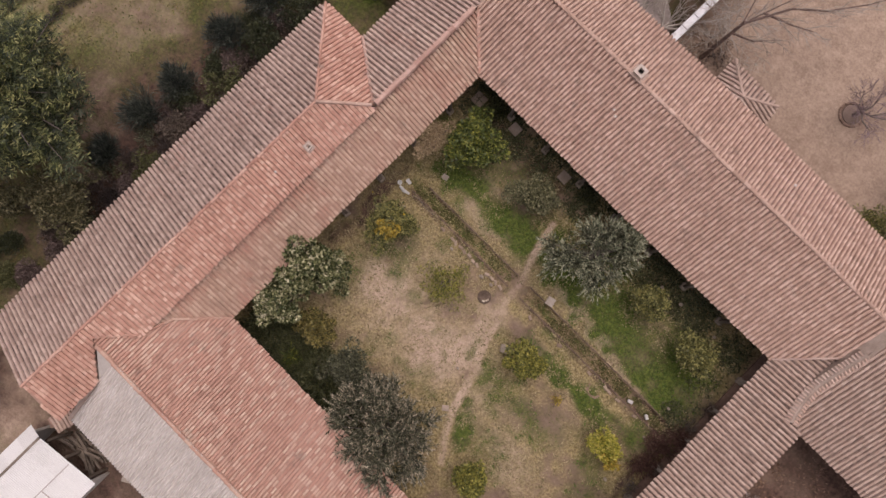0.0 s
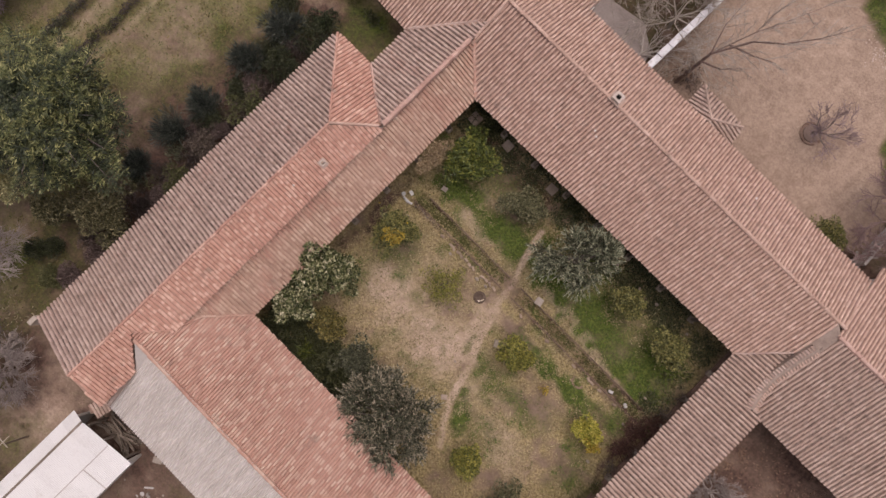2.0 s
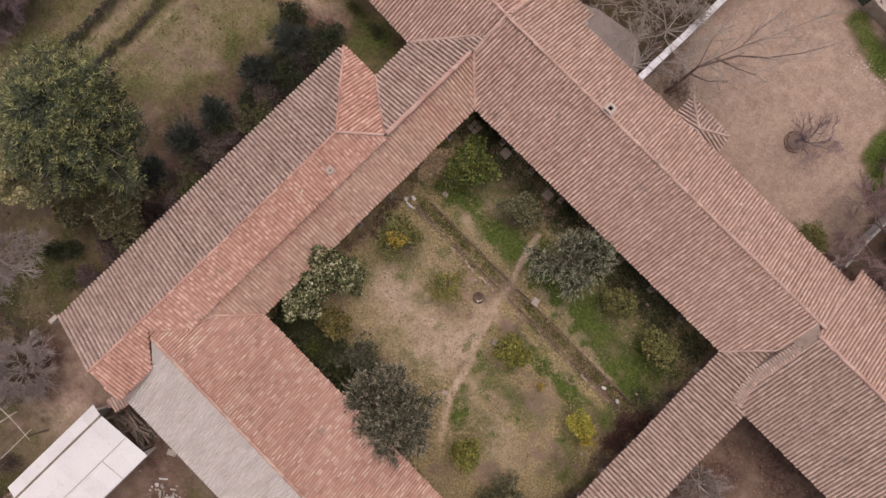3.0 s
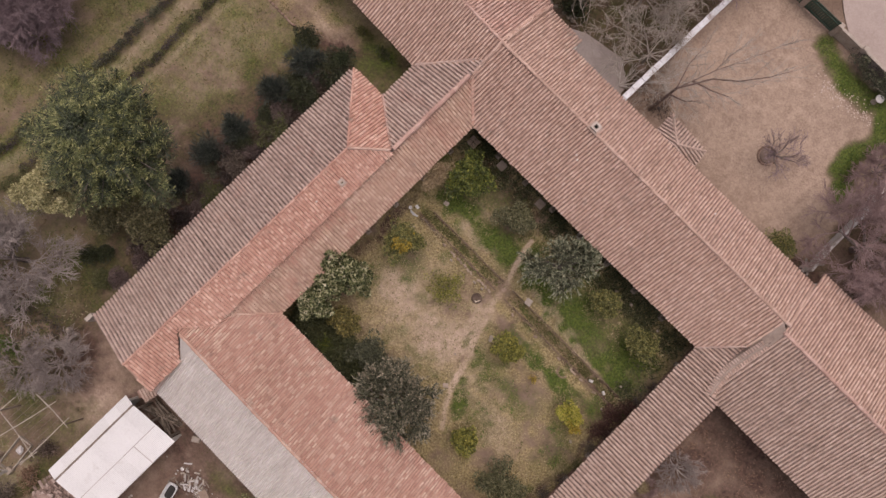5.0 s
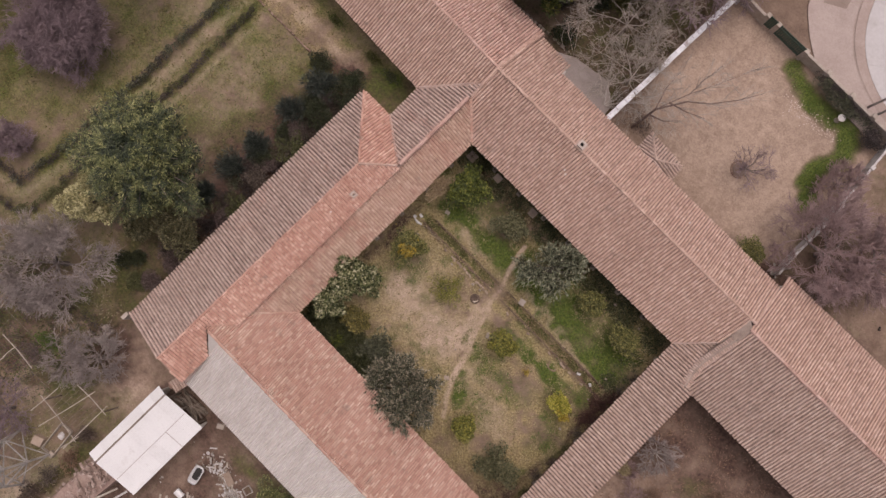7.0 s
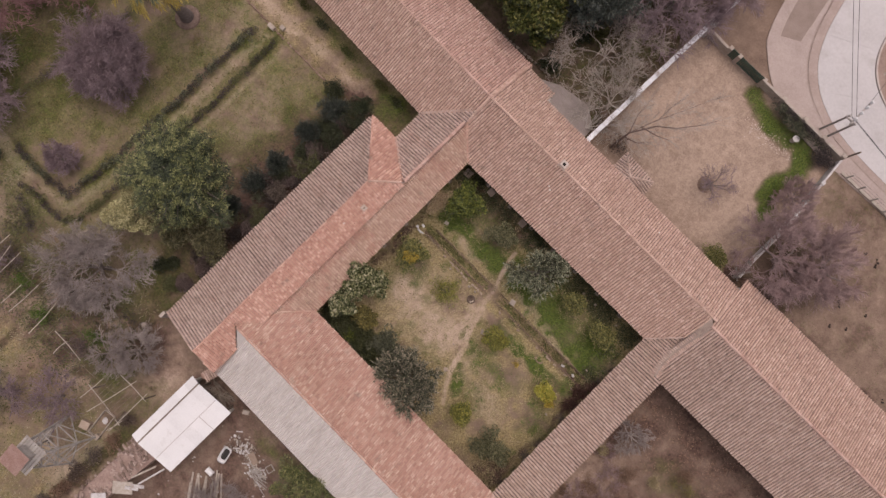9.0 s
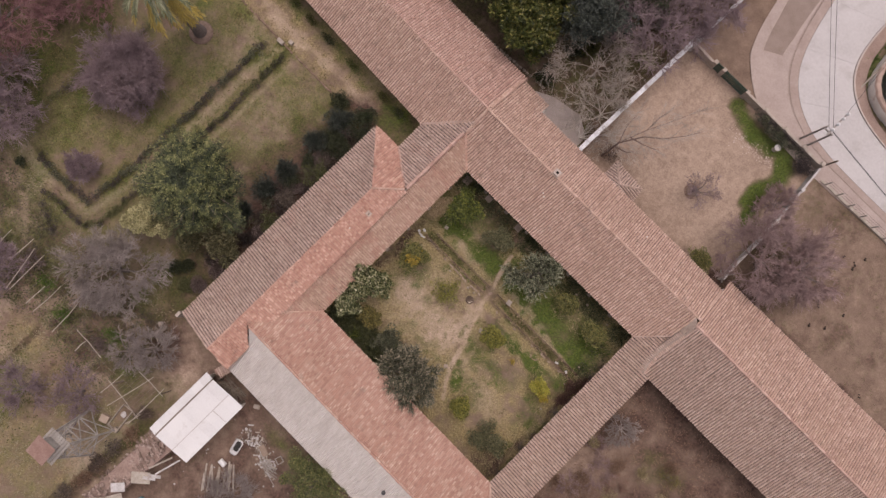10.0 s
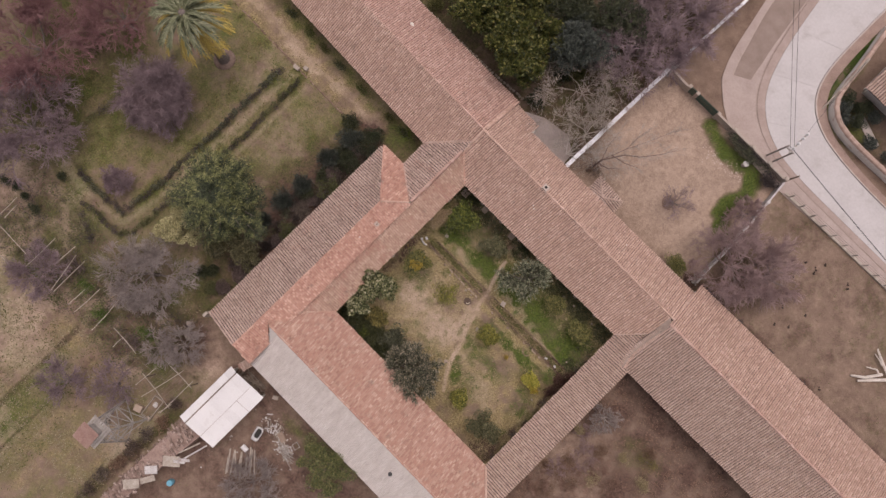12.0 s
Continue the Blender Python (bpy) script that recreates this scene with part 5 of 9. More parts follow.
def leafy_tree(name, label, category, x, y, rx, ry, h, crown_low, leaf, L, W, n, clumps=45, cr=0.32, trunk=0.09, seed=0, turn=0.0, spiky=0.5, lift=0.25, bark=None, group="", fruit=0, yellow=None, blossom=0):
    rng = np.random.default_rng(seed + 100)
    t = thing(name, label, category, (x, y, 0), group)
    mid, rz = (h + crown_low) / 2, (h - crown_low) / 2
    q = rng.normal(size=(clumps, 3))
    q /= np.linalg.norm(q, axis=1, keepdims=True)
    q[:, 2] = np.where(rng.random(clumps) < 0.65, np.abs(q[:, 2]), q[:, 2])
    lump = 1 + 0.28 * np.sin(3 * np.arctan2(q[:, 1], q[:, 0]) + seed) * np.sqrt(np.clip(1 - q[:, 2] ** 2, 0, 1)) + rng.uniform(-0.34, 0.24, clumps)
    q = q * (rng.uniform(0.45, 1.0, (clumps, 1)) ** 0.6) * lump[:, None]
    ca, sa = math.cos(radians(turn)), math.sin(radians(turn))
    px, py = q[:, 0] * (rx - cr * 0.6), q[:, 1] * (ry - cr * 0.6)
    c = np.stack([px * ca - py * sa, px * sa + py * ca, mid + q[:, 2] * max(0.1, rz - cr * 0.5)], 1)
    c[:, 2] = np.maximum(c[:, 2], 0.18)
    b = Build()
    fork = max(0.25, crown_low + 0.25 * rz)
    lean = rng.normal(size=2) * 0.06 * h
    b.tube([(0, 0, -0.08), (lean[0] * 0.3, lean[1] * 0.3, fork * 0.5), (lean[0], lean[1], fork)], [trunk * 1.35, trunk, trunk * 0.85], 7)
    limb_set(b, rng, (lean[0], lean[1], fork), c[rng.permutation(clumps)[: min(clumps, 16)]], trunk * 0.6)
    part("trunk", b.mesh("trunk", bark or M_BARK), t, "grey bark")
    pts, out = clump_points(rng, c, cr, n)
    inner = rng.random(n) < 0.16
    q2 = rng.normal(size=(n, 3))
    q2 = q2 / np.linalg.norm(q2, axis=1, keepdims=True) * rng.uniform(0.3, 0.8, (n, 1)) * np.array([rx, ry, rz * 0.7])
    pts[inner] = (q2 @ np.array([[ca, sa, 0], [-sa, ca, 0], [0, 0, 1]]) + np.array([0, 0, mid - 0.1 * rz]))[inner]
    pts[:, 2] = np.maximum(pts[:, 2], 0.05)
    d = out * spiky + rng.normal(size=out.shape) * (1 - spiky) + np.array([0, 0, lift])
    part("crown", leaves("crown", pts, d, L, W, leaf, rng), t, "dense clumps of leaves")
    if yellow:
        yc = np.array(yellow[:3]) + rng.normal(size=(14, 3)) * yellow[3] * 0.5
        yp, yo = clump_points(rng, yc, yellow[3] * 0.45, 700)
        part("yellow_spray", leaves("yellow_spray", yp, yo * 0.4 + rng.normal(size=yo.shape) * 0.6, 0.12, 0.07, L_GOLD, rng), t, "cluster of bright yellow leaves and fruit")
    if blossom:
        top = pts[(pts[:, 2] > mid + 0.15 * rz) & ~inner]
        top = top[rng.permutation(len(top))[:blossom]].repeat(7, 0) + rng.normal(size=(blossom * 7, 3)) * 0.04 + np.array([0, 0, 0.12])
        part("blossom", leaves("blossom", top, rng.normal(size=top.shape) + np.array([0, 0, 0.6]), 0.12, 0.075, L_BLOSSOM, rng), t, "cream panicles of blossom", kind="stuff")
    if fruit:
        f = Build()
        for k in range(fruit):
            p = c[rng.integers(0, clumps)] + rng.normal(size=3) * cr * 0.7
            f.blob((p[0], p[1], max(0.2, p[2] + 0.1)), (0.09, 0.09, 0.1), rng, 0.08)
        part("fruit", f.mesh("fruit", L_FRUIT), t, "small yellow fruit")
    return t


def bare_tree(name, label, x, y, r, h, seed=0, twig=None, bark=None, trunk=0.12, limbs=6, levels=4, kids=5, spread=1.0, thin=0.008, group="", fork=0.3, dome=0.6, lean=(0, 0)):
    """A leafless tree or bush: trunk, limbs and a dome of fine twigs."""
    rng = np.random.default_rng(seed + 900)
    t = thing(name, label, "tree", (x, y, 0), group)
    b, tw = Build(), Build()
    base = Vector((lean[0] * fork, lean[1] * fork, h * fork))
    b.tube([(0, 0, -0.1), (base.x * 0.5, base.y * 0.5, base.z * 0.5), base], [trunk * 1.3, trunk, trunk * 0.85], 7)

    def grow(p, d, length, rad, level):
        mid = p + d * length * 0.5 + Vector(rng.normal(size=3)) * length * 0.08
        end = p + d * length + Vector(rng.normal(size=3)) * length * 0.06
        if level < 3:
            (b if level < 2 else tw).tube([p, mid, end], [rad, rad * 0.8, max(thin * 0.6, rad * 0.5)], 5 if level < 2 else 3, False)
        else:
            tw.tube([p, end], [rad, thin * 0.5], 3, False)
        if level >= levels:
            return
        for k in range(kids + (level >= 2)):
            at = p.lerp(end, rng.uniform(0.35, 1.0)) if k else end
            nd = (d + Vector(rng.normal(size=3)) * 0.55 * spread + Vector((0, 0, 0.10))).normalized()
            grow(at, nd, length * rng.uniform(0.5, 0.78), max(thin, rad * 0.5), level + 1)

    for i in range(limbs):
        a = 2 * math.pi * (i + rng.uniform(-0.3, 0.3)) / limbs
        up = rng.uniform(0.25, 1.1) * dome / 0.6
        d = Vector((math.cos(a) + lean[0] / h, math.sin(a) + lean[1] / h, up)).normalized()
        grow(base, d, r * rng.uniform(0.5, 0.66), trunk * 0.55, 1)
    part("trunk", b.mesh("trunk", bark or M_BARK), t, "bare trunk and limbs")
    part("brushwood", tw.mesh("brushwood", twig or M_TWIG), t, "tangle of fine leafless twigs", kind="stuff")
    return t


COURT = "trees in the courtyard"


def shoot_tree(name, label, x, y, rx, ry, h, low, dark, light, clumps, shoots, seed, turn=0.0, long=0.62, group=""):
    """A tree of long feathery shoots that spring from separate clumps, with paler tips; inner leaves are coloured dark
    for shade.
    """
    rng = np.random.default_rng(seed + 40)
    t = thing(name, label, "tree", (x, y, 0), group)
    mid, rz = (h + low) / 2, (h - low) / 2
    q = rng.normal(size=(clumps, 3))
    q /= np.linalg.norm(q, axis=1, keepdims=True)
    q[:, 2] = np.where(rng.random(clumps) < 0.7, np.abs(q[:, 2]), q[:, 2])
    q *= rng.uniform(0.45, 0.85, (clumps, 1))
    turned = np.array([[math.cos(radians(turn)), math.sin(radians(turn)), 0], [-math.sin(radians(turn)), math.cos(radians(turn)), 0], [0, 0, 1]])
    c = (q * np.array([rx, ry, rz])) @ turned + np.array([0, 0, mid])
    b = Build()
    b.tube([(0, 0, -0.1), (0.08, 0.05, low * 0.6), (0.1, 0.1, low + 0.4)], [0.2, 0.15, 0.12], 7)
    limb_set(b, rng, (0.1, 0.1, low + 0.4), c[:22], 0.07)
    part("trunk", b.mesh("trunk", M_BARK), t, "grey gnarled trunk")
    i = rng.integers(0, clumps, shoots)
    out = (c[i] - np.array([0, 0, mid - 0.3 * rz])) / np.array([rx, ry, rz])
    main = out / (np.linalg.norm(out, axis=1, keepdims=True) + 1e-6) * 0.8 + rng.normal(size=(shoots, 3)) * 0.55 + np.array([0, 0, 0.25])
    main /= np.linalg.norm(main, axis=1, keepdims=True)
    size = long * rng.uniform(0.6, 1.25, shoots)
    start = c[i] + rng.normal(size=(shoots, 3)) * 0.10
    # crown leaves get the darker material, which paints the tree's inner shade
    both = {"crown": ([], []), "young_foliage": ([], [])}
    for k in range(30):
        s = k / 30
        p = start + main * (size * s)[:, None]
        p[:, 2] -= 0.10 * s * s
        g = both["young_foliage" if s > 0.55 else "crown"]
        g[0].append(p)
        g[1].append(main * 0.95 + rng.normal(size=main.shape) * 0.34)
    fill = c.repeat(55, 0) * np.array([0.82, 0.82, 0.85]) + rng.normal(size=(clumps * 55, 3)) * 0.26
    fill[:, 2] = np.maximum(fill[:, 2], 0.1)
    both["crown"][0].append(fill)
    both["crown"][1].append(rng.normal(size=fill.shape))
    for key, lm, lab in (("crown", dark, "inner foliage with shade put into its dark leaf colour"), ("young_foliage", light, "silvery leaves of the shoots")):
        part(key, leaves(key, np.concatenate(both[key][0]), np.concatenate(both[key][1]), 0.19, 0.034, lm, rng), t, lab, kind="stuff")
    return t


shoot_tree("olive_tree", "silvery olive tree with long feathery shoots", 3.35, 6.45, 2.3, 1.55, 3.6, 0.6, L_SHADEOLIVE, L_OLIVE, 30, 620, 1, 42, 0.85, COURT)
shoot_tree("olive_tree", "large dark olive tree leaning over the roof", 2.35, -6.1, 2.95, 2.5, 4.4, 0.8, L_SHADEOLIVE, L_MIDOLIVE, 84, 1500, 7, -22, 0.62, COURT)
leafy_tree("shrub", "dark olive-green bush beside the olive tree", "shrub", -0.85, -5.25, 1.3, 1.1, 2.2, 0.3, L_DUSKY, 0.13, 0.05, 6000, 34, 0.3, 0.06, 3, 20, 0.6, 0.3, group=COURT)
leafy_tree("loquat_tree", "broad loquat tree with pale blossom tips", "tree", -5.3, -3.2, 1.85, 1.4, 3.9, 1.0, L_OLEANDER, 0.20, 0.10, 8500, 46, 0.30, 0.1, 4, 60, 0.55, 0.3, group=COURT, blossom=85)
leafy_tree("loquat_tree", "smaller loquat tree with pale leaf tips", "tree", -5.35, -5.3, 1.45, 1.15, 3.4, 0.9, L_OLEANDER, 0.20, 0.10, 5500, 36, 0.28, 0.08, 5, 0, 0.55, 0.3, group=COURT, blossom=95)
leafy_tree("citrus_tree", "low yellowing citrus tree under the loquat", "tree", -3.4, -5.0, 1.25, 0.95, 1.9, 0.3, L_AUTUMN, 0.14, 0.075, 4500, 34, 0.24, 0.06, 6, 0, 0.4, 0.2, group=COURT)
leafy_tree("orange_tree", "dense round orange tree with glossy leaves", "tree", -4.25, 6.35, 1.45, 1.4, 2.5, 0.3, L_CITRUS, 0.16, 0.09, 8000, 55, 0.32, 0.09, 7, 0, 0.4, 0.2, group=COURT)
leafy_tree("lemon_tree", "lemon tree with a cluster of yellow fruit", "tree", -4.35, 0.85, 1.35, 1.15, 2.2, 0.3, L_CITRUS2, 0.14, 0.075, 6500, 48, 0.27, 0.08, 8, 40, 0.4, 0.2, group=COURT, fruit=6, yellow=(0.3, -0.4, 2.05, 0.36))
leafy_tree("citrus_bush", "small faded citrus bush on bare soil", "shrub", -0.5, 0.65, 1.5, 1.4, 1.2, 0.1, L_YELLOWGREEN, 0.11, 0.05, 2300, 40, 0.26, 0.04, 9, 0, 0.4, 0.2, group=COURT)
leafy_tree("citrus_tree", "thin citrus tree with greyish leaves", "tree", -0.5, 6.65, 1.3, 0.95, 1.9, 0.3, L_GREYCITRUS, 0.14, 0.075, 4800, 44, 0.25, 0.06, 10, 30, 0.4, 0.2, group=COURT)
leafy_tree("citrus_tree", "sparse citrus tree with pale shoots", "tree", 6.8, 6.75, 1.15, 0.95, 1.8, 0.3, L_CITRUS2, 0.14, 0.075, 4000, 40, 0.24, 0.06, 11, 0, 0.4, 0.2, group=COURT)
leafy_tree("citrus_tree", "open citrus tree near the corner of the court", "tree", 9.95, 6.55, 1.2, 1.0, 2.0, 0.3, L_CITRUS2, 0.14, 0.075, 4800, 44, 0.26, 0.07, 12, 20, 0.4, 0.2, group=COURT)
leafy_tree("citrus_tree", "round citrus tree by the sunken bed", "tree", 4.65, 0.75, 1.0, 0.95, 1.6, 0.25, L_YELLOWGREEN, 0.14, 0.075, 4600, 40, 0.24, 0.06, 13, 0, 0.4, 0.2, group=COURT)
leafy_tree("lemon_tree", "small bright yellow lemon tree", "tree", 10.1, 0.55, 0.98, 0.75, 1.3, 0.2, L_YELLOW, 0.14, 0.08, 3200, 34, 0.22, 0.05, 14, 0, 0.4, 0.2, group=COURT, yellow=(0.55, -0.25, 0.85, 0.34))
leafy_tree("citrus_tree", "yellowish-green citrus tree by the gallery", "tree", 6.7, -5.0, 1.0, 0.85, 1.8, 0.25, L_YELLOWGREEN, 0.14, 0.08, 4400, 40, 0.25, 0.06, 15, 0, 0.4, 0.2, group=COURT)
leafy_tree("shrub", "loose grey-green shrub in the corner", "shrub", 9.95, -5.15, 1.6, 1.25, 1.7, 0.2, L_GREYCITRUS, 0.15, 0.07, 6500, 40, 0.3, 0.05, 16, 30, 0.55, 0.3, group=COURT)
leafy_tree("shrub", "russet dry shrub against the gallery", "shrub", -5.6, 4.95, 0.6, 1.3, 3.3, 1.5, L_STRAW, 0.13, 0.04, 2600, 24, 0.26, 0.05, 17, 0, 0.6, 0.2, group=COURT)
WEEDS = [(-4.7, 8.4, 0.45), (1.4, 8.5, 0.45), (-4.9, -6.4, 0.7), (-3.7, -6.7, 0.6), (-2.6, -6.6, 0.7), (-1.5, -6.7, 0.6), (-0.4, -6.9, 0.6), (-4.4, -5.9, 0.7), (-3.2, -6.3, 0.7), (-1.9, -6.1, 0.8), (-0.9, -6.4, 0.7), (0.3, -6.8, 0.7), (-5.5, -6.6, 0.6), (-0.2, -5.9, 0.7), (-5.0, -7.2, 0.6), (-4.0, -7.3, 0.6), (-2.9, -7.2, 0.6), (-1.9, -7.3, 0.6), (-0.9, -7.4, 0.6), (0.2, -7.4, 0.6)]
for i, (x, y, r) in enumerate(WEEDS):
    leafy_tree("weed_clump", "low dark green weeds at the edge of the court", "plant", x, y, r * 1.15, r, 0.4, 0.03, L_WEED, 0.18, 0.055, 900, 24, 0.24, 0.012, 40 + i, 0, 0.6, 0.3, group="weeds in the courtyard")
for i in range(10):
    leafy_tree("dry_border_plant", "russet withered plant along the gallery", "plant", 12.42 + 0.12 * math.sin(i * 2.3), -6.4 + i * 1.3, 0.3, 0.5, 0.3, 0.03, (L_STRAWDARK, L_TUFT, L_DULLHEDGE)[i % 3], 0.18, 0.03, 300, 24, 0.24, 0.012, 80 + i, 0, 0.6, 0.3, group="withered border plants")
for i, (x, y) in enumerate(((11.75, 2.35), (12.05, 1.5), (12.3, 2.7), (12.35, 3.4), (11.85, 1.0))):
    leafy_tree("dry_border_plant", "reddish-brown tangle of dead stems at the channel's end", "plant", x, y, 0.55, 0.5, 0.45, 0.03, L_RUSTY, 0.26, 0.035, 520, 20, 0.24, 0.012, 180 + i, 0, 0.8, 0.4, group="withered border plants")
leafy_tree("seedling", "tiny citrus seedling with golden leaves", "plant", 7.07, 0.52, 0.3, 0.28, 0.5, 0.05, L_GOLD, 0.11, 0.06, 130, 8, 0.14, 0.012, 97, 0, 0.5, 0.3, group=COURT)
leafy_tree("agave", "small bright green spiky plant by the gallery", "plant", -3.2, -6.85, 0.42, 0.4, 0.8, 0.1, L_CITRUS, 0.34, 0.06, 120, 6, 0.16, 0.03, 95, 0, 0.9, 0.3, group="weeds in the courtyard")
leafy_tree("broadleaf_plant", "low leafy green plant in the gallery's shade", "plant", -1.55, -6.85, 0.75, 0.5, 0.7, 0.1, L_WEED, 0.30, 0.08, 420, 12, 0.24, 0.03, 96, 0, 0.8, 0.3, group="weeds in the courtyard")

GARDEN = "plants in the garden"
def spray_conifer(label, x, y, rx, ry, h, low, boughs, seed):
    """A broad conifer: tiers of boughs with flat feathery side sprays over an inner crown coloured dark for shade,
    paler at the young tips.
    """
    rng = np.random.default_rng(seed)
    t = thing("conifer_tree", label, "tree", (x, y, 0), GARDEN)
    b = Build()
    b.tube([(0, 0, -0.1), (0.05, 0, low + 1), (0.1, 0.1, h * 0.55), (0, 0.1, h - 0.8)], [0.34, 0.26, 0.17, 0.04], 8)
    mid, rz = (h + low) / 2, (h - low) / 2
    groups = {"crown": ([], []), "young_growth": ([], [])}
    for k in range(boughs):
        az = k * 2.39996 + rng.normal() * 0.25
        v = rng.uniform(-0.25, 0.97)
        ring = math.sqrt(1 - v * v) * rng.uniform(0.72, 1.0) * (1 + 0.11 * math.sin(5 * az + seed) + 0.06 * math.sin(8 * az + 2))
        end = np.array([rx * ring * math.cos(az), ry * ring * math.sin(az), mid + rz * v * 0.96])
        start = np.array([0.0, 0.0, max(low + 0.3, end[2] - 0.30 * ring * rx)])
        along_ = end - start
        size = np.linalg.norm(along_) + 1e-6
        d = along_ / size
        side = np.cross(d, np.array([0, 0, 1.0]) + rng.normal(size=3) * 0.18)
        side /= np.linalg.norm(side)
        if k % 4 == 0 and v < 0.35:
            b.tube([tuple(start), tuple(start + along_ * 0.5 + np.array([0, 0, 0.1])), tuple(end * np.array([0.93, 0.93, 1]))], [0.06, 0.045, 0.012], 5)
        reach = min(size, 2.3)
        for w in range(18):
            s = (w // 2 + rng.random()) / 9
            p0 = end - d * reach * (1 - s) - np.array([0, 0, 0.10 * s * s])
            tw = d * 0.62 + side * (1 if w % 2 else -1) * 0.80 + rng.normal(size=3) * np.array([0.14, 0.14, 0.10])
            tw /= np.linalg.norm(tw)
            ln = (0.95 * (1.08 - s) + 0.26) * rng.uniform(0.75, 1.2)
            n = max(5, int(ln / 0.06))
            f = (np.arange(n) + rng.random(n)) / n
            p = p0 + tw * (ln * f)[:, None]
            p[:, 2] -= 0.10 * f * f
            sg = np.where(np.arange(n) % 2, 1.0, -1.0)[:, None]
            lat = np.cross(tw, np.array([0, 0, 1.0]))
            dirs = tw * 0.8 + lat * sg * 0.6 + rng.normal(size=(n, 3)) * 0.15
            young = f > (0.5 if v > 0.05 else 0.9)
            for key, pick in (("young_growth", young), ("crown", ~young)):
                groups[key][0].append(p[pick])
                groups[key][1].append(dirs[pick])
    # inner fill in the darkest leaves: shade between boughs put into colour
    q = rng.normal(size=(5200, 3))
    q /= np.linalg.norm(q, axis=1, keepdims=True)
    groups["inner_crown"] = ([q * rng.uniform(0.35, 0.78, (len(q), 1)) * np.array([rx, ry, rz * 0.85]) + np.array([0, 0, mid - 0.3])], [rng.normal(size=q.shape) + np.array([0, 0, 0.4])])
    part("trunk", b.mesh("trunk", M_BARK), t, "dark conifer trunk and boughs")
    for name, lm, lab in (("inner_crown", L_DARK, "inner sprays coloured dark for shade"), ("crown", L_CEDAR, "dark feathery sprays"), ("young_growth", L_TIPS, "paler olive tips of the sprays")):
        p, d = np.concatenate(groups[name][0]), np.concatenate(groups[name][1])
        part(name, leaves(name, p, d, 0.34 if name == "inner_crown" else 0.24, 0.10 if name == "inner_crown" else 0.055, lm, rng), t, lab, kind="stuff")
    return t


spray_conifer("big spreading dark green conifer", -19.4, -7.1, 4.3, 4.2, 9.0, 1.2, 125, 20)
leafy_tree("shrub_tree", "pale flowering shrub tree beside the conifer", "tree", -20.75, -11.75, 1.7, 1.55, 4.6, 0.8, L_CREAM, 0.15, 0.11, 13000, 44, 0.36, 0.1, 21, 0, 0.5, 0.3, group=GARDEN)
leafy_tree("shrub_tree", "olive-brown shrub tree near the roof edge", "tree", -15.35, -9.2, 1.75, 1.6, 3.4, 0.6, L_OLIVEBROWN, 0.17, 0.07, 7500, 46, 0.4, 0.1, 22, 0, 0.55, 0.3, group=GARDEN)
leafy_tree("shrub_tree", "pale green undergrowth beneath the conifer", "shrub", -17.5, -11.0, 1.0, 0.8, 2.8, 0.5, L_OLIVEBROWN, 0.15, 0.07, 5000, 36, 0.36, 0.08, 23, 0, 0.55, 0.3, group=GARDEN)
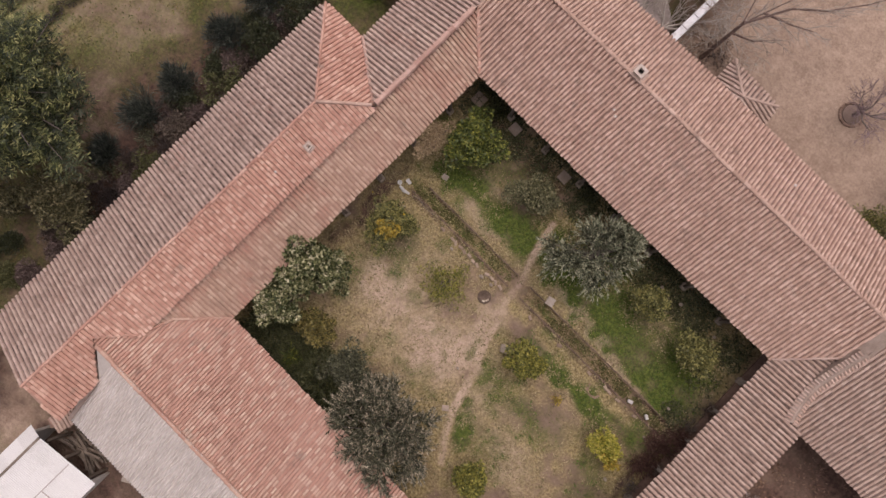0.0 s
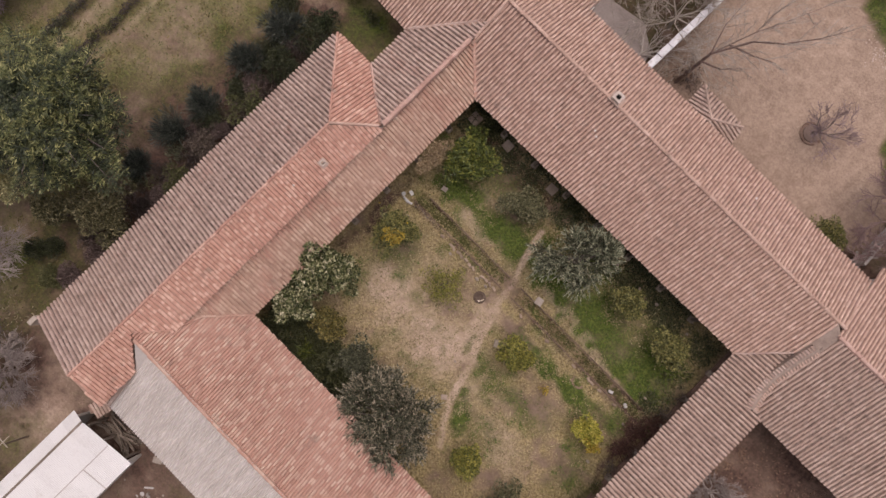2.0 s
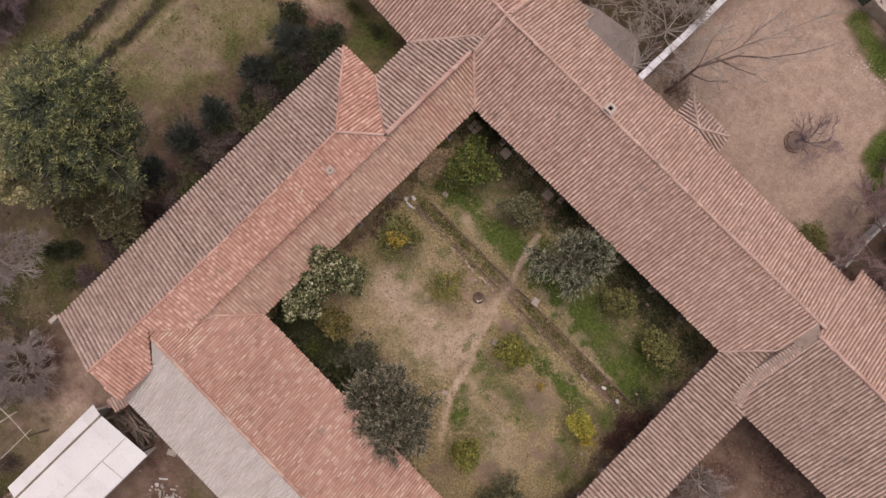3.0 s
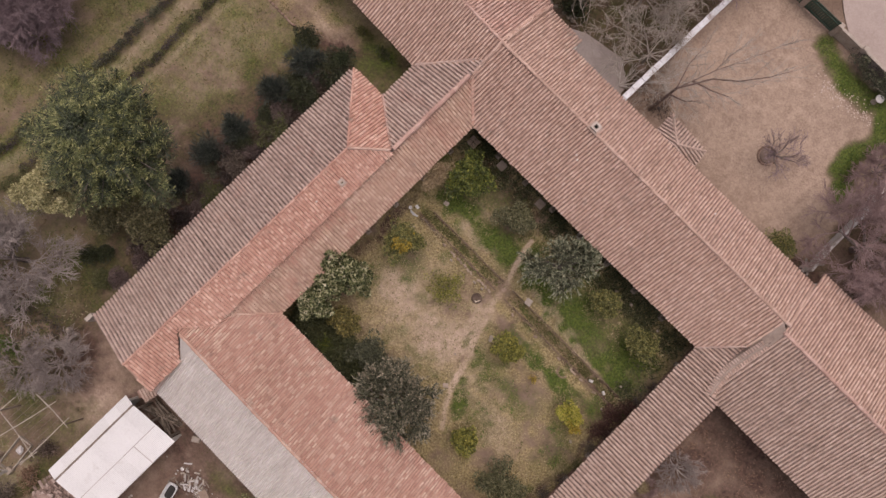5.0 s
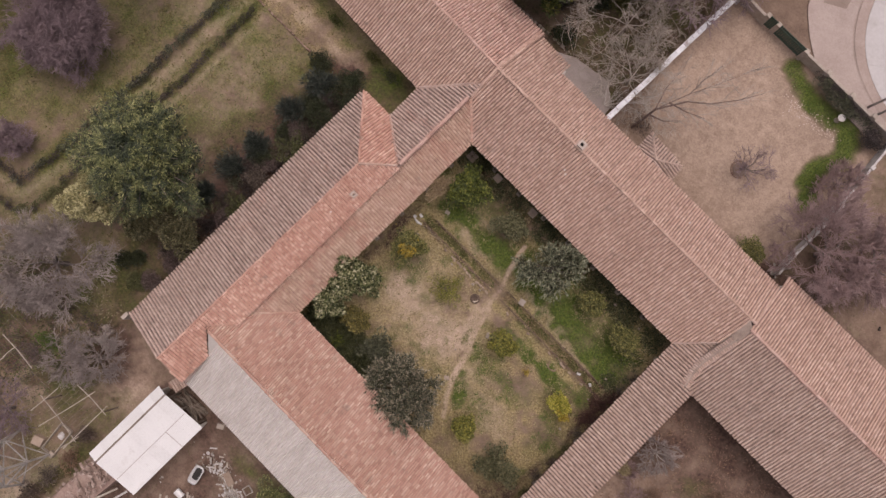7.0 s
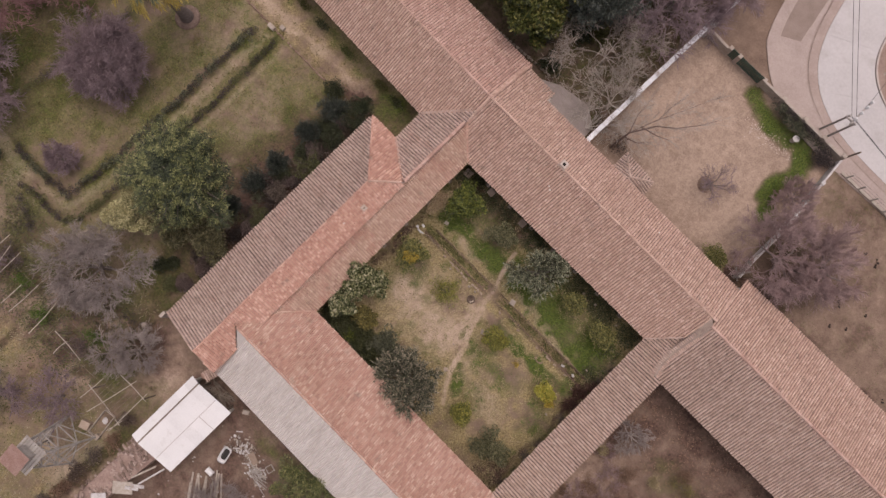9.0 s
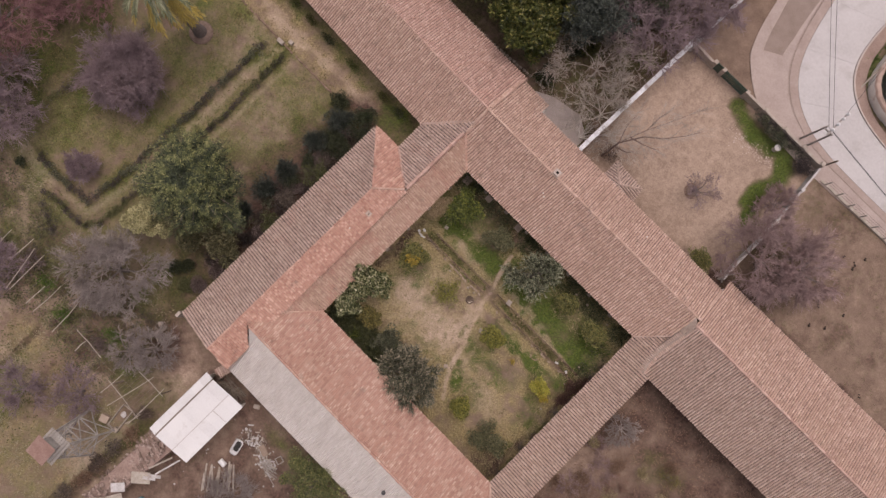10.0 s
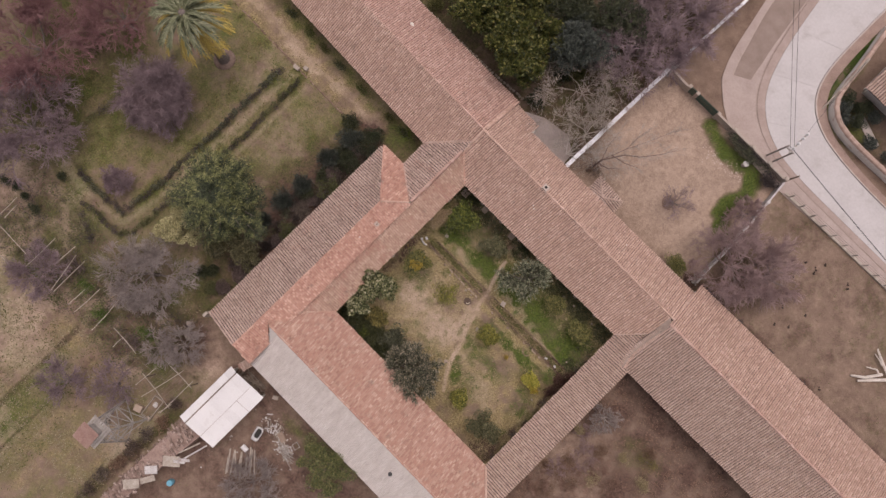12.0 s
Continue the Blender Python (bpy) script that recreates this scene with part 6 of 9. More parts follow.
for i, (x, y, r, h, lm, lab) in enumerate(((-16.7, 4.2, 1.15, 2.2, L_BLUE, "dark spiky shrub with arching blades"), (-16.9, 1.6, 0.95, 1.8, L_BLUE, "dark spiky shrub with arching blades"), (-16.75, -1.55, 0.85, 1.5, L_BLUE, "dark spiky shrub with arching blades"), (-17.05, -3.8, 0.95, 1.5, L_BLUE, "dark spiky shrub with arching blades"),
                                         (-15.1, 2.6, 1.15, 1.9, L_DARK, "bushy green shrub by the wing's wall"), (-14.5, -0.2, 1.3, 1.7, L_HEDGE, "bushy green shrub by the wing's wall"), (-14.9, -3.3, 0.9, 1.3, L_DULLHEDGE, "dull brownish shrub by the wing's wall"), (-14.8, 4.9, 1.2, 2.0, L_DARK, "bushy green shrub by the wing's wall"),
                                         (-15.3, 1.0, 0.7, 1.3, L_MAUVE, "mauve flowering shrub by the wing's wall"), (-15.0, -2.0, 0.55, 1.1, L_MAUVE, "mauve flowering shrub by the wing's wall"), (-15.4, 4.0, 0.5, 1.5, L_MAUVE, "mauve flowering shrub by the wing's wall"), (-14.4, -5.6, 1.15, 1.3, L_HEDGE, "dull green shrub under the eaves"),
                                         (-14.6, -10.9, 0.9, 1.3, L_MAUVE, "greyish shrub under the eaves"), (-17.2, -13.3, 0.5, 0.9, L_DARK, "low dark green rose bush"), (-16.65, -12.55, 0.42, 0.8, L_DARK, "low dark green rose bush"), (-14.9, -13.0, 0.6, 0.9, L_MAUVE, "greyish shrub under the eaves"), (-15.65, -13.75, 0.6, 0.6, L_HEDGE, "clump of green weeds"),
                                         (-15.9, 0.2, 0.8, 1.2, L_DARK, "dark shrub under the eaves"), (-15.7, -1.9, 0.7, 1.2, L_DARK, "dark shrub under the eaves"), (-16.0, 3.0, 0.8, 1.3, L_DARK, "dark shrub under the eaves"), (-15.3, 6.0, 0.7, 1.2, L_CEDAR, "bushy green shrub by the wing's wall"), (-17.6, 5.4, 0.8, 1.2, L_DARK, "dark shrub at the bed's end"), (-14.5, -6.6, 0.7, 1.2, L_MAUVE, "greyish shrub under the eaves"), (-16.9, -6.4, 0.6, 1.3, L_BLUE, "dark spiky shrub with arching blades"))):
    leafy_tree("garden_shrub", lab, "shrub", x + (0.4 if lm is L_BLUE else 0.1), y, r * (0.85 if lm is L_BLUE else 1.1), r * (0.85 if lm is L_BLUE else 1.1), h * 0.9, 0.1, lm, 0.5 if lm is L_BLUE else 0.15, 0.04 if lm is L_BLUE else 0.05, 1900 if lm is L_BLUE else 2400, 22, 0.32, 0.05, 60 + i, 0, 0.85 if lm is L_BLUE else 0.5, 0.5, group=GARDEN)
STRIP_RNG = np.random.default_rng(71)
for i in range(40):
    x, y = STRIP_RNG.uniform(-16.7, -14.3), -10.6 + i * 0.41
    leafy_tree("garden_shrub", "dark grey-mauve spiky undergrowth by the wing's wall", "shrub", x + 0.5, y, 0.7, 0.7, 0.8, 0.05, (L_UNDER, L_MAUVE, L_UNDER, L_DUSKY, L_UNDER, L_STRAWDARK)[i % 6], 0.24, 0.03, 800, 14, 0.28, 0.03, 640 + i, 0, 0.85, 0.5, group=GARDEN)


bare_tree("leafless_tree", "round leafless tree with dense mauve twigs", -30.5, -5.35, 3.3, 4.4, 1, M_PURPLE, None, 0.16, 26, 5, 5, 1.25, 0.017, GARDEN, 0.22, 0.85)
bare_tree("leafless_tree", "wide leafless tree with reddish twigs", -41.0, -9.6, 5.0, 6.0, 2, M_REDTWIG, None, 0.2, 8, 5, 5, 1.0, 0.019, GARDEN)
bare_tree("leafless_tree", "wide leafless tree with reddish mauve twigs", -36.6, -15.0, 4.6, 5.5, 3, M_PURPLE, None, 0.2, 8, 5, 5, 1.0, 0.019, GARDEN)
bare_tree("leafless_tree", "leafless tree with reddish twigs at the garden's edge", -45.0, -4.6, 4.6, 5.5, 13, M_REDTWIG, None, 0.2, 8, 5, 4, 1.0, 0.019, GARDEN)
bare_tree("leafless_tree", "reddish leafless tree in the garden's far corner", -38.2, -2.6, 3.6, 4.6, 14, M_REDTWIG, None, 0.16, 8, 5, 4, 1.0, 0.02, GARDEN)
bare_tree("leafless_tree", "spreading leafless fruit tree with grey twigs", -19.8, -16.4, 3.6, 4.4, 4, M_TWIG, None, 0.15, 9, 5, 5, 1.0, 0.016, GARDEN)
bare_tree("leafless_bush", "small leafless mauve bush inside the hedge", -28.2, -13.1, 1.35, 2.0, 5, M_PURPLE, None, 0.08, 16, 4, 6, 1.2, 0.016, GARDEN)
bare_tree("leafless_bush", "low leafless bush in the field", -18.4, -28.2, 2.2, 2.6, 6, M_PURPLE, None, 0.1, 9, 4, 5, 1.0, 0.019, GARDEN)
bare_tree("leafless_bush", "low leafless bush beside the water tower", -15.2, -25.4, 2.0, 2.4, 7, M_PURPLE, None, 0.1, 8, 4, 5, 1.0, 0.019, GARDEN)
bare_tree("leafless_bush", "low grey leafless bush by the wing's gable", -13.4, -18.9, 1.9, 2.4, 8, M_TWIG, None, 0.1, 9, 4, 6, 1.0, 0.016, GARDEN)
bare_tree("leafless_bush", "low grey leafless bush by the wing's gable", -14.8, -20.4, 1.6, 2.0, 9, M_TWIG, None, 0.1, 8, 4, 5, 1.0, 0.016, GARDEN)
bare_tree("leafless_tree", "leafless grey tree among the trellis poles", -27.0, -23.4, 2.6, 3.4, 10, M_PURPLE, None, 0.12, 8, 4, 6, 1.0, 0.019, GARDEN)

YARD = "trees round the yards"
WALL_RNG = np.random.default_rng(19)
for i in range(9):
    leafy_tree("wall_weeds", "low green weeds along the wing's wall", "plant", -13.5 - i * 2.6 + WALL_RNG.uniform(-0.8, 0.8), 8.15 + 0.085 * i, 0.9, 0.35, 0.22, 0.02, (L_WEED, L_TUFT, L_OLIVEGRASS)[i % 3], 0.15, 0.05, 500, 16, 0.22, 0.015, 900 + i, 0, 0.6, 0.3, group="weeds along the wing")
for i in range(13):
    leafy_tree("wall_weeds", "withered brown weeds at the foot of the wing", "plant", 15.2 + i * 2.0 + WALL_RNG.uniform(-0.7, 0.7), 17.0 + WALL_RNG.uniform(-0.1, 0.3), 0.5, 0.35, 0.5, 0.05, (L_UNDER, L_RUSSET)[i % 2], 0.15, 0.04, 500, 12, 0.2, 0.015, 930 + i, 0, 0.6, 0.3, group="weeds along the wing")
leafy_tree("avocado_tree", "large avocado tree with big glossy leaves", "tree", -11.4, 20.4, 3.5, 3.2, 6.4, 0.8, L_AVO, 0.34, 0.17, 13000, 62, 0.62, 0.25, 30, 0, 0.45, 0.25, group=YARD)
leafy_tree("avocado_tree", "avocado tree with glossy leaves behind the wing", "tree", -16.8, 20.3, 3.2, 2.7, 6.4, 0.8, L_AVO, 0.34, 0.17, 10000, 52, 0.62, 0.22, 31, 0, 0.45, 0.25, group=YARD)
leafy_tree("conifer_tree", "very dark conifer behind the yard wall", "tree", -7.6, 23.6, 2.6, 2.4, 7.0, 0.8, L_BLUE, 0.3, 0.07, 11000, 80, 0.55, 0.2, 32, 0, 0.7, 0.1, group=YARD)
leafy_tree("conifer_tree", "very dark conifer behind the yard wall", "tree", -10.2, 25.8, 2.6, 2.4, 6.0, 0.8, L_DARK, 0.28, 0.07, 9000, 70, 0.55, 0.2, 33, 0, 0.7, 0.1, group=YARD)
leafy_tree("avocado_tree", "avocado tree with darker leaves beyond the others", "tree", -13.9, 24.6, 3.0, 2.6, 6.0, 0.8, L_AVO, 0.32, 0.16, 8000, 50, 0.62, 0.22, 131, 0, 0.45, 0.25, group=YARD)
leafy_tree("conifer_tree", "very dark conifer behind the yard wall", "tree", -6.9, 27.6, 2.6, 2.4, 6.5, 0.8, L_DARK, 0.28, 0.07, 8000, 60, 0.55, 0.2, 133, 0, 0.7, 0.1, group=YARD)
UNDER_RNG = np.random.default_rng(9)
for i in range(7):
    leafy_tree("undergrowth", "reddish-brown brush along the ruined wall", "plant", -9.75 - UNDER_RNG.uniform(0, 0.8), -23.2 - i * 1.7, 0.7, 0.9, 0.6, 0.05, (L_STRAWDARK, L_RUSSET, L_DULLHEDGE)[i % 3], 0.16, 0.045, 900, 16, 0.28, 0.02, 850 + i, 0, 0.6, 0.3, group=YARD)
for i in range(12):
    leafy_tree("undergrowth", "low dark undergrowth behind the wing", "plant", UNDER_RNG.uniform(-21, -6), UNDER_RNG.uniform(18.6, 23.5), 1.0, 0.9, 0.8, 0.05, (L_DARK, L_UNDER, L_TUFT)[i % 3], 0.2, 0.07, 1300, 22, 0.3, 0.02, 800 + i, 0, 0.6, 0.3, group=YARD)
bare_tree("leafless_tree", "large pale leafless tree behind the white wall", -4.6, 21.6, 4.0, 6.0, 21, M_TANTWIG, M_TANTWIG, 0.07, 8, 5, 4, 1.1, 0.013, YARD, 0.3, 0.5)
bare_tree("leafless_tree", "pale leafless tree beside the white wall", -1.9, 19.4, 3.2, 4.6, 22, M_BEIGETWIG, M_BEIGETWIG, 0.08, 7, 4, 4, 0.9, 0.015, YARD, 0.3, 0.5)
bare_tree("leafless_tree", "mauve leafless tree behind the white wall", -4.2, 26.8, 4.4, 5.6, 23, M_PURPLE, None, 0.2, 8, 5, 4, 1.0, 0.019, YARD)
bare_tree("leafless_tree", "mauve leafless tree near the road", -3.4, 31.8, 4.0, 5.4, 24, M_PURPLE, None, 0.2, 8, 5, 5, 1.0, 0.019, YARD)
bare_tree("leafless_tree", "mauve leafless tree near the road", -7.2, 30.4, 4.0, 5.4, 29, M_PURPLE, None, 0.2, 8, 5, 4, 1.0, 0.019, YARD)
bare_tree("leafless_tree", "small leafless tree in a raised ring", 7.7, 20.65, 1.7, 2.6, 25, M_PURPLE, None, 0.08, 7, 4, 4, 1.0, 0.010, YARD, 0.25, 0.9, (0.5, 0.2))
bare_tree("leafless_tree", "wide leafless tree with pinkish twigs", 15.4, 20.1, 3.9, 4.2, 26, M_PINKTWIG, None, 0.18, 7, 5, 5, 1.0, 0.017, YARD)
bare_tree("leafless_tree", "leafless tree with pinkish twigs in the paddock", 18.0, 21.6, 3.0, 3.8, 27, M_PINKTWIG, None, 0.16, 7, 4, 6, 1.0, 0.019, YARD)
bare_tree("leafless_bush", "pale grey leafless bush in the earth yard", 16.7, 2.9, 1.5, 2.0, 34, M_TWIG, M_WHITEBARK, 0.07, 8, 4, 5, 1.0, 0.016, YARD)
leafy_tree("shrub", "olive-brown shrub against the long wing", "shrub", 11.8, 16.8, 1.2, 0.9, 1.8, 0.2, L_CITRUS2, 0.12, 0.06, 3600, 30, 0.3, 0.06, 35, 0, 0.5, 0.3, group=YARD)
leafy_tree("shrub", "dense round green shrub beside the grey roof", "tree", 2.75, -16.75, 2.75, 2.4, 3.4, 0.4, L_TIPS, 0.15, 0.07, 11000, 54, 0.42, 0.1, 36, 0, 0.5, 0.3, group=YARD)
bare_tree("leafless_bush", "heap of leafless twigs in the shed yard", -0.7, -22.8, 2.5, 1.4, 37, M_TWIG, None, 0.06, 12, 4, 6, 1.2, 0.014, YARD, 0.1, 0.3)
leafy_tree("shrub", "dark hedge plants along the yard fence", "shrub", 9.4, 28.85, 3.2, 0.4, 1.0, 0.1, L_UNDER, 0.12, 0.05, 3200, 30, 0.28, 0.04, 38, 0, 0.5, 0.3, group=YARD)
leafy_tree("shrub", "dark grey-green hedge plants along the yard fence", "shrub", 9.3, 28.55, 2.6, 0.5, 1.2, 0.1, L_DUSKY, 0.13, 0.05, 3000, 26, 0.3, 0.04, 138, 0, 0.5, 0.3, group=YARD)
bare_tree("leafless_bush", "grey-mauve leafless bush in the yard's corner", 13.0, 24.4, 1.6, 1.8, 128, M_PINKTWIG, None, 0.07, 9, 4, 6, 1.0, 0.016, YARD, 0.2, 0.7)
leafy_tree("shrub", "dark hedge plants along the yard fence", "shrub", 12.5, 28.2, 0.9, 0.7, 1.0, 0.1, L_UNDER, 0.12, 0.05, 2600, 24, 0.28, 0.04, 39, 0, 0.5, 0.3, group=YARD)

for i, (x, y, r) in enumerate(((17.9, -0.7, 1.3), (18.5, -2.8, 1.4), (19.6, -0.6, 1.1), (16.9, -3.1, 1.0), (16.7, -5.2, 1.2), (21.6, -0.9, 1.0), (16.4, 0.8, 0.8))):
    bare_tree("dry_bramble", "tangle of rust-brown dry bramble in the earth yard", x, y, r, 0.8, 450 + i, M_RUSTTWIG if i % 3 else M_PINKTWIG, M_RUSTTWIG, 0.03, 9, 4, 4, 1.2, 0.013, "brambles in the earth yard", 0.1, 0.4)
leafy_tree("shrub", "low olive weeds in the earth yard", "shrub", 22.2, 2.8, 1.3, 0.8, 0.5, 0.05, L_AUTUMN, 0.15, 0.04, 650, 26, 0.26, 0.02, 618, 0, 0.6, 0.3, group=YARD)
for i, (x, y, r) in enumerate(((18.6, 0.5, 0.9), (18.2, -3.3, 1.3), (19.6, -1.6, 0.9), (17.2, -2.0, 0.8), (21.7, 3.6, 0.7), (20.4, 1.6, 0.6), (17.6, -5.2, 1.1), (20.0, -4.6, 1.2), (23.2, 1.2, 0.7), (15.9, -3.6, 0.6), (22.4, -2.4, 0.9), (16.0, 0.6, 0.5))):
    leafy_tree("dry_weeds", "patch of russet dry weeds in the earth yard", "plant", x, y, r, r * 0.8, 0.6, 0.05, (L_RUSSET, L_RUSSET, L_DRY)[i % 3], 0.16, 0.04, 900, 24, 0.26, 0.02, 600 + i, 0, 0.6, 0.3, group="dry weeds")


# ---- garden: hedges, edging, paths ----
def along_line(pts, gap, rng, spread):
    out = []
    for (ax, ay), (bx, by) in zip(pts, pts[1:]):
        d = math.hypot(bx - ax, by - ay)
        n = max(1, int(d / gap))
        for k in range(n):
            t = (k + rng.random()) / n
            out.append((ax + (bx - ax) * t + rng.normal() * spread, ay + (by - ay) * t + rng.normal() * spread))
    return out


def hedge(label, pts, h, w, material, seed, per=90):
    rng = np.random.default_rng(seed)
    t = thing("hedge", label, "hedge", group="hedges of the garden")
    c = np.array([(x, y, h * rng.uniform(0.35, 0.75)) for x, y in along_line(pts, 0.16, rng, w * 0.22) if value_noise(x, y, 1.1, seed) + 0.25 * rng.random() > 0.55])
    p, d = clump_points(rng, c, w * 0.38, len(c) * per // 6)
    part("foliage", leaves("foliage", p, d * 0.5 + rng.normal(size=d.shape) * 0.5 + np.array([0, 0, 0.3]), 0.10, 0.05, material, rng), t, "small dull leaves")
    c2 = np.array([(x, y, h * rng.uniform(0.3, 0.6)) for x, y in along_line(pts, 0.18, rng, w * 0.25) if value_noise(x, y, 1.1, seed) < 0.52])
    p, d = clump_points(rng, c2, w * 0.36, len(c2) * 60)
    part("dry_growth", leaves("dry_growth", p, d * 0.5 + rng.normal(size=d.shape) * 0.5, 0.12, 0.035, L_UNDER, rng), t, "bare brownish stretches", kind="stuff")
    b = Build()
    for x, y in along_line(pts, 0.5, rng, w * 0.1):
        b.tube([(x, y, -0.05), (x + rng.normal() * 0.05, y + rng.normal() * 0.05, h * 0.6)], [0.018, 0.008], 4)
    part("stems", b.mesh("stems", M_BARK), t, "thin brown stems", kind="stuff")


hedge("low clipped hedge along the garden path", HEDGE_IN, 0.46, 0.56, L_DUSKY, 201, 520)
hedge("low patchy brownish hedge on the path's other side", HEDGE_OUT, 0.4, 0.5, L_HEDGE, 202, 420)
hedge("short low hedge beneath the leafless tree", [(-34.8, -15.2), (-34.2, -9.8), (-33.5, -4), (-33, 1)], 0.5, 0.7, L_HEDGE, 203, 220)
hedge("short low hedge by the crossing paths", [(-28.6, -17.6), (-26.0, -18.6)], 0.4, 0.6, L_HEDGE, 204)
for i, (x, y, r) in enumerate(((-31.8, -20.2, 0.7), (-34.4, -19.9, 0.6), (-35.5, -20.3, 0.7), (-32.3, -16.4, 0.5), (-33.2, -20.0, 0.4))):
    leafy_tree("rose_bush", "small dark green rose bush by the path", "shrub", x, y, r, r * 0.8, 0.8, 0.1, L_DARK, 0.10, 0.05, 1200, 16, 0.22, 0.03, 220 + i, group=GARDEN)

brick = Build().box((0.24, 0.13, 0.16), None, 0.015).mesh("brick", M_BRICK)
pale_brick = Build().box((0.24, 0.13, 0.16), None, 0.015).mesh("brick", M_PALEBRICK)
EDGE_RNG = np.random.default_rng(12)


def brick_edge(name, label, pts, gap, z=0.03, skip=0.08, mesh=None, tilt=8):
    t = thing(name, label, "edging")
    for (ax, ay), (bx, by) in zip(pts, pts[1:]):
        d = math.hypot(bx - ax, by - ay)
        turn = math.degrees(math.atan2(by - ay, bx - ax))
        for k in range(int(d / gap)):
            if EDGE_RNG.random() < skip:
                continue
            s = (k + 0.5) * gap / d
            x, y = ax + (bx - ax) * s + EDGE_RNG.normal() * 0.02, ay + (by - ay) * s + EDGE_RNG.normal() * 0.02
            part("brick", mesh or brick, t, m=pose(x, y, z + float(hollow(np.array([x]), np.array([y]))[0]) + EDGE_RNG.uniform(-0.02, 0.02), EDGE_RNG.normal() * tilt, EDGE_RNG.normal() * tilt, turn + EDGE_RNG.normal() * tilt))
    return t


brick_edge("garden_edging", "line of old bricks edging the lawn", [(-44, 5.95), (-32.2, 5.7), (-24.8, 5.5), (-18.6, 5.45)], 0.29)
brick_edge("bed_edging", "tumbled brick edging of the sunken bed", [(-2.6, 2.42), (1.8, 2.42)], 0.30, 0.05, 0.22, pale_brick, 20)
brick_edge("bed_edging", "tumbled brick edging of the sunken bed", [(2.6, 2.40), (11.6, 2.62)], 0.27, 0.02, 0.85, pale_brick, 14)
channel = thing("irrigation_channel", "sunken irrigation channel with low worn brick sides", "channel", kind="structure")
M_CHANNELWALL = mat("worn_channel_side", [(0.10, 0.068, 0.05), (0.17, 0.12, 0.088), (0.26, 0.19, 0.145)], scale=2.5, fine=14, bump=0.6)
for (ax, ay), (bx, by) in (((-4.9, 2.74), (1.7, 2.74)), ((2.45, 2.74), (7.2, 2.74)), ((7.2, 2.74), (11.9, 2.74)), ((-4.4, 3.47), (1.7, 3.47)), ((2.45, 3.47), (7.0, 3.49)), ((7.0, 3.49), (11.4, 3.49))):
    n = max(2, int((bx - ax) / 0.6))
    for k in range(n):
        xa, xb = ax + (bx - ax) * k / n, ax + (bx - ax) * (k + 1) / n
        part("side_block", Build().beam((xa + 0.006, ay + (by - ay) * k / n + EDGE_RNG.normal() * 0.01, -0.18), (xb - 0.006, ay + (by - ay) * (k + 1) / n + EDGE_RNG.normal() * 0.01, -0.18), 0.06, 0.33 + EDGE_RNG.uniform(-0.03, 0.03), 0.012).mesh("side_block", M_CHANNELWALL), channel)
stone = Build().blob((0, 0, 0), (0.34, 0.26, 0.2), np.random.default_rng(4), 0.2).mesh("stone", M_STONE)
M_PAVER = mat("worn_paver", [(0.25, 0.19, 0.145), (0.36, 0.285, 0.225), (0.45, 0.365, 0.295)], scale=3, fine=20)
M_STEP = mat("pale_worn_stone", [(0.27, 0.22, 0.175), (0.38, 0.32, 0.265), (0.47, 0.41, 0.35)], scale=3, fine=20)
pebble_rng = np.random.default_rng(15)
pebbles = Build()
for k in range(220):
    u = pebble_rng.random()
    px_, py_ = np.interp(u, [0, 0.5, 1], [6.6, 8.6, 10.6]) + pebble_rng.normal() * 0.35, np.interp(u, [0, 0.5, 1], [26.5, 26.6, 26.7]) + pebble_rng.normal() * 0.32
    q = pebble_rng.uniform(0.04, 0.10)
    pebbles.blob((px_, py_, q * 0.2), (q, q * 0.8, q * 0.35), pebble_rng, 0.25)
tagged(new("pebbles", pebbles.mesh("pebbles", mat("pale_crumbs", [(0.44, 0.345, 0.285), (0.53, 0.43, 0.36), (0.62, 0.52, 0.45)], scale=3))), "scattered pale stones at the edge of the grass", "stones", "", "stuff")
brick_edge("stone_edging", "row of stones along the drain behind the wing", [(-30, 17.75), (-17.8, 17.75), (-12.4, 17.8), (-6.3, 18.2)], 0.36, 0.05, 0.08, stone, 12)
ringed = thing("tree_ring", "round raised ring of bricks about the tree", "planter", (7.7, 20.65, 0))
for k in range(14):
    a = 2 * math.pi * k / 14
    part("brick", brick, ringed, m=pose(0.58 * math.cos(a), 0.58 * math.sin(a), -0.02, 0, 0, math.degrees(a) + 90))
part("soil", Build().lathe([(0.50, -0.05), (0.48, 0.04), (0.3, 0.08), (0.05, 0.10)], (0, 0, 0), 14).mesh("soil", mat("ring_soil", [(0.17, 0.12, 0.095), (0.26, 0.192, 0.155)])), ringed, "dark mounded soil")
half_ring = thing("brick_ring", "small half circle of bricks beside the bed", "edging", (8.1, 2.15, 0))
for k in range(5):
    a = math.pi * (1.05 + k / 5)
    part("brick", brick, half_ring, m=pose(0.34 * math.cos(a), 0.34 * math.sin(a), -0.085, 0, 0, math.degrees(a) + 90))


def slab_stone(name, label, x, y, sx, sy, h, turn, material, z=0.0):
    t = thing(name, label, "stone", (x, y, z))
    t.rotation_euler = (0, 0, radians(turn))
    part("block", Build().box((sx, sy, h), pose(0, 0, h / 2 - 0.06), 0.02).mesh("block", material), t)


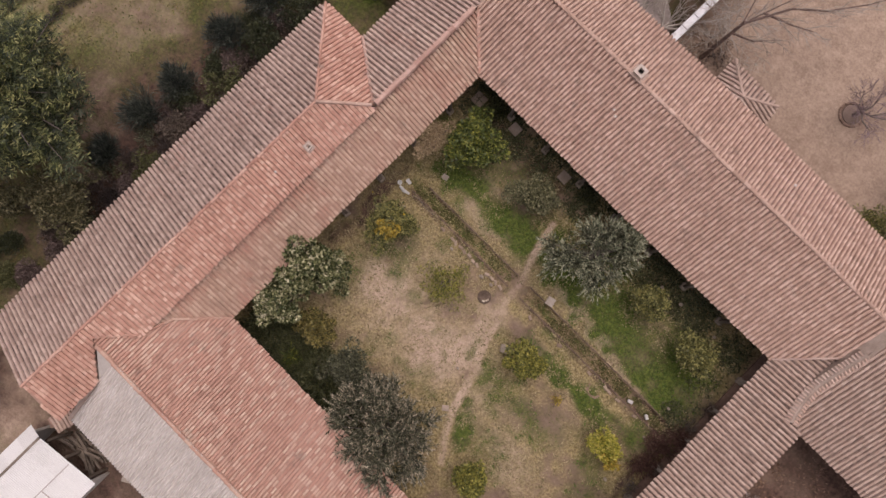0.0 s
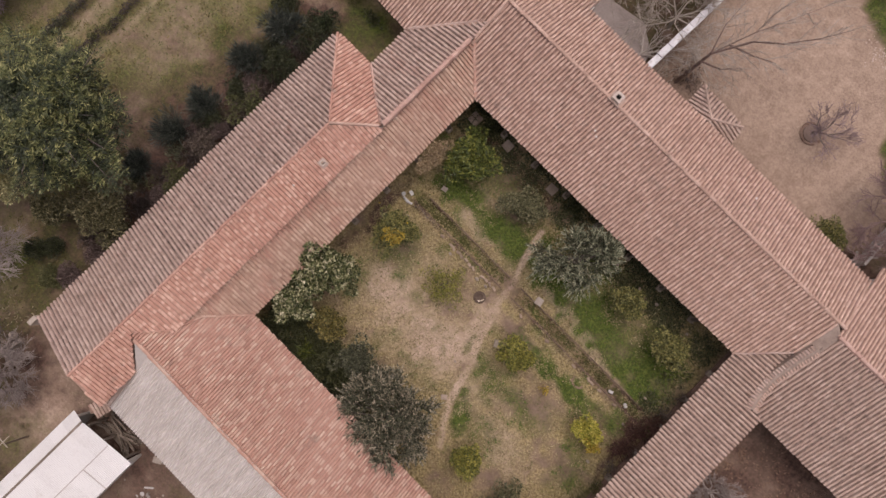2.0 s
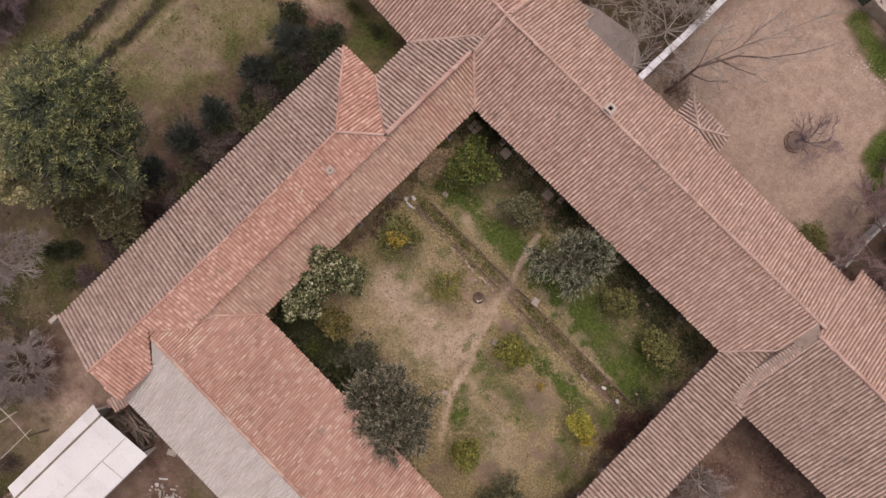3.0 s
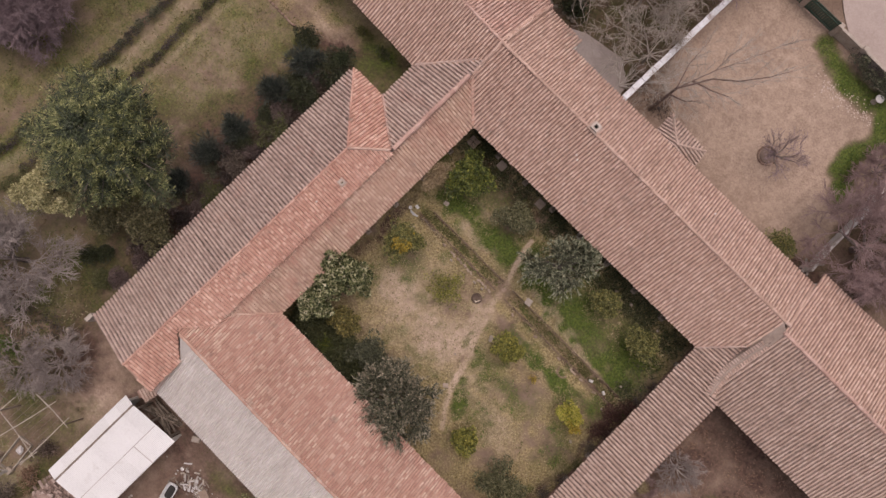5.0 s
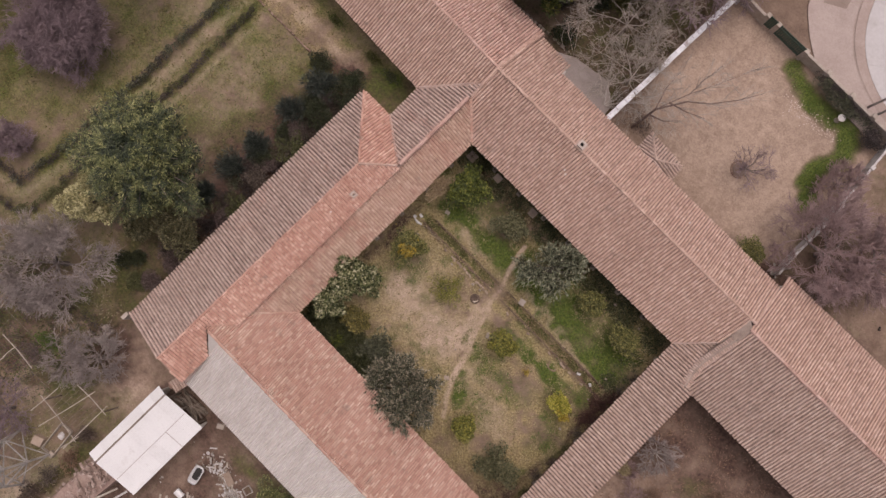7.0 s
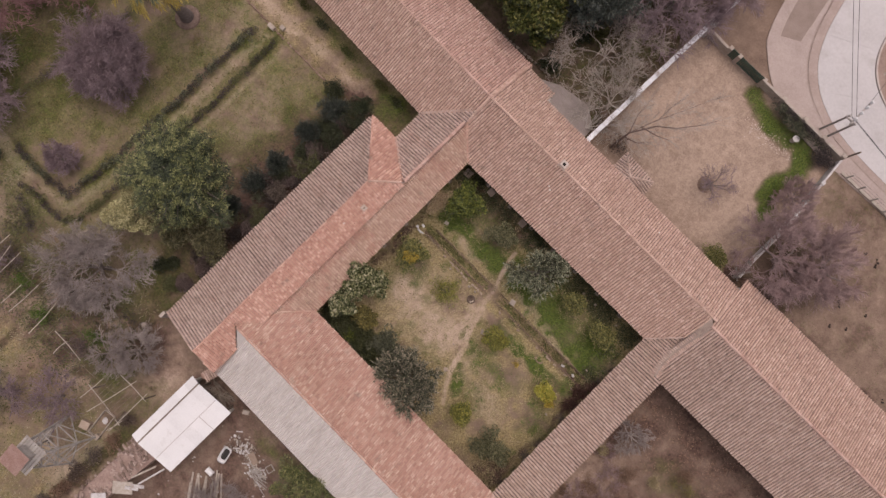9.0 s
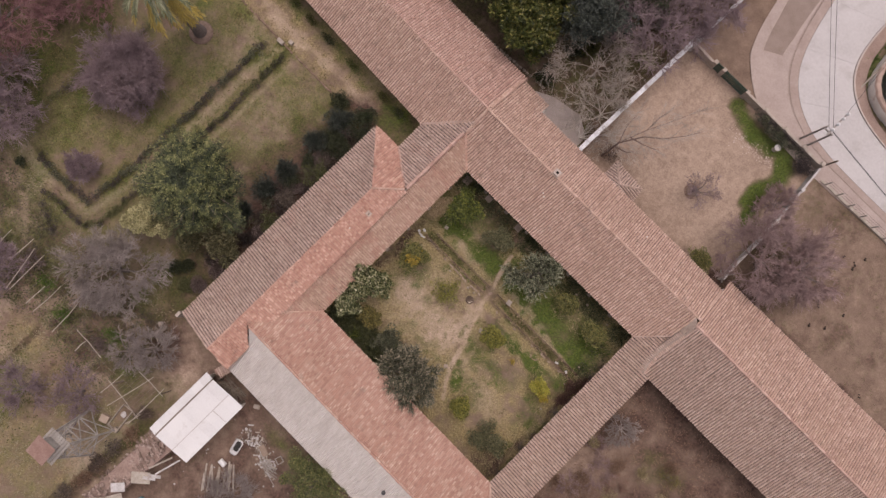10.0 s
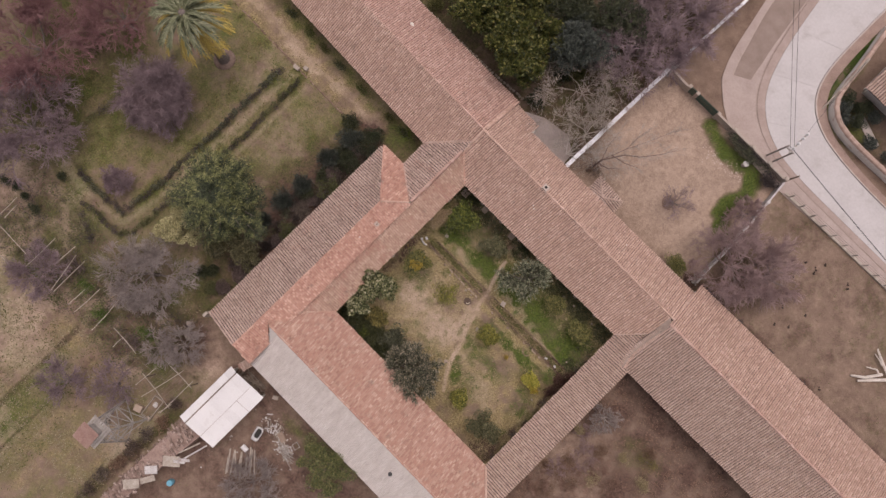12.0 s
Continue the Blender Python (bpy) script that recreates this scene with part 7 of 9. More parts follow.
for x, y in ((-3.45, 8.45), (-0.1, 8.45)):
    slab_stone("paving_slab", "square worn paving slab by the gallery", x, y, 0.54, 0.52, 0.16, EDGE_RNG.uniform(-4, 4), M_PAVER)
quad = thing("paving_slab", "four small pavers set in a square", "stone", (-5.75, 8.25, 0))
for k in range(4):
    part("paver", Build().box((0.3, 0.3, 0.12), pose((k % 2) * 0.33 - 0.16, (k // 2) * 0.33 - 0.16, 0.01), 0.015).mesh("paver", M_PAVER), quad)
slab_stone("paving_slab", "pale stone slab beside the sunken bed", 3.66, 3.66, 0.4, 0.42, 0.12, 12, M_STEP)
slab_stone("stone_block", "squared grey stone block in the grass", 3.7, 0.5, 0.45, 0.4, 0.28, 30, M_STONE)
slab_stone("stone_block", "flat grey stone beside the footpath", 3.66, -3.5, 0.34, 0.28, 0.09, 40, M_PAVER)
slab_stone("stone_block", "small pale block in the sunken bed", 9.72, 2.97, 0.26, 0.16, 0.14, 20, M_WHITE, -0.14)
slab_stone("stone_block", "small pale block in the sunken bed", 10.77, 2.99, 0.24, 0.16, 0.14, -30, M_WHITE, -0.14)
slab_stone("stone_block", "pale stone under the orange tree", -4.2, 4.35, 0.32, 0.26, 0.12, 10, M_STEP)
slab_stone("pillar", "weathered square stone pillar at the wing's corner", -13.85, -15.3, 0.5, 0.26, 2.35, 90, M_STEP)
slab_stone("garden_bench", "low stone bench under the bare trees", -14.35, -17.75, 1.15, 0.22, 0.42, 78, M_STEP)
slab_stone("garden_bench", "low stone bench under the bare trees", -14.05, -18.3, 0.22, 0.6, 0.42, 70, M_STEP)
ball = thing("stone_ball", "round weathered stone beside the bench", "stone", (-14.75, -17.4, 0))
part("ball", Build().blob((0, 0, 0.2), (0.5, 0.48, 0.46), np.random.default_rng(8), 0.08).mesh("ball", M_STEP), ball)
slab_stone("stone_block", "pale stone block on the lawn's brick edging", -24.76, 5.45, 0.6, 0.34, 0.36, 3, M_STEP)
slab_stone("stone_block", "pale stone block beside the sandy lane", -24.1, 6.0, 0.4, 0.34, 0.3, 3, M_STEP)
white = mat("white_enamel", [(0.45, 0.44, 0.42), (0.58, 0.57, 0.55), (0.66, 0.65, 0.63)], rough=0.35, fine=6)
pipe = thing("water_tap", "white pipe and basin beside the gallery", "tap", (-5.45, 2.55, 0))
part("basin", Build().lathe([(0.02, 0.0), (0.09, 0.02), (0.12, 0.12), (0.10, 0.12), (0.08, 0.05), (0.02, 0.04)], (-0.12, 0.05, -0.02), 14).mesh("basin", white), pipe, "small white basin")
part("lid", Build().slab([(0.0, 0.32), (0.26, 0.28), (0.3, 0.44), (0.04, 0.5)], 0.0, 0.08).mesh("lid", white), pipe, "loose white lid")
part("pipe", Build().tube([(0.0, -0.06, 0.04), (0.3, -0.10, 0.10), (0.6, -0.02, 0.06)], [0.06, 0.085, 0.05], 8).mesh("pipe", white), pipe, "thick white pipe")
part("hose", Build().tube([(0.75, 0, 0.05), (1.1, 0.15, 0.02), (1.6, 0.05, 0.0), (2.2, 0.1, 0.0)], [0.018] * 4, 5).mesh("hose", M_BARK), pipe, "dark hose")
M_DABS = mat("pale_broken_stone", [(0.48, 0.38, 0.28), (0.62, 0.52, 0.40), (0.74, 0.65, 0.53)], scale=4, fine=20)
burrow = thing("burrow", "small dark burrow with broken pale stones round it", "hole", (1.31, 1.50, 0))
part("soil_rim", Build().lathe([(0.05, -0.02), (0.15, 0.0), (0.20, 0.05), (0.32, 0.0), (0.34, -0.03)], (-0.05, 0.06, 0), 14).mesh("soil_rim", mat("loose_dark_soil", [(0.05, 0.034, 0.026), (0.11, 0.078, 0.058), (0.19, 0.14, 0.105)], scale=4, fine=20)), burrow, "loose dark soil")
BURROW_RNG = np.random.default_rng(44)
for a in (-80, -40, 0, 35, -60, 15):
    r0 = BURROW_RNG.uniform(0.10, 0.22)
    part("stone", Build().blob((r0 * math.cos(radians(a)), r0 * math.sin(radians(a)), 0.06), (0.085, 0.065, 0.05), BURROW_RNG, 0.3).mesh("stone", M_DABS), burrow, "pale broken stone")
LOOSE_RNG = np.random.default_rng(77)
for x, y, s in ((2.75, -1.75, 0.16), (-4.6, 1.9, 0.2), (-1.5, 2.1, 0.2), (0.46, 2.15, 0.24), (1.05, 2.2, 0.22), (8.2, 8.0, 0.25), (5.2, 8.05, 0.22), (7.0, 7.95, 0.24), (10.4, 8.0, 0.2), (11.2, 4.0, 0.2), (11.35, -0.5, 0.22), (11.3, 2.2, 0.2)):
    t = thing("loose_stone", "loose pale stone lying on the soil", "stone", (x, y, 0), "loose stones")
    part("stone", Build().blob((0, 0, s * 0.2), (s, s * 0.8, s * 0.7), LOOSE_RNG, 0.2).mesh("stone", M_STONE), t)


# ---- palm ----
def palm(x, y, h):
    rng = np.random.default_rng(301)
    t = thing("palm_tree", "tall palm with green crown and yellow dead fronds", "tree", (x, y, 0))
    prof = [(0.60, -0.1), (0.54, 0.4), (0.44, 1.2), (0.36, 3), (0.34, 6), (0.33, h - 0.6), (0.26, h)]
    part("trunk", Build().lathe(prof, (0, 0, 0), 12).mesh("trunk", M_BARK, True), t, "thick grey palm trunk")
    ring = Build()
    ring.lathe([(1.05, -0.1), (0.95, 0.06), (0.8, 0.12), (0.6, 0.16), (0.4, 0.2)], (0, 0, 0), 18)
    part("mound", ring.mesh("mound", mat("mound_soil", [(0.10, 0.065, 0.05), (0.20, 0.14, 0.11), (0.30, 0.22, 0.175)], scale=4, fine=20, bump=1.0)), t, "low ring of reddish earth")
    for dead in (False, True):
        count = 40 if dead else 46
        for k in range(count):
            rib = Build()
            a = 2 * math.pi * (k * 0.618 + rng.uniform(-0.03, 0.03))
            up = rng.uniform(-0.95, -0.3) if dead else 1.15 - 1.25 * (k / count) + rng.uniform(-0.1, 0.1)
            L = rng.uniform(3.1, 3.6) if dead else rng.uniform(2.7, 3.2)
            spine = []
            for s in np.linspace(0, 1, 9):
                r = L * (s * math.cos(up) * (1 - 0.10 * s)) + 0.15
                z = h - 0.2 + L * (s * math.sin(up) - 0.5 * s * s)
                spine.append(Vector((math.cos(a) * r, math.sin(a) * r, z)))
            for s in np.linspace(0.10, 1, 40):
                i = min(7, int(s * 8))
                p = spine[i].lerp(spine[i + 1], s * 8 - i)
                tan = (spine[i + 1] - spine[i]).normalized()
                side = tan.cross(Vector((0, 0, 1))).normalized()
                for sg in (-1, 1):
                    d = (side * sg * 0.42 + tan * 0.95 + Vector((0, 0, 0.10)) + Vector(rng.normal(size=3)) * 0.06).normalized()
                    w = d.cross(Vector((0, 0, 1))).normalized() * 0.035
                    q = rng.uniform(0.45, 0.6)
                    rib.add([p, p + d * q * 0.4 + w, p + d * q, p + d * q * 0.4 - w], [(0, 1, 2, 3)])
            rib.tube(spine, [0.04 * (1 - 0.8 * i / 8) for i in range(9)], 4)
            part("dead_frond" if dead else "frond", rib.mesh("frond", L_PALMOLD if dead else L_PALM), t, "drooping yellow dead frond" if dead else "grey-green feather frond")


palm(-30.02, 1.31, 10.9)

# ---- water tower ----
M_RUST = mat("rusty_sheet", [(0.18, 0.105, 0.082), (0.28, 0.172, 0.138), (0.40, 0.29, 0.245)], scale=2, fine=12, rough=0.7, by="object", mix=0.7)
tower = thing("water_tower", "old timber tower with a rusty roofed cabin on top", "tower", (-12.35, -27.0, 0))
tower.rotation_euler = (0, 0, radians(4))
B2, T2, HT = 1.3, 0.62, 6.2


def corner(sx, sy, z):
    k = B2 + (T2 - B2) * z / HT
    return (sx * k, sy * k, z)


for sx, sy in ((-1, -1), (1, -1), (1, 1), (-1, 1)):
    leg = part("leg", Build().beam(corner(sx, sy, -0.1), corner(sx, sy, HT), 0.12, 0.12, 0.02).mesh("leg", M_GREYWOOD), tower, "silvered timber leg")
    part("footing", Build().box((0.4, 0.4, 0.5), pose(sx * B2, sy * B2, 0.1), 0.04).mesh("footing", M_STONE), tower, "concrete footing")
for (ax, ay), (bx, by) in (((-1, -1), (1, -1)), ((1, -1), (1, 1)), ((1, 1), (-1, 1)), ((-1, 1), (-1, -1))):
    for z0, z1 in ((0.4, 2.4), (2.4, 4.4), (4.4, 6.1)):
        part("brace", Build().beam(corner(ax, ay, z0), corner(bx, by, z1), 0.065, 0.05).mesh("brace", M_GREYWOOD), tower, "diagonal timber brace")
        part("brace", Build().beam(corner(bx, by, z0), corner(ax, ay, z1), 0.065, 0.05).mesh("brace", M_GREYWOOD), tower, "diagonal timber brace")
        part("girt", Build().beam(corner(ax, ay, z1), corner(bx, by, z1), 0.075, 0.07).mesh("girt", M_GREYWOOD), tower, "horizontal timber girt")
for k in range(8):
    part("deck_board", Build().box((0.2, 2.0, 0.05), pose(-0.8 + k * 0.23, 0, HT + 0.05), 0.01).mesh("deck_board", M_GREYWOOD), tower)
cabin = part("cabin", Build().box((1.0, 1.1, 1.0), pose(-0.05, -0.1, HT + 0.58), 0.02).mesh("cabin", M_GREYWOOD), tower, "weathered board cabin")
rsheet = corrugated(0.8, 1.5, 0.09, 0.012, M_RUST, "roof_sheet", per=4)
for k in range(2):
    part("roof_sheet", rsheet, cabin, "rusty corrugated sheet", m=pose(-0.85 + k * 0.78, -0.85, HT + 1.22 + 0.01 * k, 6, 0, 0))


# ---- trellis of poles ----
def trellis(label, poles, beams, canes, seed, r=0.034):
    """Bleached poles laid over long beams on dark posts; each pole and beam is ((x, y), (x, y))."""
    rng = np.random.default_rng(seed)
    t = thing("trellis", label, "trellis", group="vine trellises")
    for (ax, ay), (bx, by) in beams:
        part("beam", Build().tube([(ax, ay, 2.12), ((ax + bx) / 2, (ay + by) / 2 + 0.04, 2.08), (bx, by, 2.12)], [r, r, r * 0.8], 6).mesh("beam", M_PALEWOOD), t, "long peeled pole")
        n = max(2, round(math.hypot(bx - ax, by - ay) / 3))
        for k in range(n):
            s = (k + 0.12) / (n - 0.76)
            part("post", Build().tube([(ax + (bx - ax) * s, ay + (by - ay) * s, -0.1), (ax + (bx - ax) * s, ay + (by - ay) * s, 2.1)], [0.06, 0.05], 6).mesh("post", M_WOOD), t, "dark post")
    for (ax, ay), (bx, by) in poles:
        part("cross_pole", Build().tube([(ax, ay, 2.22), ((ax + bx) / 2 + rng.normal() * 0.04, (ay + by) / 2, 2.2), (bx, by, 2.22)], [r, r * 0.95, r * 0.75], 6).mesh("cross_pole", M_PALEWOOD), t, "bleached cross pole")
    for (ax, ay), (bx, by) in canes:
        part("cane", Build().tube([(ax, ay, 2.16), (bx, by, 2.16)], [0.012, 0.010], 4).mesh("cane", M_WOOD), t, "thin dull cane")


trellis("trellis of bleached poles beside the shed", [((-13.65, -23.67), (-13.48, -21.46)), ((-12.58, -24.0), (-11.65, -19.93)), ((-10.44, -23.8), (-10.44, -20.0)), ((-10.6, -23.9), (-10.3, -22.6))],
        [((-13.95, -22.62), (-10.2, -23.02)), ((-12.8, -20.5), (-10.1, -20.5))], [((-13.2 + 0.33 * k, -23.0), (-13.1 + 0.33 * k, -20.3)) for k in range(9)] + [((-14.6, -22.0), (-12.2, -21.7))], 311)
trellis("long trellis of bleached poles at the field's edge",
        [((-32.73, -22.1), (-32.79, -20.05)), ((-32.2, -22.0), (-32.3, -20.6)), ((-27.77, -23.6), (-27.8, -20.06)), ((-24.71, -23.4), (-25.43, -19.77)), ((-24.46, -23.3), (-24.52, -19.6)), ((-26.15, -21.6), (-26.04, -19.3)), ((-22.76, -23.15), (-22.7, -21.2)), ((-21.91, -23.2), (-21.82, -20.3)), ((-19.7, -23.2), (-20.03, -19.5)), ((-17.38, -22.9), (-17.32, -21.6))],
        [((-34.2, -22.87), (-28.6, -22.84)), ((-31.6, -24.6), (-28.42, -24.53)), ((-18.52, -21.74), (-15.62, -21.87))],
        [((-18.83, -23.15), (-18.95, -20.3)), ((-27.1, -22.2), (-27.1, -20.25)), ((-23.4, -22.5), (-23.3, -20.9)), ((-22.7, -22.4), (-22.55, -20.9)), ((-21.95, -21.7), (-21.8, -20.1)), ((-17.4, -22.9), (-17.25, -21.8)), ((-28.6, -22.84), (-14.44, -21.95)), ((-26.2, -20.6), (-15.6, -20.4)), ((-16.0, -22.7), (-15.9, -20.9)), ((-15.2, -22.7), (-15.1, -20.9)), ((-18.7, -22.3), (-18.6, -20.6)), ((-20.1, -22.3), (-20.0, -20.5))], 312)
for i, (x, y) in enumerate(((-20.8, -22.4), (-17.0, -21.9), (-23.5, -21.6), (-28.6, -22.4), (-16.6, -20.6), (-25.6, -21.0))):
    leafy_tree("vine", "tangle of dry vine shoots under the trellis", "plant", x, y, 1.1, 0.8, 0.9, 0.1, L_MAUVE if i % 2 else L_GRASS, 0.12, 0.04, 1100, 18, 0.28, 0.03, 330 + i, group="vines")
bed_frame = thing("cold_frame", "rectangular timber cold frame with pale soil bags", "planter", (-11.6, -24.75, 0))
bed_frame.rotation_euler = (0, 0, radians(8))
for sx, sy, lx, ly in ((-0.45, 0, 0.06, 2.0), (0.45, 0, 0.06, 2.0), (0, -1.0, 0.84, 0.06), (0, 1.0, 0.84, 0.06)):
    part("board", Build().box((lx, ly, 0.3), pose(sx, sy, 0.1), 0.01).mesh("board", M_PALEWOOD), bed_frame)
part("bag", Build().blob((0.05, 0.35, 0.12), (0.5, 0.55, 0.25), LOOSE_RNG, 0.15).mesh("bag", M_WHITE), bed_frame, "pale sack of soil")
crate = thing("crate", "brown wooden crate beside the tower", "crate", (-12.4, -25.6, 0))
part("box", Build().box((0.7, 0.6, 0.5), pose(0, 0, 0.2, 0, 0, 20), 0.02).mesh("box", M_PALEBRICK), crate)

# ---- shed yard clutter ----
tub = thing("bathtub", "old white bathtub lying in the yard", "bathtub", (-3.45, -19.65, 0))
tub.rotation_euler = (0, 0, radians(-75))
tb = Build()
for r0, z in ((1.0, 0.0),):
    outer = [(0.62 * math.copysign(abs(math.cos(a)) ** 0.5, math.cos(a)), 0.34 * math.copysign(abs(math.sin(a)) ** 0.5, math.sin(a))) for a in np.linspace(0, 2 * math.pi, 20, endpoint=False)]
    rings = [(0.8, 0.0), (1.0, 0.42), (1.05, 0.45), (0.86, 0.45), (0.80, 0.40), (0.62, 0.10), (0.02, 0.08)]
    vs = [(x * s, y * s, zz) for s, zz in rings for x, y in outer]
    fs = [(i * 20 + k, i * 20 + (k + 1) % 20, (i + 1) * 20 + (k + 1) % 20, (i + 1) * 20 + k) for i in range(len(rings) - 1) for k in range(20)]
    tb.add(vs, fs)
part("tub", tb.mesh("tub", white, True), tub)
part("water", Build().slab([(x * 0.7, y * 0.7) for x, y in outer], 0.14, 0.18).mesh("water", mat("dirty_water", [(0.02, 0.02, 0.018), (0.04, 0.035, 0.03)], rough=0.15, bump=0)), tub, "dark standing water")
scraps = (M_STONE, M_WHITE, M_GREYWOOD, M_WHITE, M_WOOD, M_PALEWOOD)
for k in range(170):
    s = LOOSE_RNG.random()
    x, y = -3.9 + 3.9 * s + LOOSE_RNG.normal() * 0.3, -18.55 - 0.5 * s * s + 0.2 * math.sin(5 * s) + LOOSE_RNG.normal() * 0.33
    q = LOOSE_RNG.uniform(0.08, 0.24)
    t = thing("rubble_piece", "piece of rubble in the shed yard", "rubble", (x, y, 0), "rubble in the shed yard")
    if k % 5 > 1:
        part("piece", Build().blob((0, 0, q * 0.22), (q, q * LOOSE_RNG.uniform(0.5, 1), q * 0.6), LOOSE_RNG, 0.3).mesh("piece", scraps[k % 6]), t)
    else:
        part("piece", Build().box((q * 2.4, 0.09, 0.05), pose(0, 0, 0.06, 0, LOOSE_RNG.uniform(-6, 6), LOOSE_RNG.uniform(0, 180)), 0.01).mesh("piece", scraps[2 + k % 4]), t)
for k in range(26):
    x, y = LOOSE_RNG.uniform(-5.2, 3.5), LOOSE_RNG.uniform(-25.5, -18.2)
    q = LOOSE_RNG.uniform(0.08, 0.2)
    t = thing("rubble_piece", "small scrap lying in the shed yard", "rubble", (x, y, 0), "rubble in the shed yard")
    part("piece", Build().blob((0, 0, q * 0.2), (q, q * 0.8, q * 0.5), LOOSE_RNG, 0.3).mesh("piece", scraps[k % 4]), t)
for k in range(11):
    t = thing("plank", "bleached plank lying on the ground", "plank", (-3.6 + k * 0.17 + LOOSE_RNG.normal() * 0.04, -23.3 + 0.16 * k + LOOSE_RNG.normal() * 0.2, 0), "planks in the shed yard")
    part("board", Build().box((LOOSE_RNG.uniform(1.4, 2.3), 0.13, 0.05), pose(0, 0, 0.03 + 0.02 * (k % 2), 0, 0, 128 + LOOSE_RNG.normal() * 4), 0.008).mesh("board", M_PALEWOOD), t)
drum = thing("drum", "small grey drum lying on its side", "drum", (-3.35, -21.35, 0.22))
part("barrel", Build().tube([(-0.3, 0, 0), (-0.28, 0, 0), (0, 0, 0), (0.28, 0, 0), (0.3, 0, 0)], [0.2, 0.23, 0.22, 0.23, 0.2], 14).mesh("barrel", M_ZINC_PIECE), drum)
blue = thing("barrel", "light blue plastic barrel beside the ruined wall", "barrel", (-5.75, -27.9, 0))
part("barrel", Build().lathe([(0.24, 0), (0.28, 0.12), (0.28, 0.6), (0.24, 0.72), (0.05, 0.73)], (0, 0, 0), 14).mesh("barrel", mat("blue_plastic", [(0.10, 0.30, 0.38), (0.16, 0.40, 0.50)], rough=0.5)), blue)
for k, (x, y, sx, sy, turn, m_) in enumerate(((-6.9, -26.2, 1.5, 0.9, 42, M_PALEWOOD), (-6.2, -25.3, 1.0, 0.25, 40, M_WHITE), (-6.4, -25.7, 1.0, 0.25, 38, M_WHITE), (-7.6, -27.9, 1.1, 0.7, 48, M_WHITE), (-7.2, -28.6, 1.3, 0.5, 60, M_PALEWOOD), (-6.0, -24.1, 2.2, 0.12, 75, M_WHITE), (-6.6, -24.2, 2.0, 0.12, 70, M_PALEWOOD), (-7.9, -29.8, 1.4, 0.8, 50, M_PALEWOOD))):
    t = thing("sheet_of_board", "weathered board laid on the ruined wall", "board", (x, y, 1.52 + 0.2 * math.sin(y) if x < -6.5 else 1.5), "boards on the ruined wall")
    part("board", Build().box((sx, sy, 0.05), pose(0, 0, 0.06, 3, -2, turn), 0.01).mesh("board", m_), t)
slab_stone("stone_block", "broken pale slab in the shed yard", -1.76, -18.42, 0.9, 0.5, 0.2, -20, M_PALEBRICK)
slab_stone("stone_block", "pale lime lump beside the grey roof", -4.62, -16.45, 0.5, 0.34, 0.22, 30, M_STEP)
square = thing("metal_frame", "small square grey frame lying on the soil", "frame", (-0.33, -18.07, 0))
square.rotation_euler = (0, 0, radians(-15))
for dx, dy, lx, ly in ((0.25, 0, 0.06, 0.56), (-0.25, 0, 0.06, 0.56), (0, 0.25, 0.44, 0.06), (0, -0.25, 0.44, 0.06)):
    part("bar", Build().box((lx, ly, 0.08), pose(dx, dy, 0.05), 0.01).mesh("bar", M_GREYWOOD), square)
for k in range(7):
    t = thing("stick", "long grey stick on the rubble", "stick", (-0.9 + 0.13 * k, -18.75 - 0.12 * k, 0), "sticks on the rubble")
    part("pole", Build().tube([(-0.9, LOOSE_RNG.uniform(-0.2, 0.2), 0.1), (0, 0, 0.2), (LOOSE_RNG.uniform(0.5, 1.0), LOOSE_RNG.uniform(-0.3, 0.3), 0.12)], [0.03, 0.035, 0.025], 5).mesh("pole", M_GREYWOOD), t)
ladder = thing("timber_pile", "heap of dark old timbers beside the gable", "timber", (-7.1, -16.75, 0))
for k in range(22):
    a, w = LOOSE_RNG.uniform(-0.5, 0.5), LOOSE_RNG.uniform(0.4, 0.9)
    cx_, cy_ = LOOSE_RNG.uniform(-0.8, 0.9), LOOSE_RNG.uniform(-0.5, 0.35)
    part("timber", Build().beam((cx_ - w * math.cos(a), cy_ - w * math.sin(a), 0.05 + 0.03 * k), (cx_ + w * math.cos(a), cy_ + w * math.sin(a), 0.08 + 0.03 * k + LOOSE_RNG.uniform(-0.05, 0.1)), 0.12, 0.08, 0.01).mesh("timber", M_WOOD), ladder)

# ---- yards on the road side ----
GREEN_GATE = mat("dark_green_paint", [(0.03, 0.055, 0.04), (0.05, 0.085, 0.062), (0.075, 0.11, 0.085)], rough=0.6, fine=10)
front = thing("front_wall", "low whitewashed wall with square piers along the road", "wall")
for xa, xb in ((-0.4, 1.5), (5.3, 13.3)):
    part("wall_section", Build().beam((xa, 29.2, 0.45), (xb, 29.1, 0.45), 0.18, 1.1).mesh("wall_section", M_STEP), front)
    part("coping", Build().beam((xa, 29.2, 1.04), (xb, 29.1, 1.04), 0.20, 0.08, 0.015).mesh("coping", M_STEP), front, "pale flat coping")
for x in (1.64, 2.56, 5.15, 7.2, 9.4, 11.4, 13.4):
    part("pier", Build().box((0.34, 0.34, 1.4), pose(x, 29.17, 0.6), 0.03).mesh("pier", M_STEP), front, "square whitewashed pier")
gate = thing("gate", "closed dark green plank gate", "gate", (3.85, 29.15, 0))
for k in range(14):
    part("board", Build().box((0.15, 0.05, 1.35), pose(-1.05 + k * 0.165, 0, 0.75), 0.01).mesh("board", GREEN_GATE), gate)
for z in (0.35, 1.2):
    part("rail", Build().box((2.3, 0.06, 0.1), pose(0.02, -0.06, z), 0.01).mesh("rail", GREEN_GATE), gate)
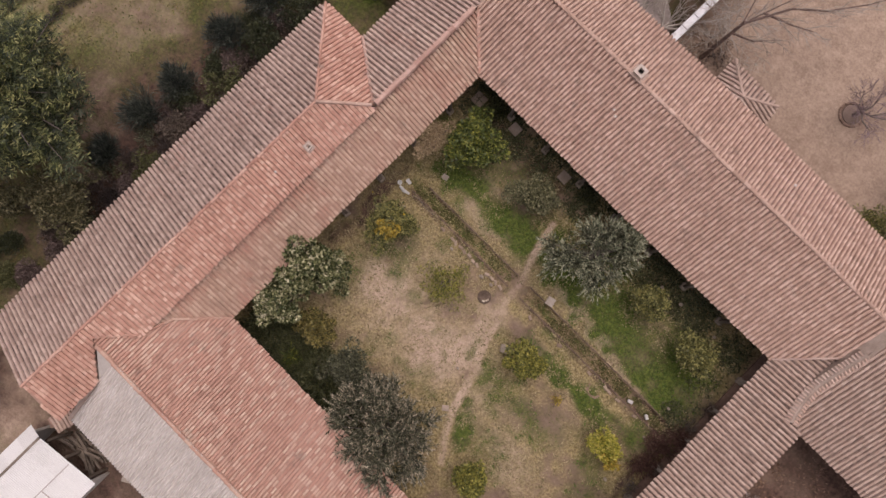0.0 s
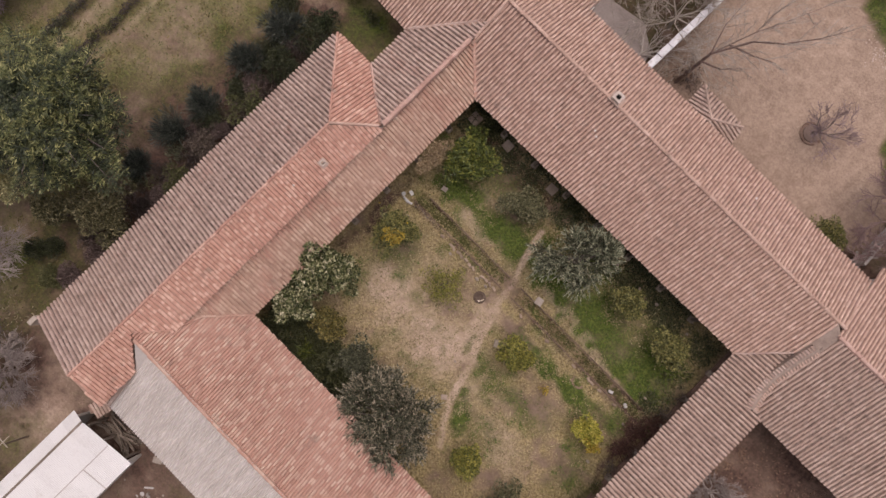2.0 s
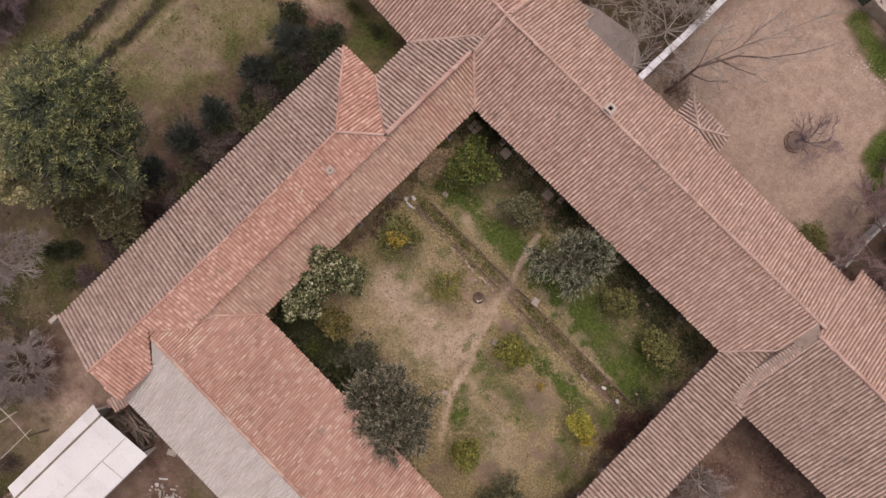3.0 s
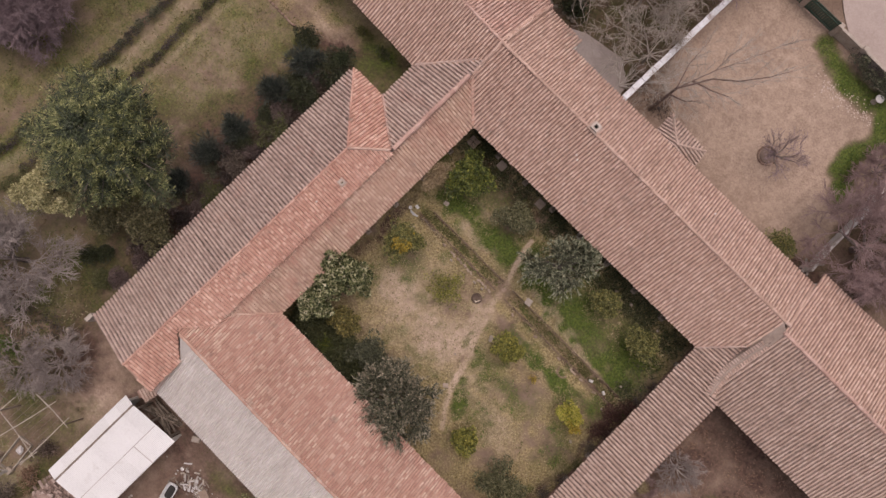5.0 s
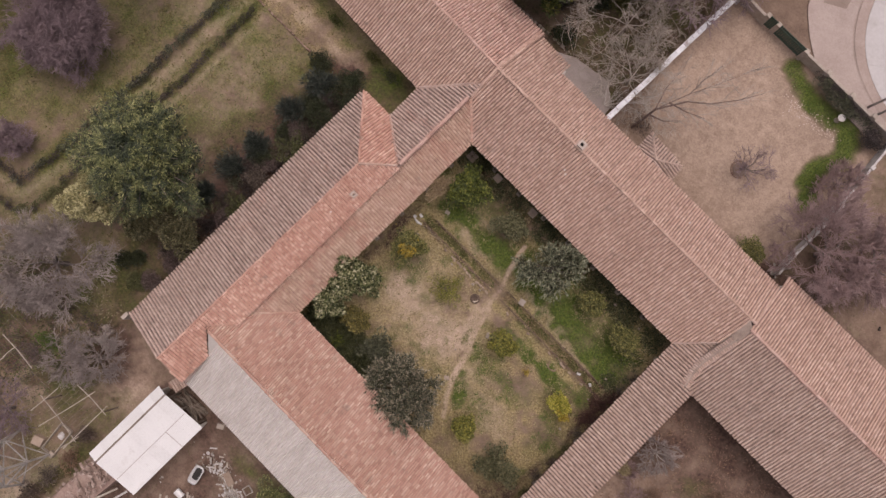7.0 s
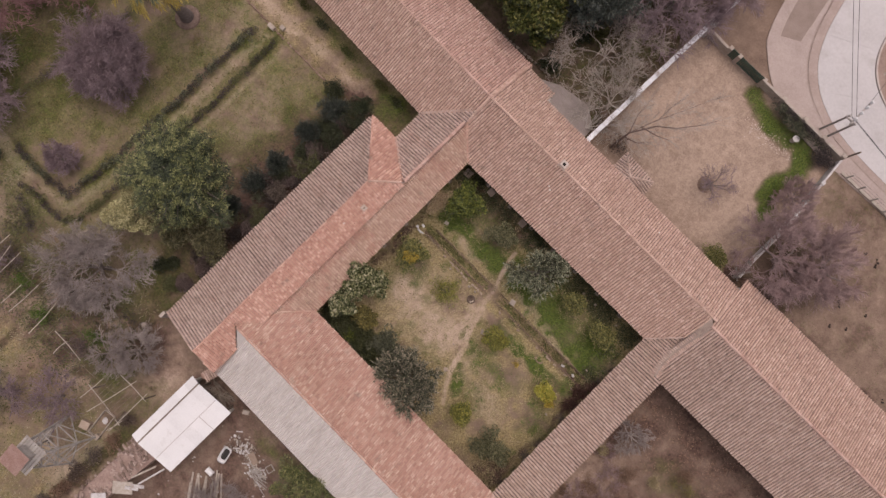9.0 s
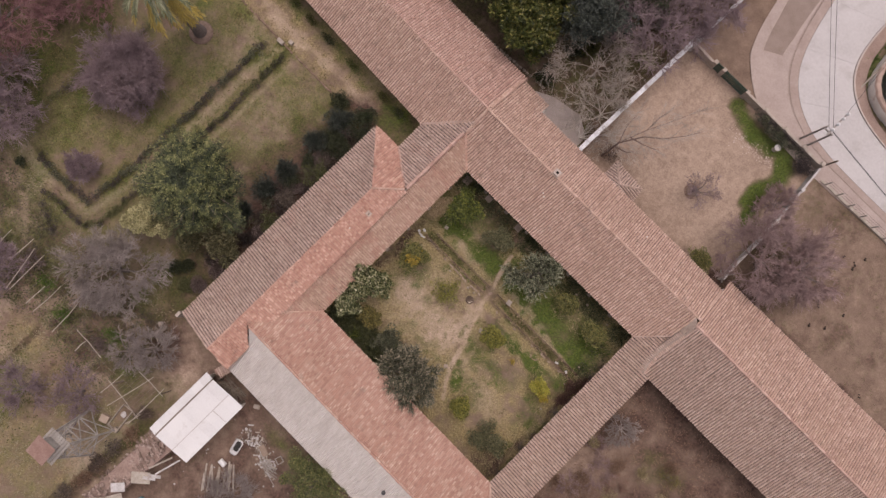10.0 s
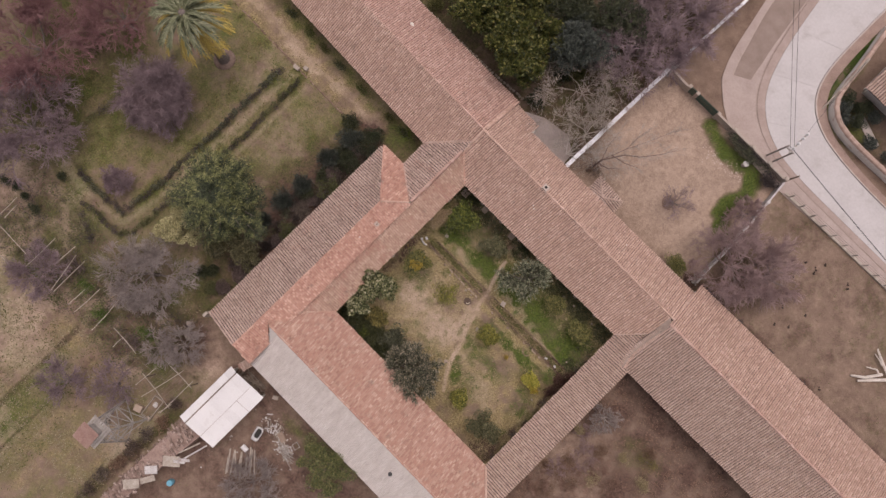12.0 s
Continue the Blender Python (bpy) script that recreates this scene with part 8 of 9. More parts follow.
gate2 = thing("gate", "narrow dark green gate leaf", "gate", (2.1, 29.15, 0))
for k in range(4):
    part("board", Build().box((0.15, 0.05, 1.35), pose(-0.22 + k * 0.16, 0, 0.75), 0.01).mesh("board", GREEN_GATE), gate2)
side = garden_wall("side_wall", "thin pale wall between yard and paddock", [(13.5, 28.9), (13.85, 24.8), (14.15, 21.8), (14.1, 18.9), (14.2, 17.0)], 1.05, 0.14, None, M_WHITE)
for x, y in ((13.7, 26.6), (14.0, 23.3)):
    part("pier", Build().box((0.3, 0.3, 1.25), pose(x, y, 0.55), 0.03).mesh("pier", M_WHITE), side, "square whitewashed pier")
fence = thing("paddock_fence", "post and wire fence on a low concrete footing", "fence")
part("footing", Build().beam((14.4, 28.65, 0.05), (60, 29.2, 0.05), 0.2, 0.3).mesh("footing", M_PALEWOOD), fence, "low concrete footing")
for k in range(34):
    x = 14.9 + k * 1.25
    part("post", Build().box((0.09, 0.09, 1.3), pose(x, 28.62 + 0.012 * (x - 14.4), 0.55, 0, 0, 5), 0.015).mesh("post", M_GREYWOOD), fence, "grey timber post")
for z in (0.45, 0.85, 1.25):
    part("wire", Build().tube([(14.6, 28.7, z), (60, 29.25, z)], [0.012, 0.012], 4).mesh("wire", M_BARK), fence, "thin fence wire")
table = thing("garden_table", "round pale concrete table on the grass", "table", (10.02, 27.83, 0))
part("top", Build().lathe([(0.02, 0.62), (0.25, 0.62), (0.27, 0.66), (0.25, 0.70), (0.02, 0.705)], (0, 0, 0), 18).mesh("top", M_WHITE), table)
part("foot", Build().lathe([(0.2, -0.05), (0.18, 0.05), (0.08, 0.15), (0.09, 0.62)], (0, 0, 0), 10).mesh("foot", M_STONE), table)


def fallen(name, label, x, y, r, seed, material, n=7, fan=(0, 360), thick=0.07, up=0.25, reach=1.0):
    """A dead branch lying on the ground."""
    rng = np.random.default_rng(seed)
    t = thing(name, label, "branch", (x, y, 0))
    b = Build()
    for k in range(n):
        a = radians(rng.uniform(*fan))
        L = r * rng.uniform(0.5, 1.0)
        d = Vector((math.cos(a), math.sin(a), rng.uniform(0.0, up)))
        pts = [Vector((0, 0, 0.08))]
        for s in range(4):
            nxt = pts[-1] + d * L / 4 + Vector(rng.normal(size=3)) * L * 0.05
            nxt.z = max(0.06, nxt.z)
            pts.append(nxt)
            for j in range(3):
                e = d + Vector(rng.normal(size=3)) * 0.7
                tip = pts[-1] + e * L * 0.18
                tip.z = max(0.04, tip.z)
                b.tube([pts[-1], tip], [thick * 0.3, 0.010], 4)
                for q in range(2):
                    e2 = e + Vector(rng.normal(size=3)) * 0.6
                    t2 = tip + e2 * L * 0.10
                    t2.z = max(0.03, t2.z)
                    b.tube([tip, t2], [0.014, 0.008], 3)
        b.tube(pts, [thick, thick * 0.8, thick * 0.6, thick * 0.4, thick * 0.2], 6)
    part("branch", b.mesh("branch", material), t)


def reaching_tree(label, trunk, limbs, seed):
    """A leafless tree whose few long dark limbs reach far out, each with fine side twigs."""
    rng = np.random.default_rng(seed)
    t = thing("leafless_tree", label, "tree", group=YARD)
    part("trunk", Build().tube(trunk, [0.11, 0.09, 0.07], 8).mesh("trunk", M_BROWNBARK), t, "dark leaning trunk")
    for k_, limb in enumerate(limbs):
        b, tw = Build(), Build()
        thick = 0.035 if k_ in (0, 2, 3) else 0.065
        pts = [Vector(p) for p in limb]
        b.tube(pts, [thick * (1 - 0.8 * i / (len(pts) - 1)) for i in range(len(pts))], 6)
        for p, q in zip(pts, pts[1:]):
            for k in range(9):
                o, d = p.lerp(q, rng.random()), (q - p).normalized()
                e = (d + Vector(rng.normal(size=3)) * Vector((0.5, 0.5, 0.3)).length * 0.6).normalized()
                L = rng.uniform(0.6, 1.7)
                m1, e1 = o + e * L * 0.5 + Vector(rng.normal(size=3)) * 0.05, o + e * L
                tw.tube([o, m1, e1], [0.017, 0.012, 0.006], 4, False)
                for j in range(3):
                    f = (e + Vector(rng.normal(size=3)) * 0.5).normalized()
                    tw.tube([m1, m1 + f * L * rng.uniform(0.3, 0.6)], [0.011, 0.005], 3, False)
        limb_ob = part("limb", b.mesh("limb", M_BROWNBARK), t, "long dark brown limb")
        part("brushwood", tw.mesh("brushwood", M_TANTWIG), limb_ob, "fine pale brown side twigs", kind="stuff")


M_DRIFT = mat("bleached_driftwood", [(0.42, 0.36, 0.30), (0.58, 0.52, 0.45), (0.72, 0.66, 0.58)], scale=3, fine=20, aniso=(1, 1, 0.3))
M_BROWNBARK = mat("brown_bark", [(0.10, 0.066, 0.055), (0.17, 0.118, 0.098), (0.25, 0.18, 0.15)], scale=5, fine=40, bump=0.5)
reaching_tree("leafless tree with long dark limbs over the bare yard", [(0.5, 17.5, -0.1), (0.6, 17.7, 2.2), (0.7, 18.05, 4.0)],
              [[(0.7, 18.05, 3.9), (1.5, 19.9, 4.7), (2.2, 21.3, 4.9), (2.75, 22.5, 5.0), (3.4, 24.0, 5.2)], [(0.7, 18.0, 3.9), (1.7, 19.3, 5.0), (2.8, 20.1, 5.3), (3.8, 21.3, 5.6), (4.6, 22.6, 5.8)],
               [(1.5, 19.9, 4.6), (1.5, 21.0, 5.0), (1.7, 22.4, 5.2)], [(0.7, 18.0, 3.8), (0.2, 19.2, 4.6), (0.1, 20.8, 5.0)], [(1.0, 18.8, 4.2), (2.2, 18.9, 4.8), (3.2, 19.3, 5.0)], [(0.6, 17.8, 3.0), (1.6, 18.0, 3.4), (2.3, 18.7, 3.6)]], 411)
bare_tree("leafless_bush", "pale tangle of leafless shoots beside the white wall", 0.3, 19.0, 2.3, 2.0, 431, M_BEIGETWIG, M_TANTWIG, 0.05, 8, 4, 3, 1.1, 0.010, YARD, 0.12, 0.5)
leafy_tree("undergrowth", "dark brown brushwood heap at the tree's foot", "plant", 0.8, 17.9, 1.5, 1.0, 0.35, 0.03, L_STRAWDARK, 0.22, 0.025, 700, 26, 0.2, 0.02, 870, 0, 0.6, 0.3, group=YARD)
fallen("dead_branch", "pale dead branches beside the white wall", -1.9, 17.2, 2.6, 403, M_WHITEBARK, 6, (20, 170), 0.06, 0.6)
drift = thing("driftwood", "bleached forked tree limbs lying in the paddock", "branch", (30.6, 22.2, 0))
for k, (pts, rad) in enumerate(((((-1.06, -1.22, 0.12), (-0.12, -0.53, 0.3), (0.74, 0.72, 0.3)), 0.15), (((-0.32, -1.17, 0.12), (0.49, -0.23, 0.2), (1.7, 1.0, 0.3)), 0.16), (((-1.06, 2.05, 0.35), (-0.1, 1.5, 0.4), (1.3, 0.95, 0.35)), 0.13), (((-0.63, 0.26, 0.15), (0.11, 0.67, 0.4), (0.6, 0.5, 0.35)), 0.08), (((-0.9, 1.6, 0.3), (-0.2, 1.4, 0.4), (0.2, 1.2, 0.4)), 0.06), (((1.4, 0.8, 0.25), (2.2, 1.2, 0.3), (3.0, 2.0, 0.25)), 0.2))):
    part("limb", Build().tube(list(pts), [rad * 0.55, rad, rad * 0.9], 8).mesh("limb", M_DRIFT), drift, "smooth bleached limb")
for k, (a, c) in enumerate((((14.1, 16.9, 0.1), (14.0, 19.2, 1.1)), ((13.8, 17.0, 0.1), (14.7, 18.1, 0.3)), ((14.5, 16.95, 0.1), (13.7, 17.6, 0.25)))):
    t = thing("timber_beam", "grey weathered beam leaning by the wing", "timber", (0, 0, 0), "beams by the wing")
    part("beam", Build().beam(a, c, 0.2 if k == 0 else 0.12, 0.08, 0.01).mesh("beam", M_GREYWOOD), t)
for x, y in ((21.18, 25.21), (19.94, 23.6), (23.98, 26.62), (24.2, 26.3), (22.86, 20.15), (21.81, 19.44), (21.37, 26.48), (21.1, 25.6), (21.31, 21.06), (23.23, 21.94), (19.96, 25.41), (28.51, 18.13), (19.2, 23.9), (21.0, 21.3)):
    t = thing("dung_heap", "small dark dung heap in the paddock", "dung", (x, y, 0), "dung heaps")
    part("heap", Build().blob((0, 0, 0.02), (0.24, 0.17, 0.10), LOOSE_RNG, 0.4).blob((LOOSE_RNG.uniform(-0.2, 0.2), 0.14, 0.02), (0.15, 0.13, 0.08), LOOSE_RNG, 0.3).mesh("heap", mat("dung", [(0.025, 0.018, 0.014), (0.05, 0.036, 0.028)])), t)

# ---- road ----
ROAD_IN = [(3.4, 64), (3.7, 52), (4.2, 45), (4.9, 40.5), (5.65, 37.1), (6.4, 34.8), (7.5, 33.05), (9.2, 31.75), (11.6, 30.8), (14.7, 30.5), (20.3, 30.45), (26, 30.4), (70, 31.0)]
ROAD_OUT = [(9.4, 64), (9.2, 52), (9.15, 46), (9.2, 41.3), (9.45, 38.6), (9.8, 37.4), (10.5, 36.35), (11.8, 35.3), (13.6, 34.65), (16.8, 34.2), (19.8, 34.0), (24, 34.0), (70, 35.0)]


def strip(name, a, b, z, material, parent=None, thick=0.14, zb=None):
    n = len(a)
    vs = [(x, y, z) for x, y in a] + [(x, y, z if zb is None else zb) for x, y in b] + [(x, y, z - thick) for x, y in a] + [(x, y, z - thick) for x, y in b]
    fs = []
    for i in range(n - 1):
        fs += [(i, i + 1, n + i + 1, n + i), (2 * n + i, 2 * n + i + 1, i + 1, i), (n + i, n + i + 1, 3 * n + i + 1, 3 * n + i)]
    fs += [(0, n, 3 * n, 2 * n), (n - 1, 3 * n - 1, 4 * n - 1, 2 * n - 1)]
    return mesh_of(name, vs, fs, material)


RI, RO = smooth_line(ROAD_IN, 161), smooth_line(ROAD_OUT, 161)
road = thing("road", "curving pale concrete road cast in slabs", "road", kind="structure")
for k in range(0, 160, 8):
    a, b = RI[k:k + 9].copy(), RO[k:k + 9].copy()
    for arr in (a, b):
        d = arr[-1] - arr[-2]
        arr[-1] -= d / np.linalg.norm(d) * 0.012
    part("road_slab", strip("road_slab", a, b, 0.05, M_CONCRETE), road)
out_n = RO - RI
out_n /= np.linalg.norm(out_n, axis=1, keepdims=True)
M_KERB = mat("kerb_concrete", [(0.36, 0.30, 0.26), (0.44, 0.38, 0.335), (0.52, 0.46, 0.41)], scale=2, fine=14)
kerb = thing("kerb", "raised concrete kerb round the bend", "kerb", kind="structure")
part("kerb_line", strip("kerb_line", RO + out_n * 0.02, RO + out_n * 0.17, 0.17, M_KERB, thick=0.3), kerb)
M_DUSTWALK = mat("dusty_pavement", [(0.28, 0.215, 0.18), (0.35, 0.275, 0.235), (0.42, 0.34, 0.295)], scale=0.6, fine=9)
pavement = thing("pavement", "dusty concrete pavement beside the road", "pavement", kind="structure")
part("gutter", strip("gutter", RI - out_n * 0.75, RI - out_n * 0.02, 0.045, M_DUSTWALK, zb=0.045), pavement, "dusty gutter strip")
part("kerb_stone", strip("kerb_stone", RI - out_n * 0.9, RI - out_n * 0.80, 0.075, M_DUSTWALK, thick=0.2), pavement, "low worn kerb")
part("paving", strip("paving", RI[:118] - out_n[:118] * np.interp(np.arange(118), [0, 42, 51, 53, 62, 72, 84, 100, 117], [4.0, 4.0, 4.25, 4.0, 3.4, 2.9, 2.1, 1.3, 0.95])[:, None], RI[:118] - out_n[:118] * 0.91, 0.07, mat("pale_paving", [(0.31, 0.245, 0.21), (0.385, 0.31, 0.27), (0.45, 0.37, 0.325)], scale=0.5, fine=8)), pavement, "pale cast paving")
part("asphalt_patch", strip("asphalt_patch", RI[12:51] - out_n[12:51] * np.interp(np.arange(12, 51), [12, 39, 45, 50], [3.35, 3.35, 3.2, 3.3])[:, None], RI[12:51] - out_n[12:51] * np.interp(np.arange(12, 51), [12, 36, 41, 47, 50], [0.95, 0.95, 1.02, 1.3, 1.68])[:, None], 0.078, mat("brown_asphalt", [(0.20, 0.15, 0.12), (0.26, 0.20, 0.165), (0.31, 0.245, 0.205)], scale=0.8, fine=14)), pavement, "brown asphalt patch")
verge_soil = thing("road_verge", "bare reddish verge behind the kerb", "verge", kind="structure")
part("soil", strip("soil", RO + out_n * 0.18, RO + out_n * 1.1, 0.08, mat("verge_soil", [(0.20, 0.14, 0.11), (0.30, 0.215, 0.175), (0.37, 0.275, 0.225)], scale=1, fine=10)), verge_soil)

# ---- house across the road ----
WALL_LINE = smooth_line([(10.4, 46), (10.9, 43.0), (11.2, 41.0), (11.3, 39.2), (11.35, 38.2), (11.6, 37.3), (12.2, 36.6), (13.2, 36.1), (15.2, 35.85), (19.2, 35.9), (30, 36.2)], 60)
yard_wall = thing("yard_wall", "curved garden wall topped with clay tiles", "wall")
wn_ = np.gradient(WALL_LINE, axis=0)
wn_ = np.stack([-wn_[:, 1], wn_[:, 0]], 1) / np.linalg.norm(wn_, axis=1, keepdims=True)
part("wall_body", strip("wall_body", WALL_LINE + wn_ * 0.2, WALL_LINE - wn_ * 0.2, 1.0, M_WALL, thick=1.2), yard_wall)
caps(yard_wall, [(x, y, 1.0) for x, y in WALL_LINE[::2]], "dust", 0.5, 0.2, seed=60, name="coping_tiles")
neighbour = thing("house", "neighbouring house with a worn tiled roof", "house")
H1 = Face([(12.4, 39.3), (20, 39.3), (20, 41.6), (12.3, 41.6)], (12, 41.6), (0, -1), 3.6, 0.4, 0.24, 0.2, 0.3, "dust", 0, 0.42, M_SHADECHANNEL)
H2 = Face([(12.3, 41.6), (20, 41.6), (20, 45), (12.3, 45)], (12, 41.6), (0, 1), 3.6, 0.4, 0.24, 0.2, 0.3, "dust", 0, 0.42, M_SHADECHANNEL)
raise_roof(neighbour, [(H1, (12.3, 14.2, 39.2, 41.6)), (H2, None)], ROOF_RNG)
caps(neighbour, [(12.4, 41.6, 3.62), (20, 41.6, 3.62)], "grey", 0.28, seed=61)
for a, c in (((13.0, 40.4), (19.8, 40.4)), ((13.0, 44.5), (19.8, 44.5)), ((13.0, 40.6), (13.0, 44.3)), ((19.8, 40.6), (19.8, 44.3))):
    wall_run(neighbour, a, c, 2.5, 0.25)
for i, (x, y, r) in enumerate(((12.6, 37.6, 0.8), (12.3, 38.7, 0.8), (13.3, 37.0, 0.7), (14.4, 37.6, 0.7), (18.5, 37.2, 0.8), (13.6, 38.6, 0.6), (16.4, 37.0, 0.8), (14.0, 39.2, 0.7), (15.2, 38.9, 0.7))):
    leafy_tree("garden_shrub", "dark shrub in the neighbour's garden", "shrub", x, y, r, r, 1.3, 0.1, L_DARK if i % 2 else L_BLUE, 0.15, 0.06, 1800, 22, 0.28, 0.04, 350 + i, group="neighbour's shrubs")
slab_stone("garden_step", "pale concrete garden path slab", 15.9, 38.0, 0.7, 3.0, 0.12, 70, M_KERB)


# ---- poles and wires ----
def wire(t, a, c, sag):
    a, c = Vector(a), Vector(c)
    pts = [a.lerp(c, s) - Vector((0, 0, sag * 4 * s * (1 - s))) for s in np.linspace(0, 1, 11)]
    part("wire", Build().tube(pts, [0.016] * 11, 4).mesh("wire", mat("black_cable", [(0.03, 0.03, 0.03), (0.06, 0.06, 0.06)], bump=0)), t, "thin dark cable")


M_CPOLE = mat("pole_concrete", [(0.24, 0.215, 0.19), (0.33, 0.30, 0.27), (0.40, 0.37, 0.34)], scale=2, fine=14)
hframe = thing("power_pole", "twin grey power poles with a crossarm and white insulators", "pole", (11.25, 29.9, 0))
for dx, dy in ((-0.36, 0.1), (0.36, -0.1)):
    part("pole", Build().tube([(dx, dy, -0.2), (dx * 0.9, dy, 4.3)], [0.10, 0.08], 8).mesh("pole", M_CPOLE), hframe, "tapered grey pole")
part("brace", Build().box((1.0, 0.10, 0.10), pose(0, 0, 4.0), 0.01).mesh("brace", M_GREYWOOD), hframe)
part("crossarm", Build().box((0.12, 2.3, 0.12), pose(0.1, 0.75, 4.25), 0.01).mesh("crossarm", M_GREYWOOD), hframe)
for dy in (0.1, 0.7, 1.3, 1.8):
    part("insulator", Build().lathe([(0.05, 0), (0.15, 0.05), (0.09, 0.12), (0.15, 0.18), (0.06, 0.30)], (0.1, dy, 4.3), 8).mesh("insulator", white), hframe, "white ceramic insulator")
for dx in (-0.2, 0.25):
    wire(hframe, (dx, 0.1, 4.3), (30 + dx, -2.7, 4.4), 0.5)
    wire(hframe, (dx, 0.1, 4.3), (-19.5 + dx, 22 + dx, 5.0), 0.3)
wire(hframe, (0.1, 1.3, 4.3), (-0.4, 11.35, 2.7), 0.2)
stay = thing("leaning_pole", "pale wooden pole leaning on the yard wall's gate", "pole", (11.5, 36.5, 0))
part("pole", Build().tube([(0, 0, -0.05), (-0.3, 2.4, 1.35), (-0.65, 4.8, 2.75)], [0.07, 0.10, 0.14], 7).mesh("pole", M_PALEWOOD), stay)
post_s = thing("leaning_post", "short dark post leaning at the yard corner", "post", (13.55, 29.3, 0))
part("post", Build().tube([(0, 0, -0.2), (0.15, 0.2, 2.6)], [0.09, 0.07], 7).mesh("post", M_WOOD), post_s)


# ---- grass and litter ----
def scatter(name, label, weight, n, box, length, width, material, seed, flat=0.5, low=0.35):
    """Short blades where the soil carries that growth."""
    rng = np.random.default_rng(seed)
    x, y = rng.uniform(box[0], box[1], n), rng.uniform(box[2], box[3], n)
    w = zones(x, y)[0][weight] * (value_noise(x, y, 0.5, seed) * 0.9 + 0.35)
    for q in ((-14.2, -6.7, -15.4, 8.9), (-42, -6.5, 8.0, 17.0), (-6.5, 46, 9.1, 17.0), (12.4, 15, -12, 8.5), (-9, 22, -15.5, -7.7)):
        w = np.where((x > q[0]) & (x < q[1]) & (y > q[2]) & (y < q[3]), 0, w)
    ok = w > low + rng.random(n) * 0.5
    x, y = x[ok], y[ok]
    c = np.stack([x, y, hollow(x, y) - 0.01], 1)
    d = rng.normal(size=c.shape) * np.array([1, 1, 0.2]) * flat + np.array([0, 0, 0.55])
    ob = new(name, leaves(name, c, d, length, width, material, rng, 1.0))
    tagged(ob, label, "grass", "", "stuff")


scatter("green_grass", "short green grass blades in the court", 0, 60000, (-6.4, 12.2, -7.4, 8.9), 0.13, 0.03, L_GRASS, 501, 0.7, 0.2)
scatter("dry_grass", "short dry straw-coloured grass in the court", 1, 120000, (-6.4, 12.2, -7.4, 8.9), 0.13, 0.022, L_DRY, 502, 0.8, 0.25)
scatter("green_grass", "short green grass along the yard fence", 0, 30000, (2, 14, 20, 29), 0.14, 0.035, L_GRASS, 503, 0.7)
scatter("dry_grass", "dry olive lawn grass of the garden", 1, 120000, (-44, -13, -18, 6), 0.16, 0.045, L_LAWN, 504, 0.8)
scatter("green_grass", "olive-green grass of the garden lawn", 0, 90000, (-44, -11, -36, 9), 0.16, 0.05, L_OLIVEGRASS, 505, 0.8, 0.22)
scatter("dry_grass", "tall pale dry grass of the field", 1, 110000, (-40, -9, -40, -17), 0.20, 0.05, L_FIELD, 506, 0.8)


def tufts(name, label, n, box, material, seed, per=9, spread=0.07, length=0.09, width=0.02, weight=None, low=0.3):
    """Small separate tufts of weeds."""
    rng = np.random.default_rng(seed)
    x, y = rng.uniform(box[0], box[1], n), rng.uniform(box[2], box[3], n)
    keep = value_noise(x, y, 1.3, seed) * 0.7 + value_noise(x, y, 0.4, seed + 1) * 0.5 > 0.35 + rng.random(n) * 0.5
    if weight is not None:
        keep &= zones(x, y)[0][weight] > low
    for q in ((-14.0, -6.7, -15.4, 8.9), (-42, -6.5, 8.2, 16.8), (-6.5, 46, 9.1, 16.8), (12.4, 15, -12, 8.5), (-9, 22, -15.5, -7.7)):
        keep &= ~((x > q[0]) & (x < q[1]) & (y > q[2]) & (y < q[3]))
    x, y = x[keep], y[keep]
    s = rng.uniform(0.5, 1.6, len(x))
    x, y, s = (np.repeat(a, per) for a in (x, y, s))
    x, y = x + rng.normal(size=len(x)) * spread * s, y + rng.normal(size=len(x)) * spread * s
    c = np.stack([x, y, hollow(x, y) - 0.01], 1)
    d = rng.normal(size=c.shape) * np.array([0.8, 0.8, 0.1]) + np.array([0, 0, 0.45])
    tagged(new(name, leaves(name, c, d, length, width, material, rng)), label, "weeds", "", "stuff")


tufts("weed_tufts", "dark green weeds along the shady north-east gallery", 2600, (-6.2, 12.2, 7.3, 9.1), L_WEED, 717, 10, 0.12, 0.18, 0.055)
tufts("weed_tufts", "dark green weeds along the shady south-west gallery", 2600, (-6.2, 2.5, -7.7, -5.6), L_WEED, 718, 10, 0.12, 0.18, 0.055)
tufts("weed_tufts", "dark weeds in the court's corner by the narrow gallery", 350, (10.9, 12.3, 3.6, 8.6), L_WEED, 719, 10, 0.12, 0.18, 0.055)
tufts("weed_tufts", "green grass tufts on the road verge", 700, (9.9, 11.0, 38.0, 45.0), L_GRASS, 713, 12, 0.12, 0.16, 0.05)
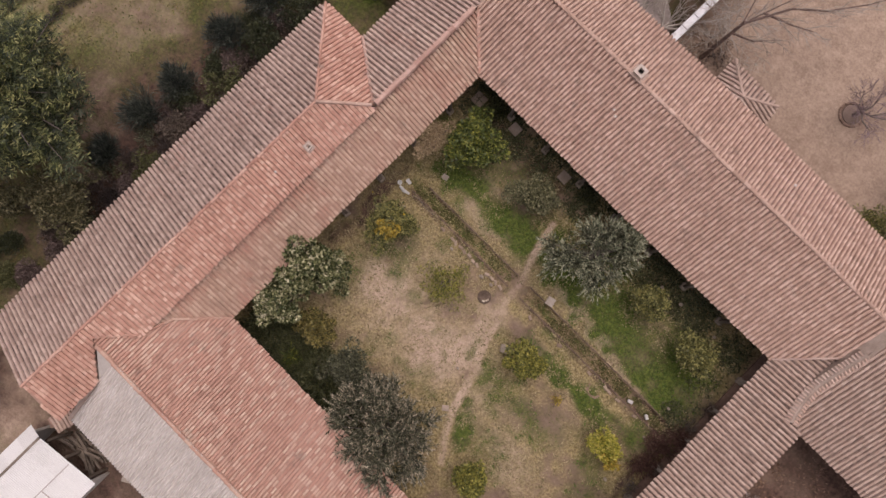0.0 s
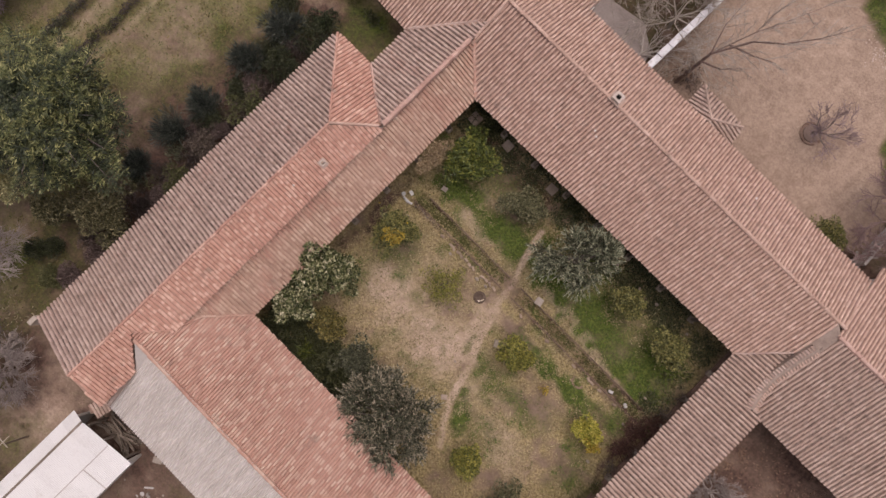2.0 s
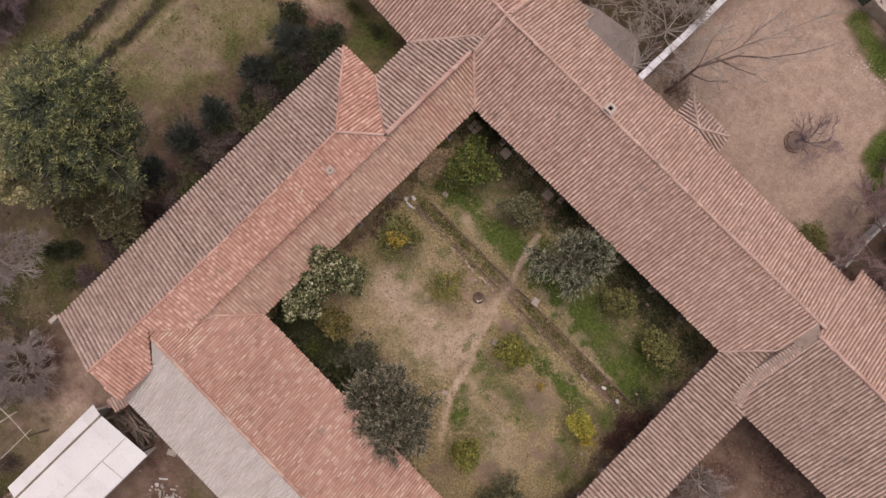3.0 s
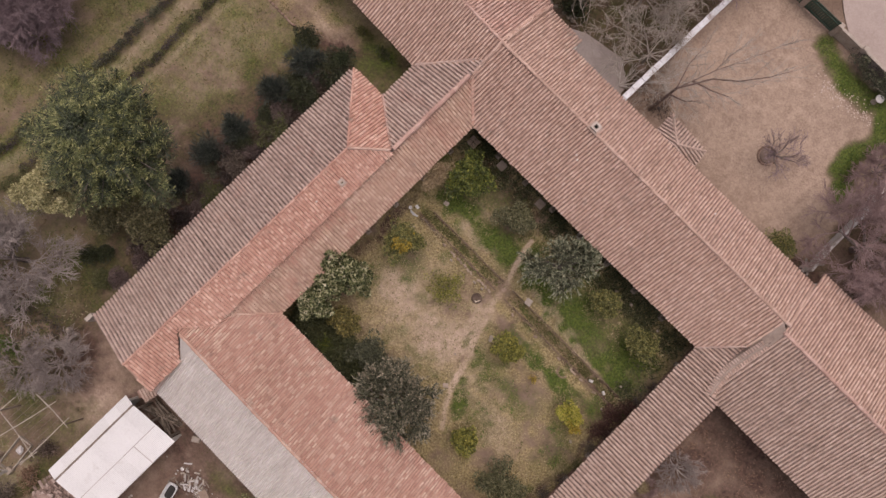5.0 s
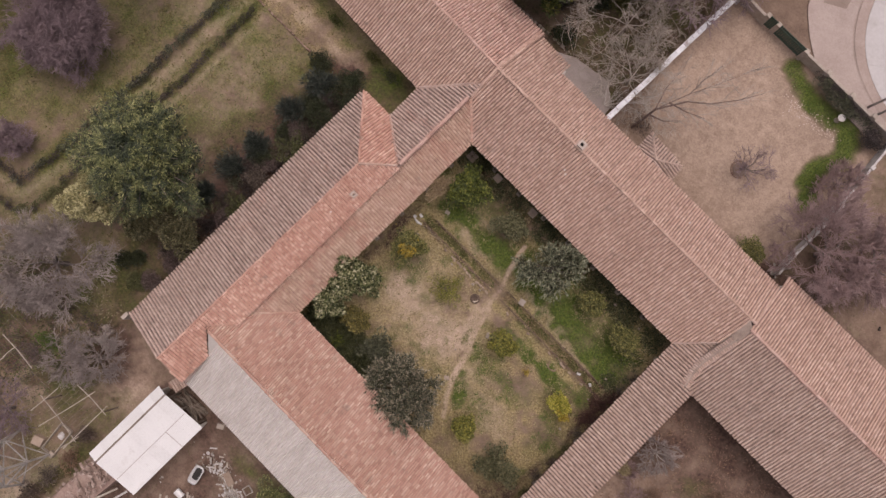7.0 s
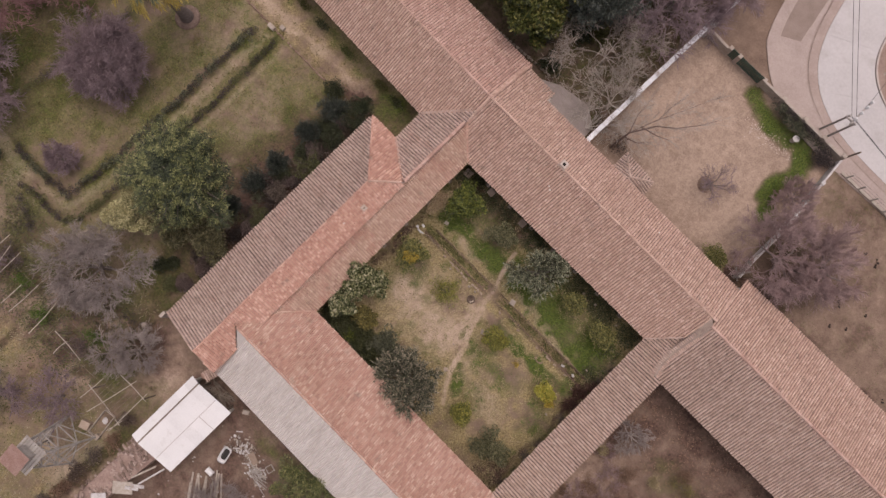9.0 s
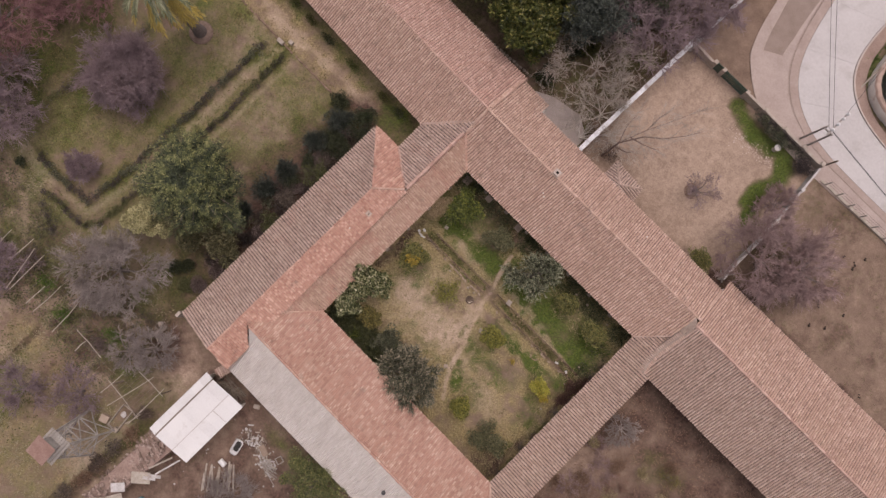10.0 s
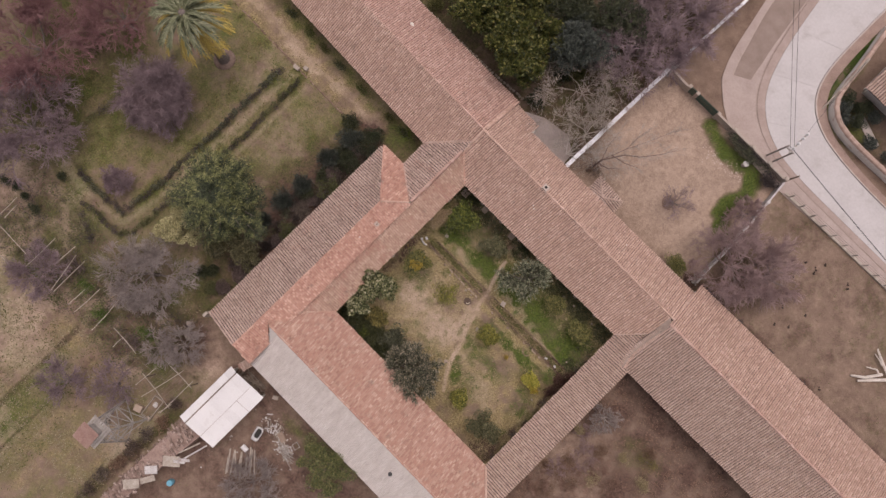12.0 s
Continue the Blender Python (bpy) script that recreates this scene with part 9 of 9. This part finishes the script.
for n_, x0_, x1_, seed_ in ((420, -4.8, 1.6, 714), (600, 2.6, 11.8, 716)):
    tufts("weed_tufts", "olive weeds in the sunken channel", n_, (x0_, x1_, 2.84, 3.38), L_TUFT, seed_, 9, 0.06, 0.15, 0.045)
tufts("straw_tufts", "withered weeds in the sunken channel", 420, (2.6, 11.8, 2.84, 3.38), L_STRAW, 715, 9, 0.06, 0.15, 0.04)
tufts("weed_tufts", "small olive weed tufts on the court's dry soil", 3000, (-6.4, 12.2, -7.4, 8.9), L_TUFT, 701, 7, 0.05, 0.10, 0.032)
tufts("weed_tufts", "small green weed tufts on the court's soil", 2400, (-6.4, 12.2, -7.4, 8.9), L_GRASS, 702, 7, 0.06, 0.13, 0.045, 0)
tufts("straw_tufts", "pale straw tufts on the court's dry soil", 4200, (-6.4, 12.2, -7.4, 8.9), L_DRY, 703, 7, 0.06, 0.13, 0.045, 1)
tufts("weed_tufts", "olive weed tufts in the garden lawn", 1500, (-44, -16.5, -36, 8), L_LAWN, 704, 8, 0.12, 0.17, 0.06)
tufts("straw_tufts", "pale straw tufts in the field", 4200, (-44, -10, -38, -16), L_FIELD, 705, 12, 0.26, 0.2, 0.055, 1)
tufts("straw_tufts", "pale straw tufts in the garden lawn", 3500, (-44, -12, -18, 6), L_LAWN, 709, 7, 0.12, 0.16, 0.055, 1)
tufts("weed_tufts", "dark green weeds in the field", 1200, (-44, -15.5, -38, -17), L_TUFT, 710, 16, 0.45, 0.2, 0.07)
tufts("weed_tufts", "sparse weeds on the bare yards", 900, (14.5, 40, 16.5, 29), L_TUFT, 706, 8, 0.12, 0.12, 0.03)
tufts("weed_tufts", "russet weeds on the earth yard", 2400, (14.8, 32, -9, 7.5), L_RUSSET, 707, 8, 0.14, 0.18, 0.05)
tufts("weed_tufts", "weeds in the shed yard", 700, (-8, 20, -34, -15.5), L_TUFT, 708, 8, 0.12, 0.12, 0.03)
tufts("weed_tufts", "dull green weeds among the trellis poles", 1900, (-34, -14.5, -24.8, -17.4), L_HEDGE, 711, 12, 0.22, 0.18, 0.055)
tufts("weed_tufts", "withered brown weeds among the trellis poles", 1600, (-34, -14.5, -24.8, -17.4), L_UNDER, 712, 12, 0.22, 0.18, 0.04)
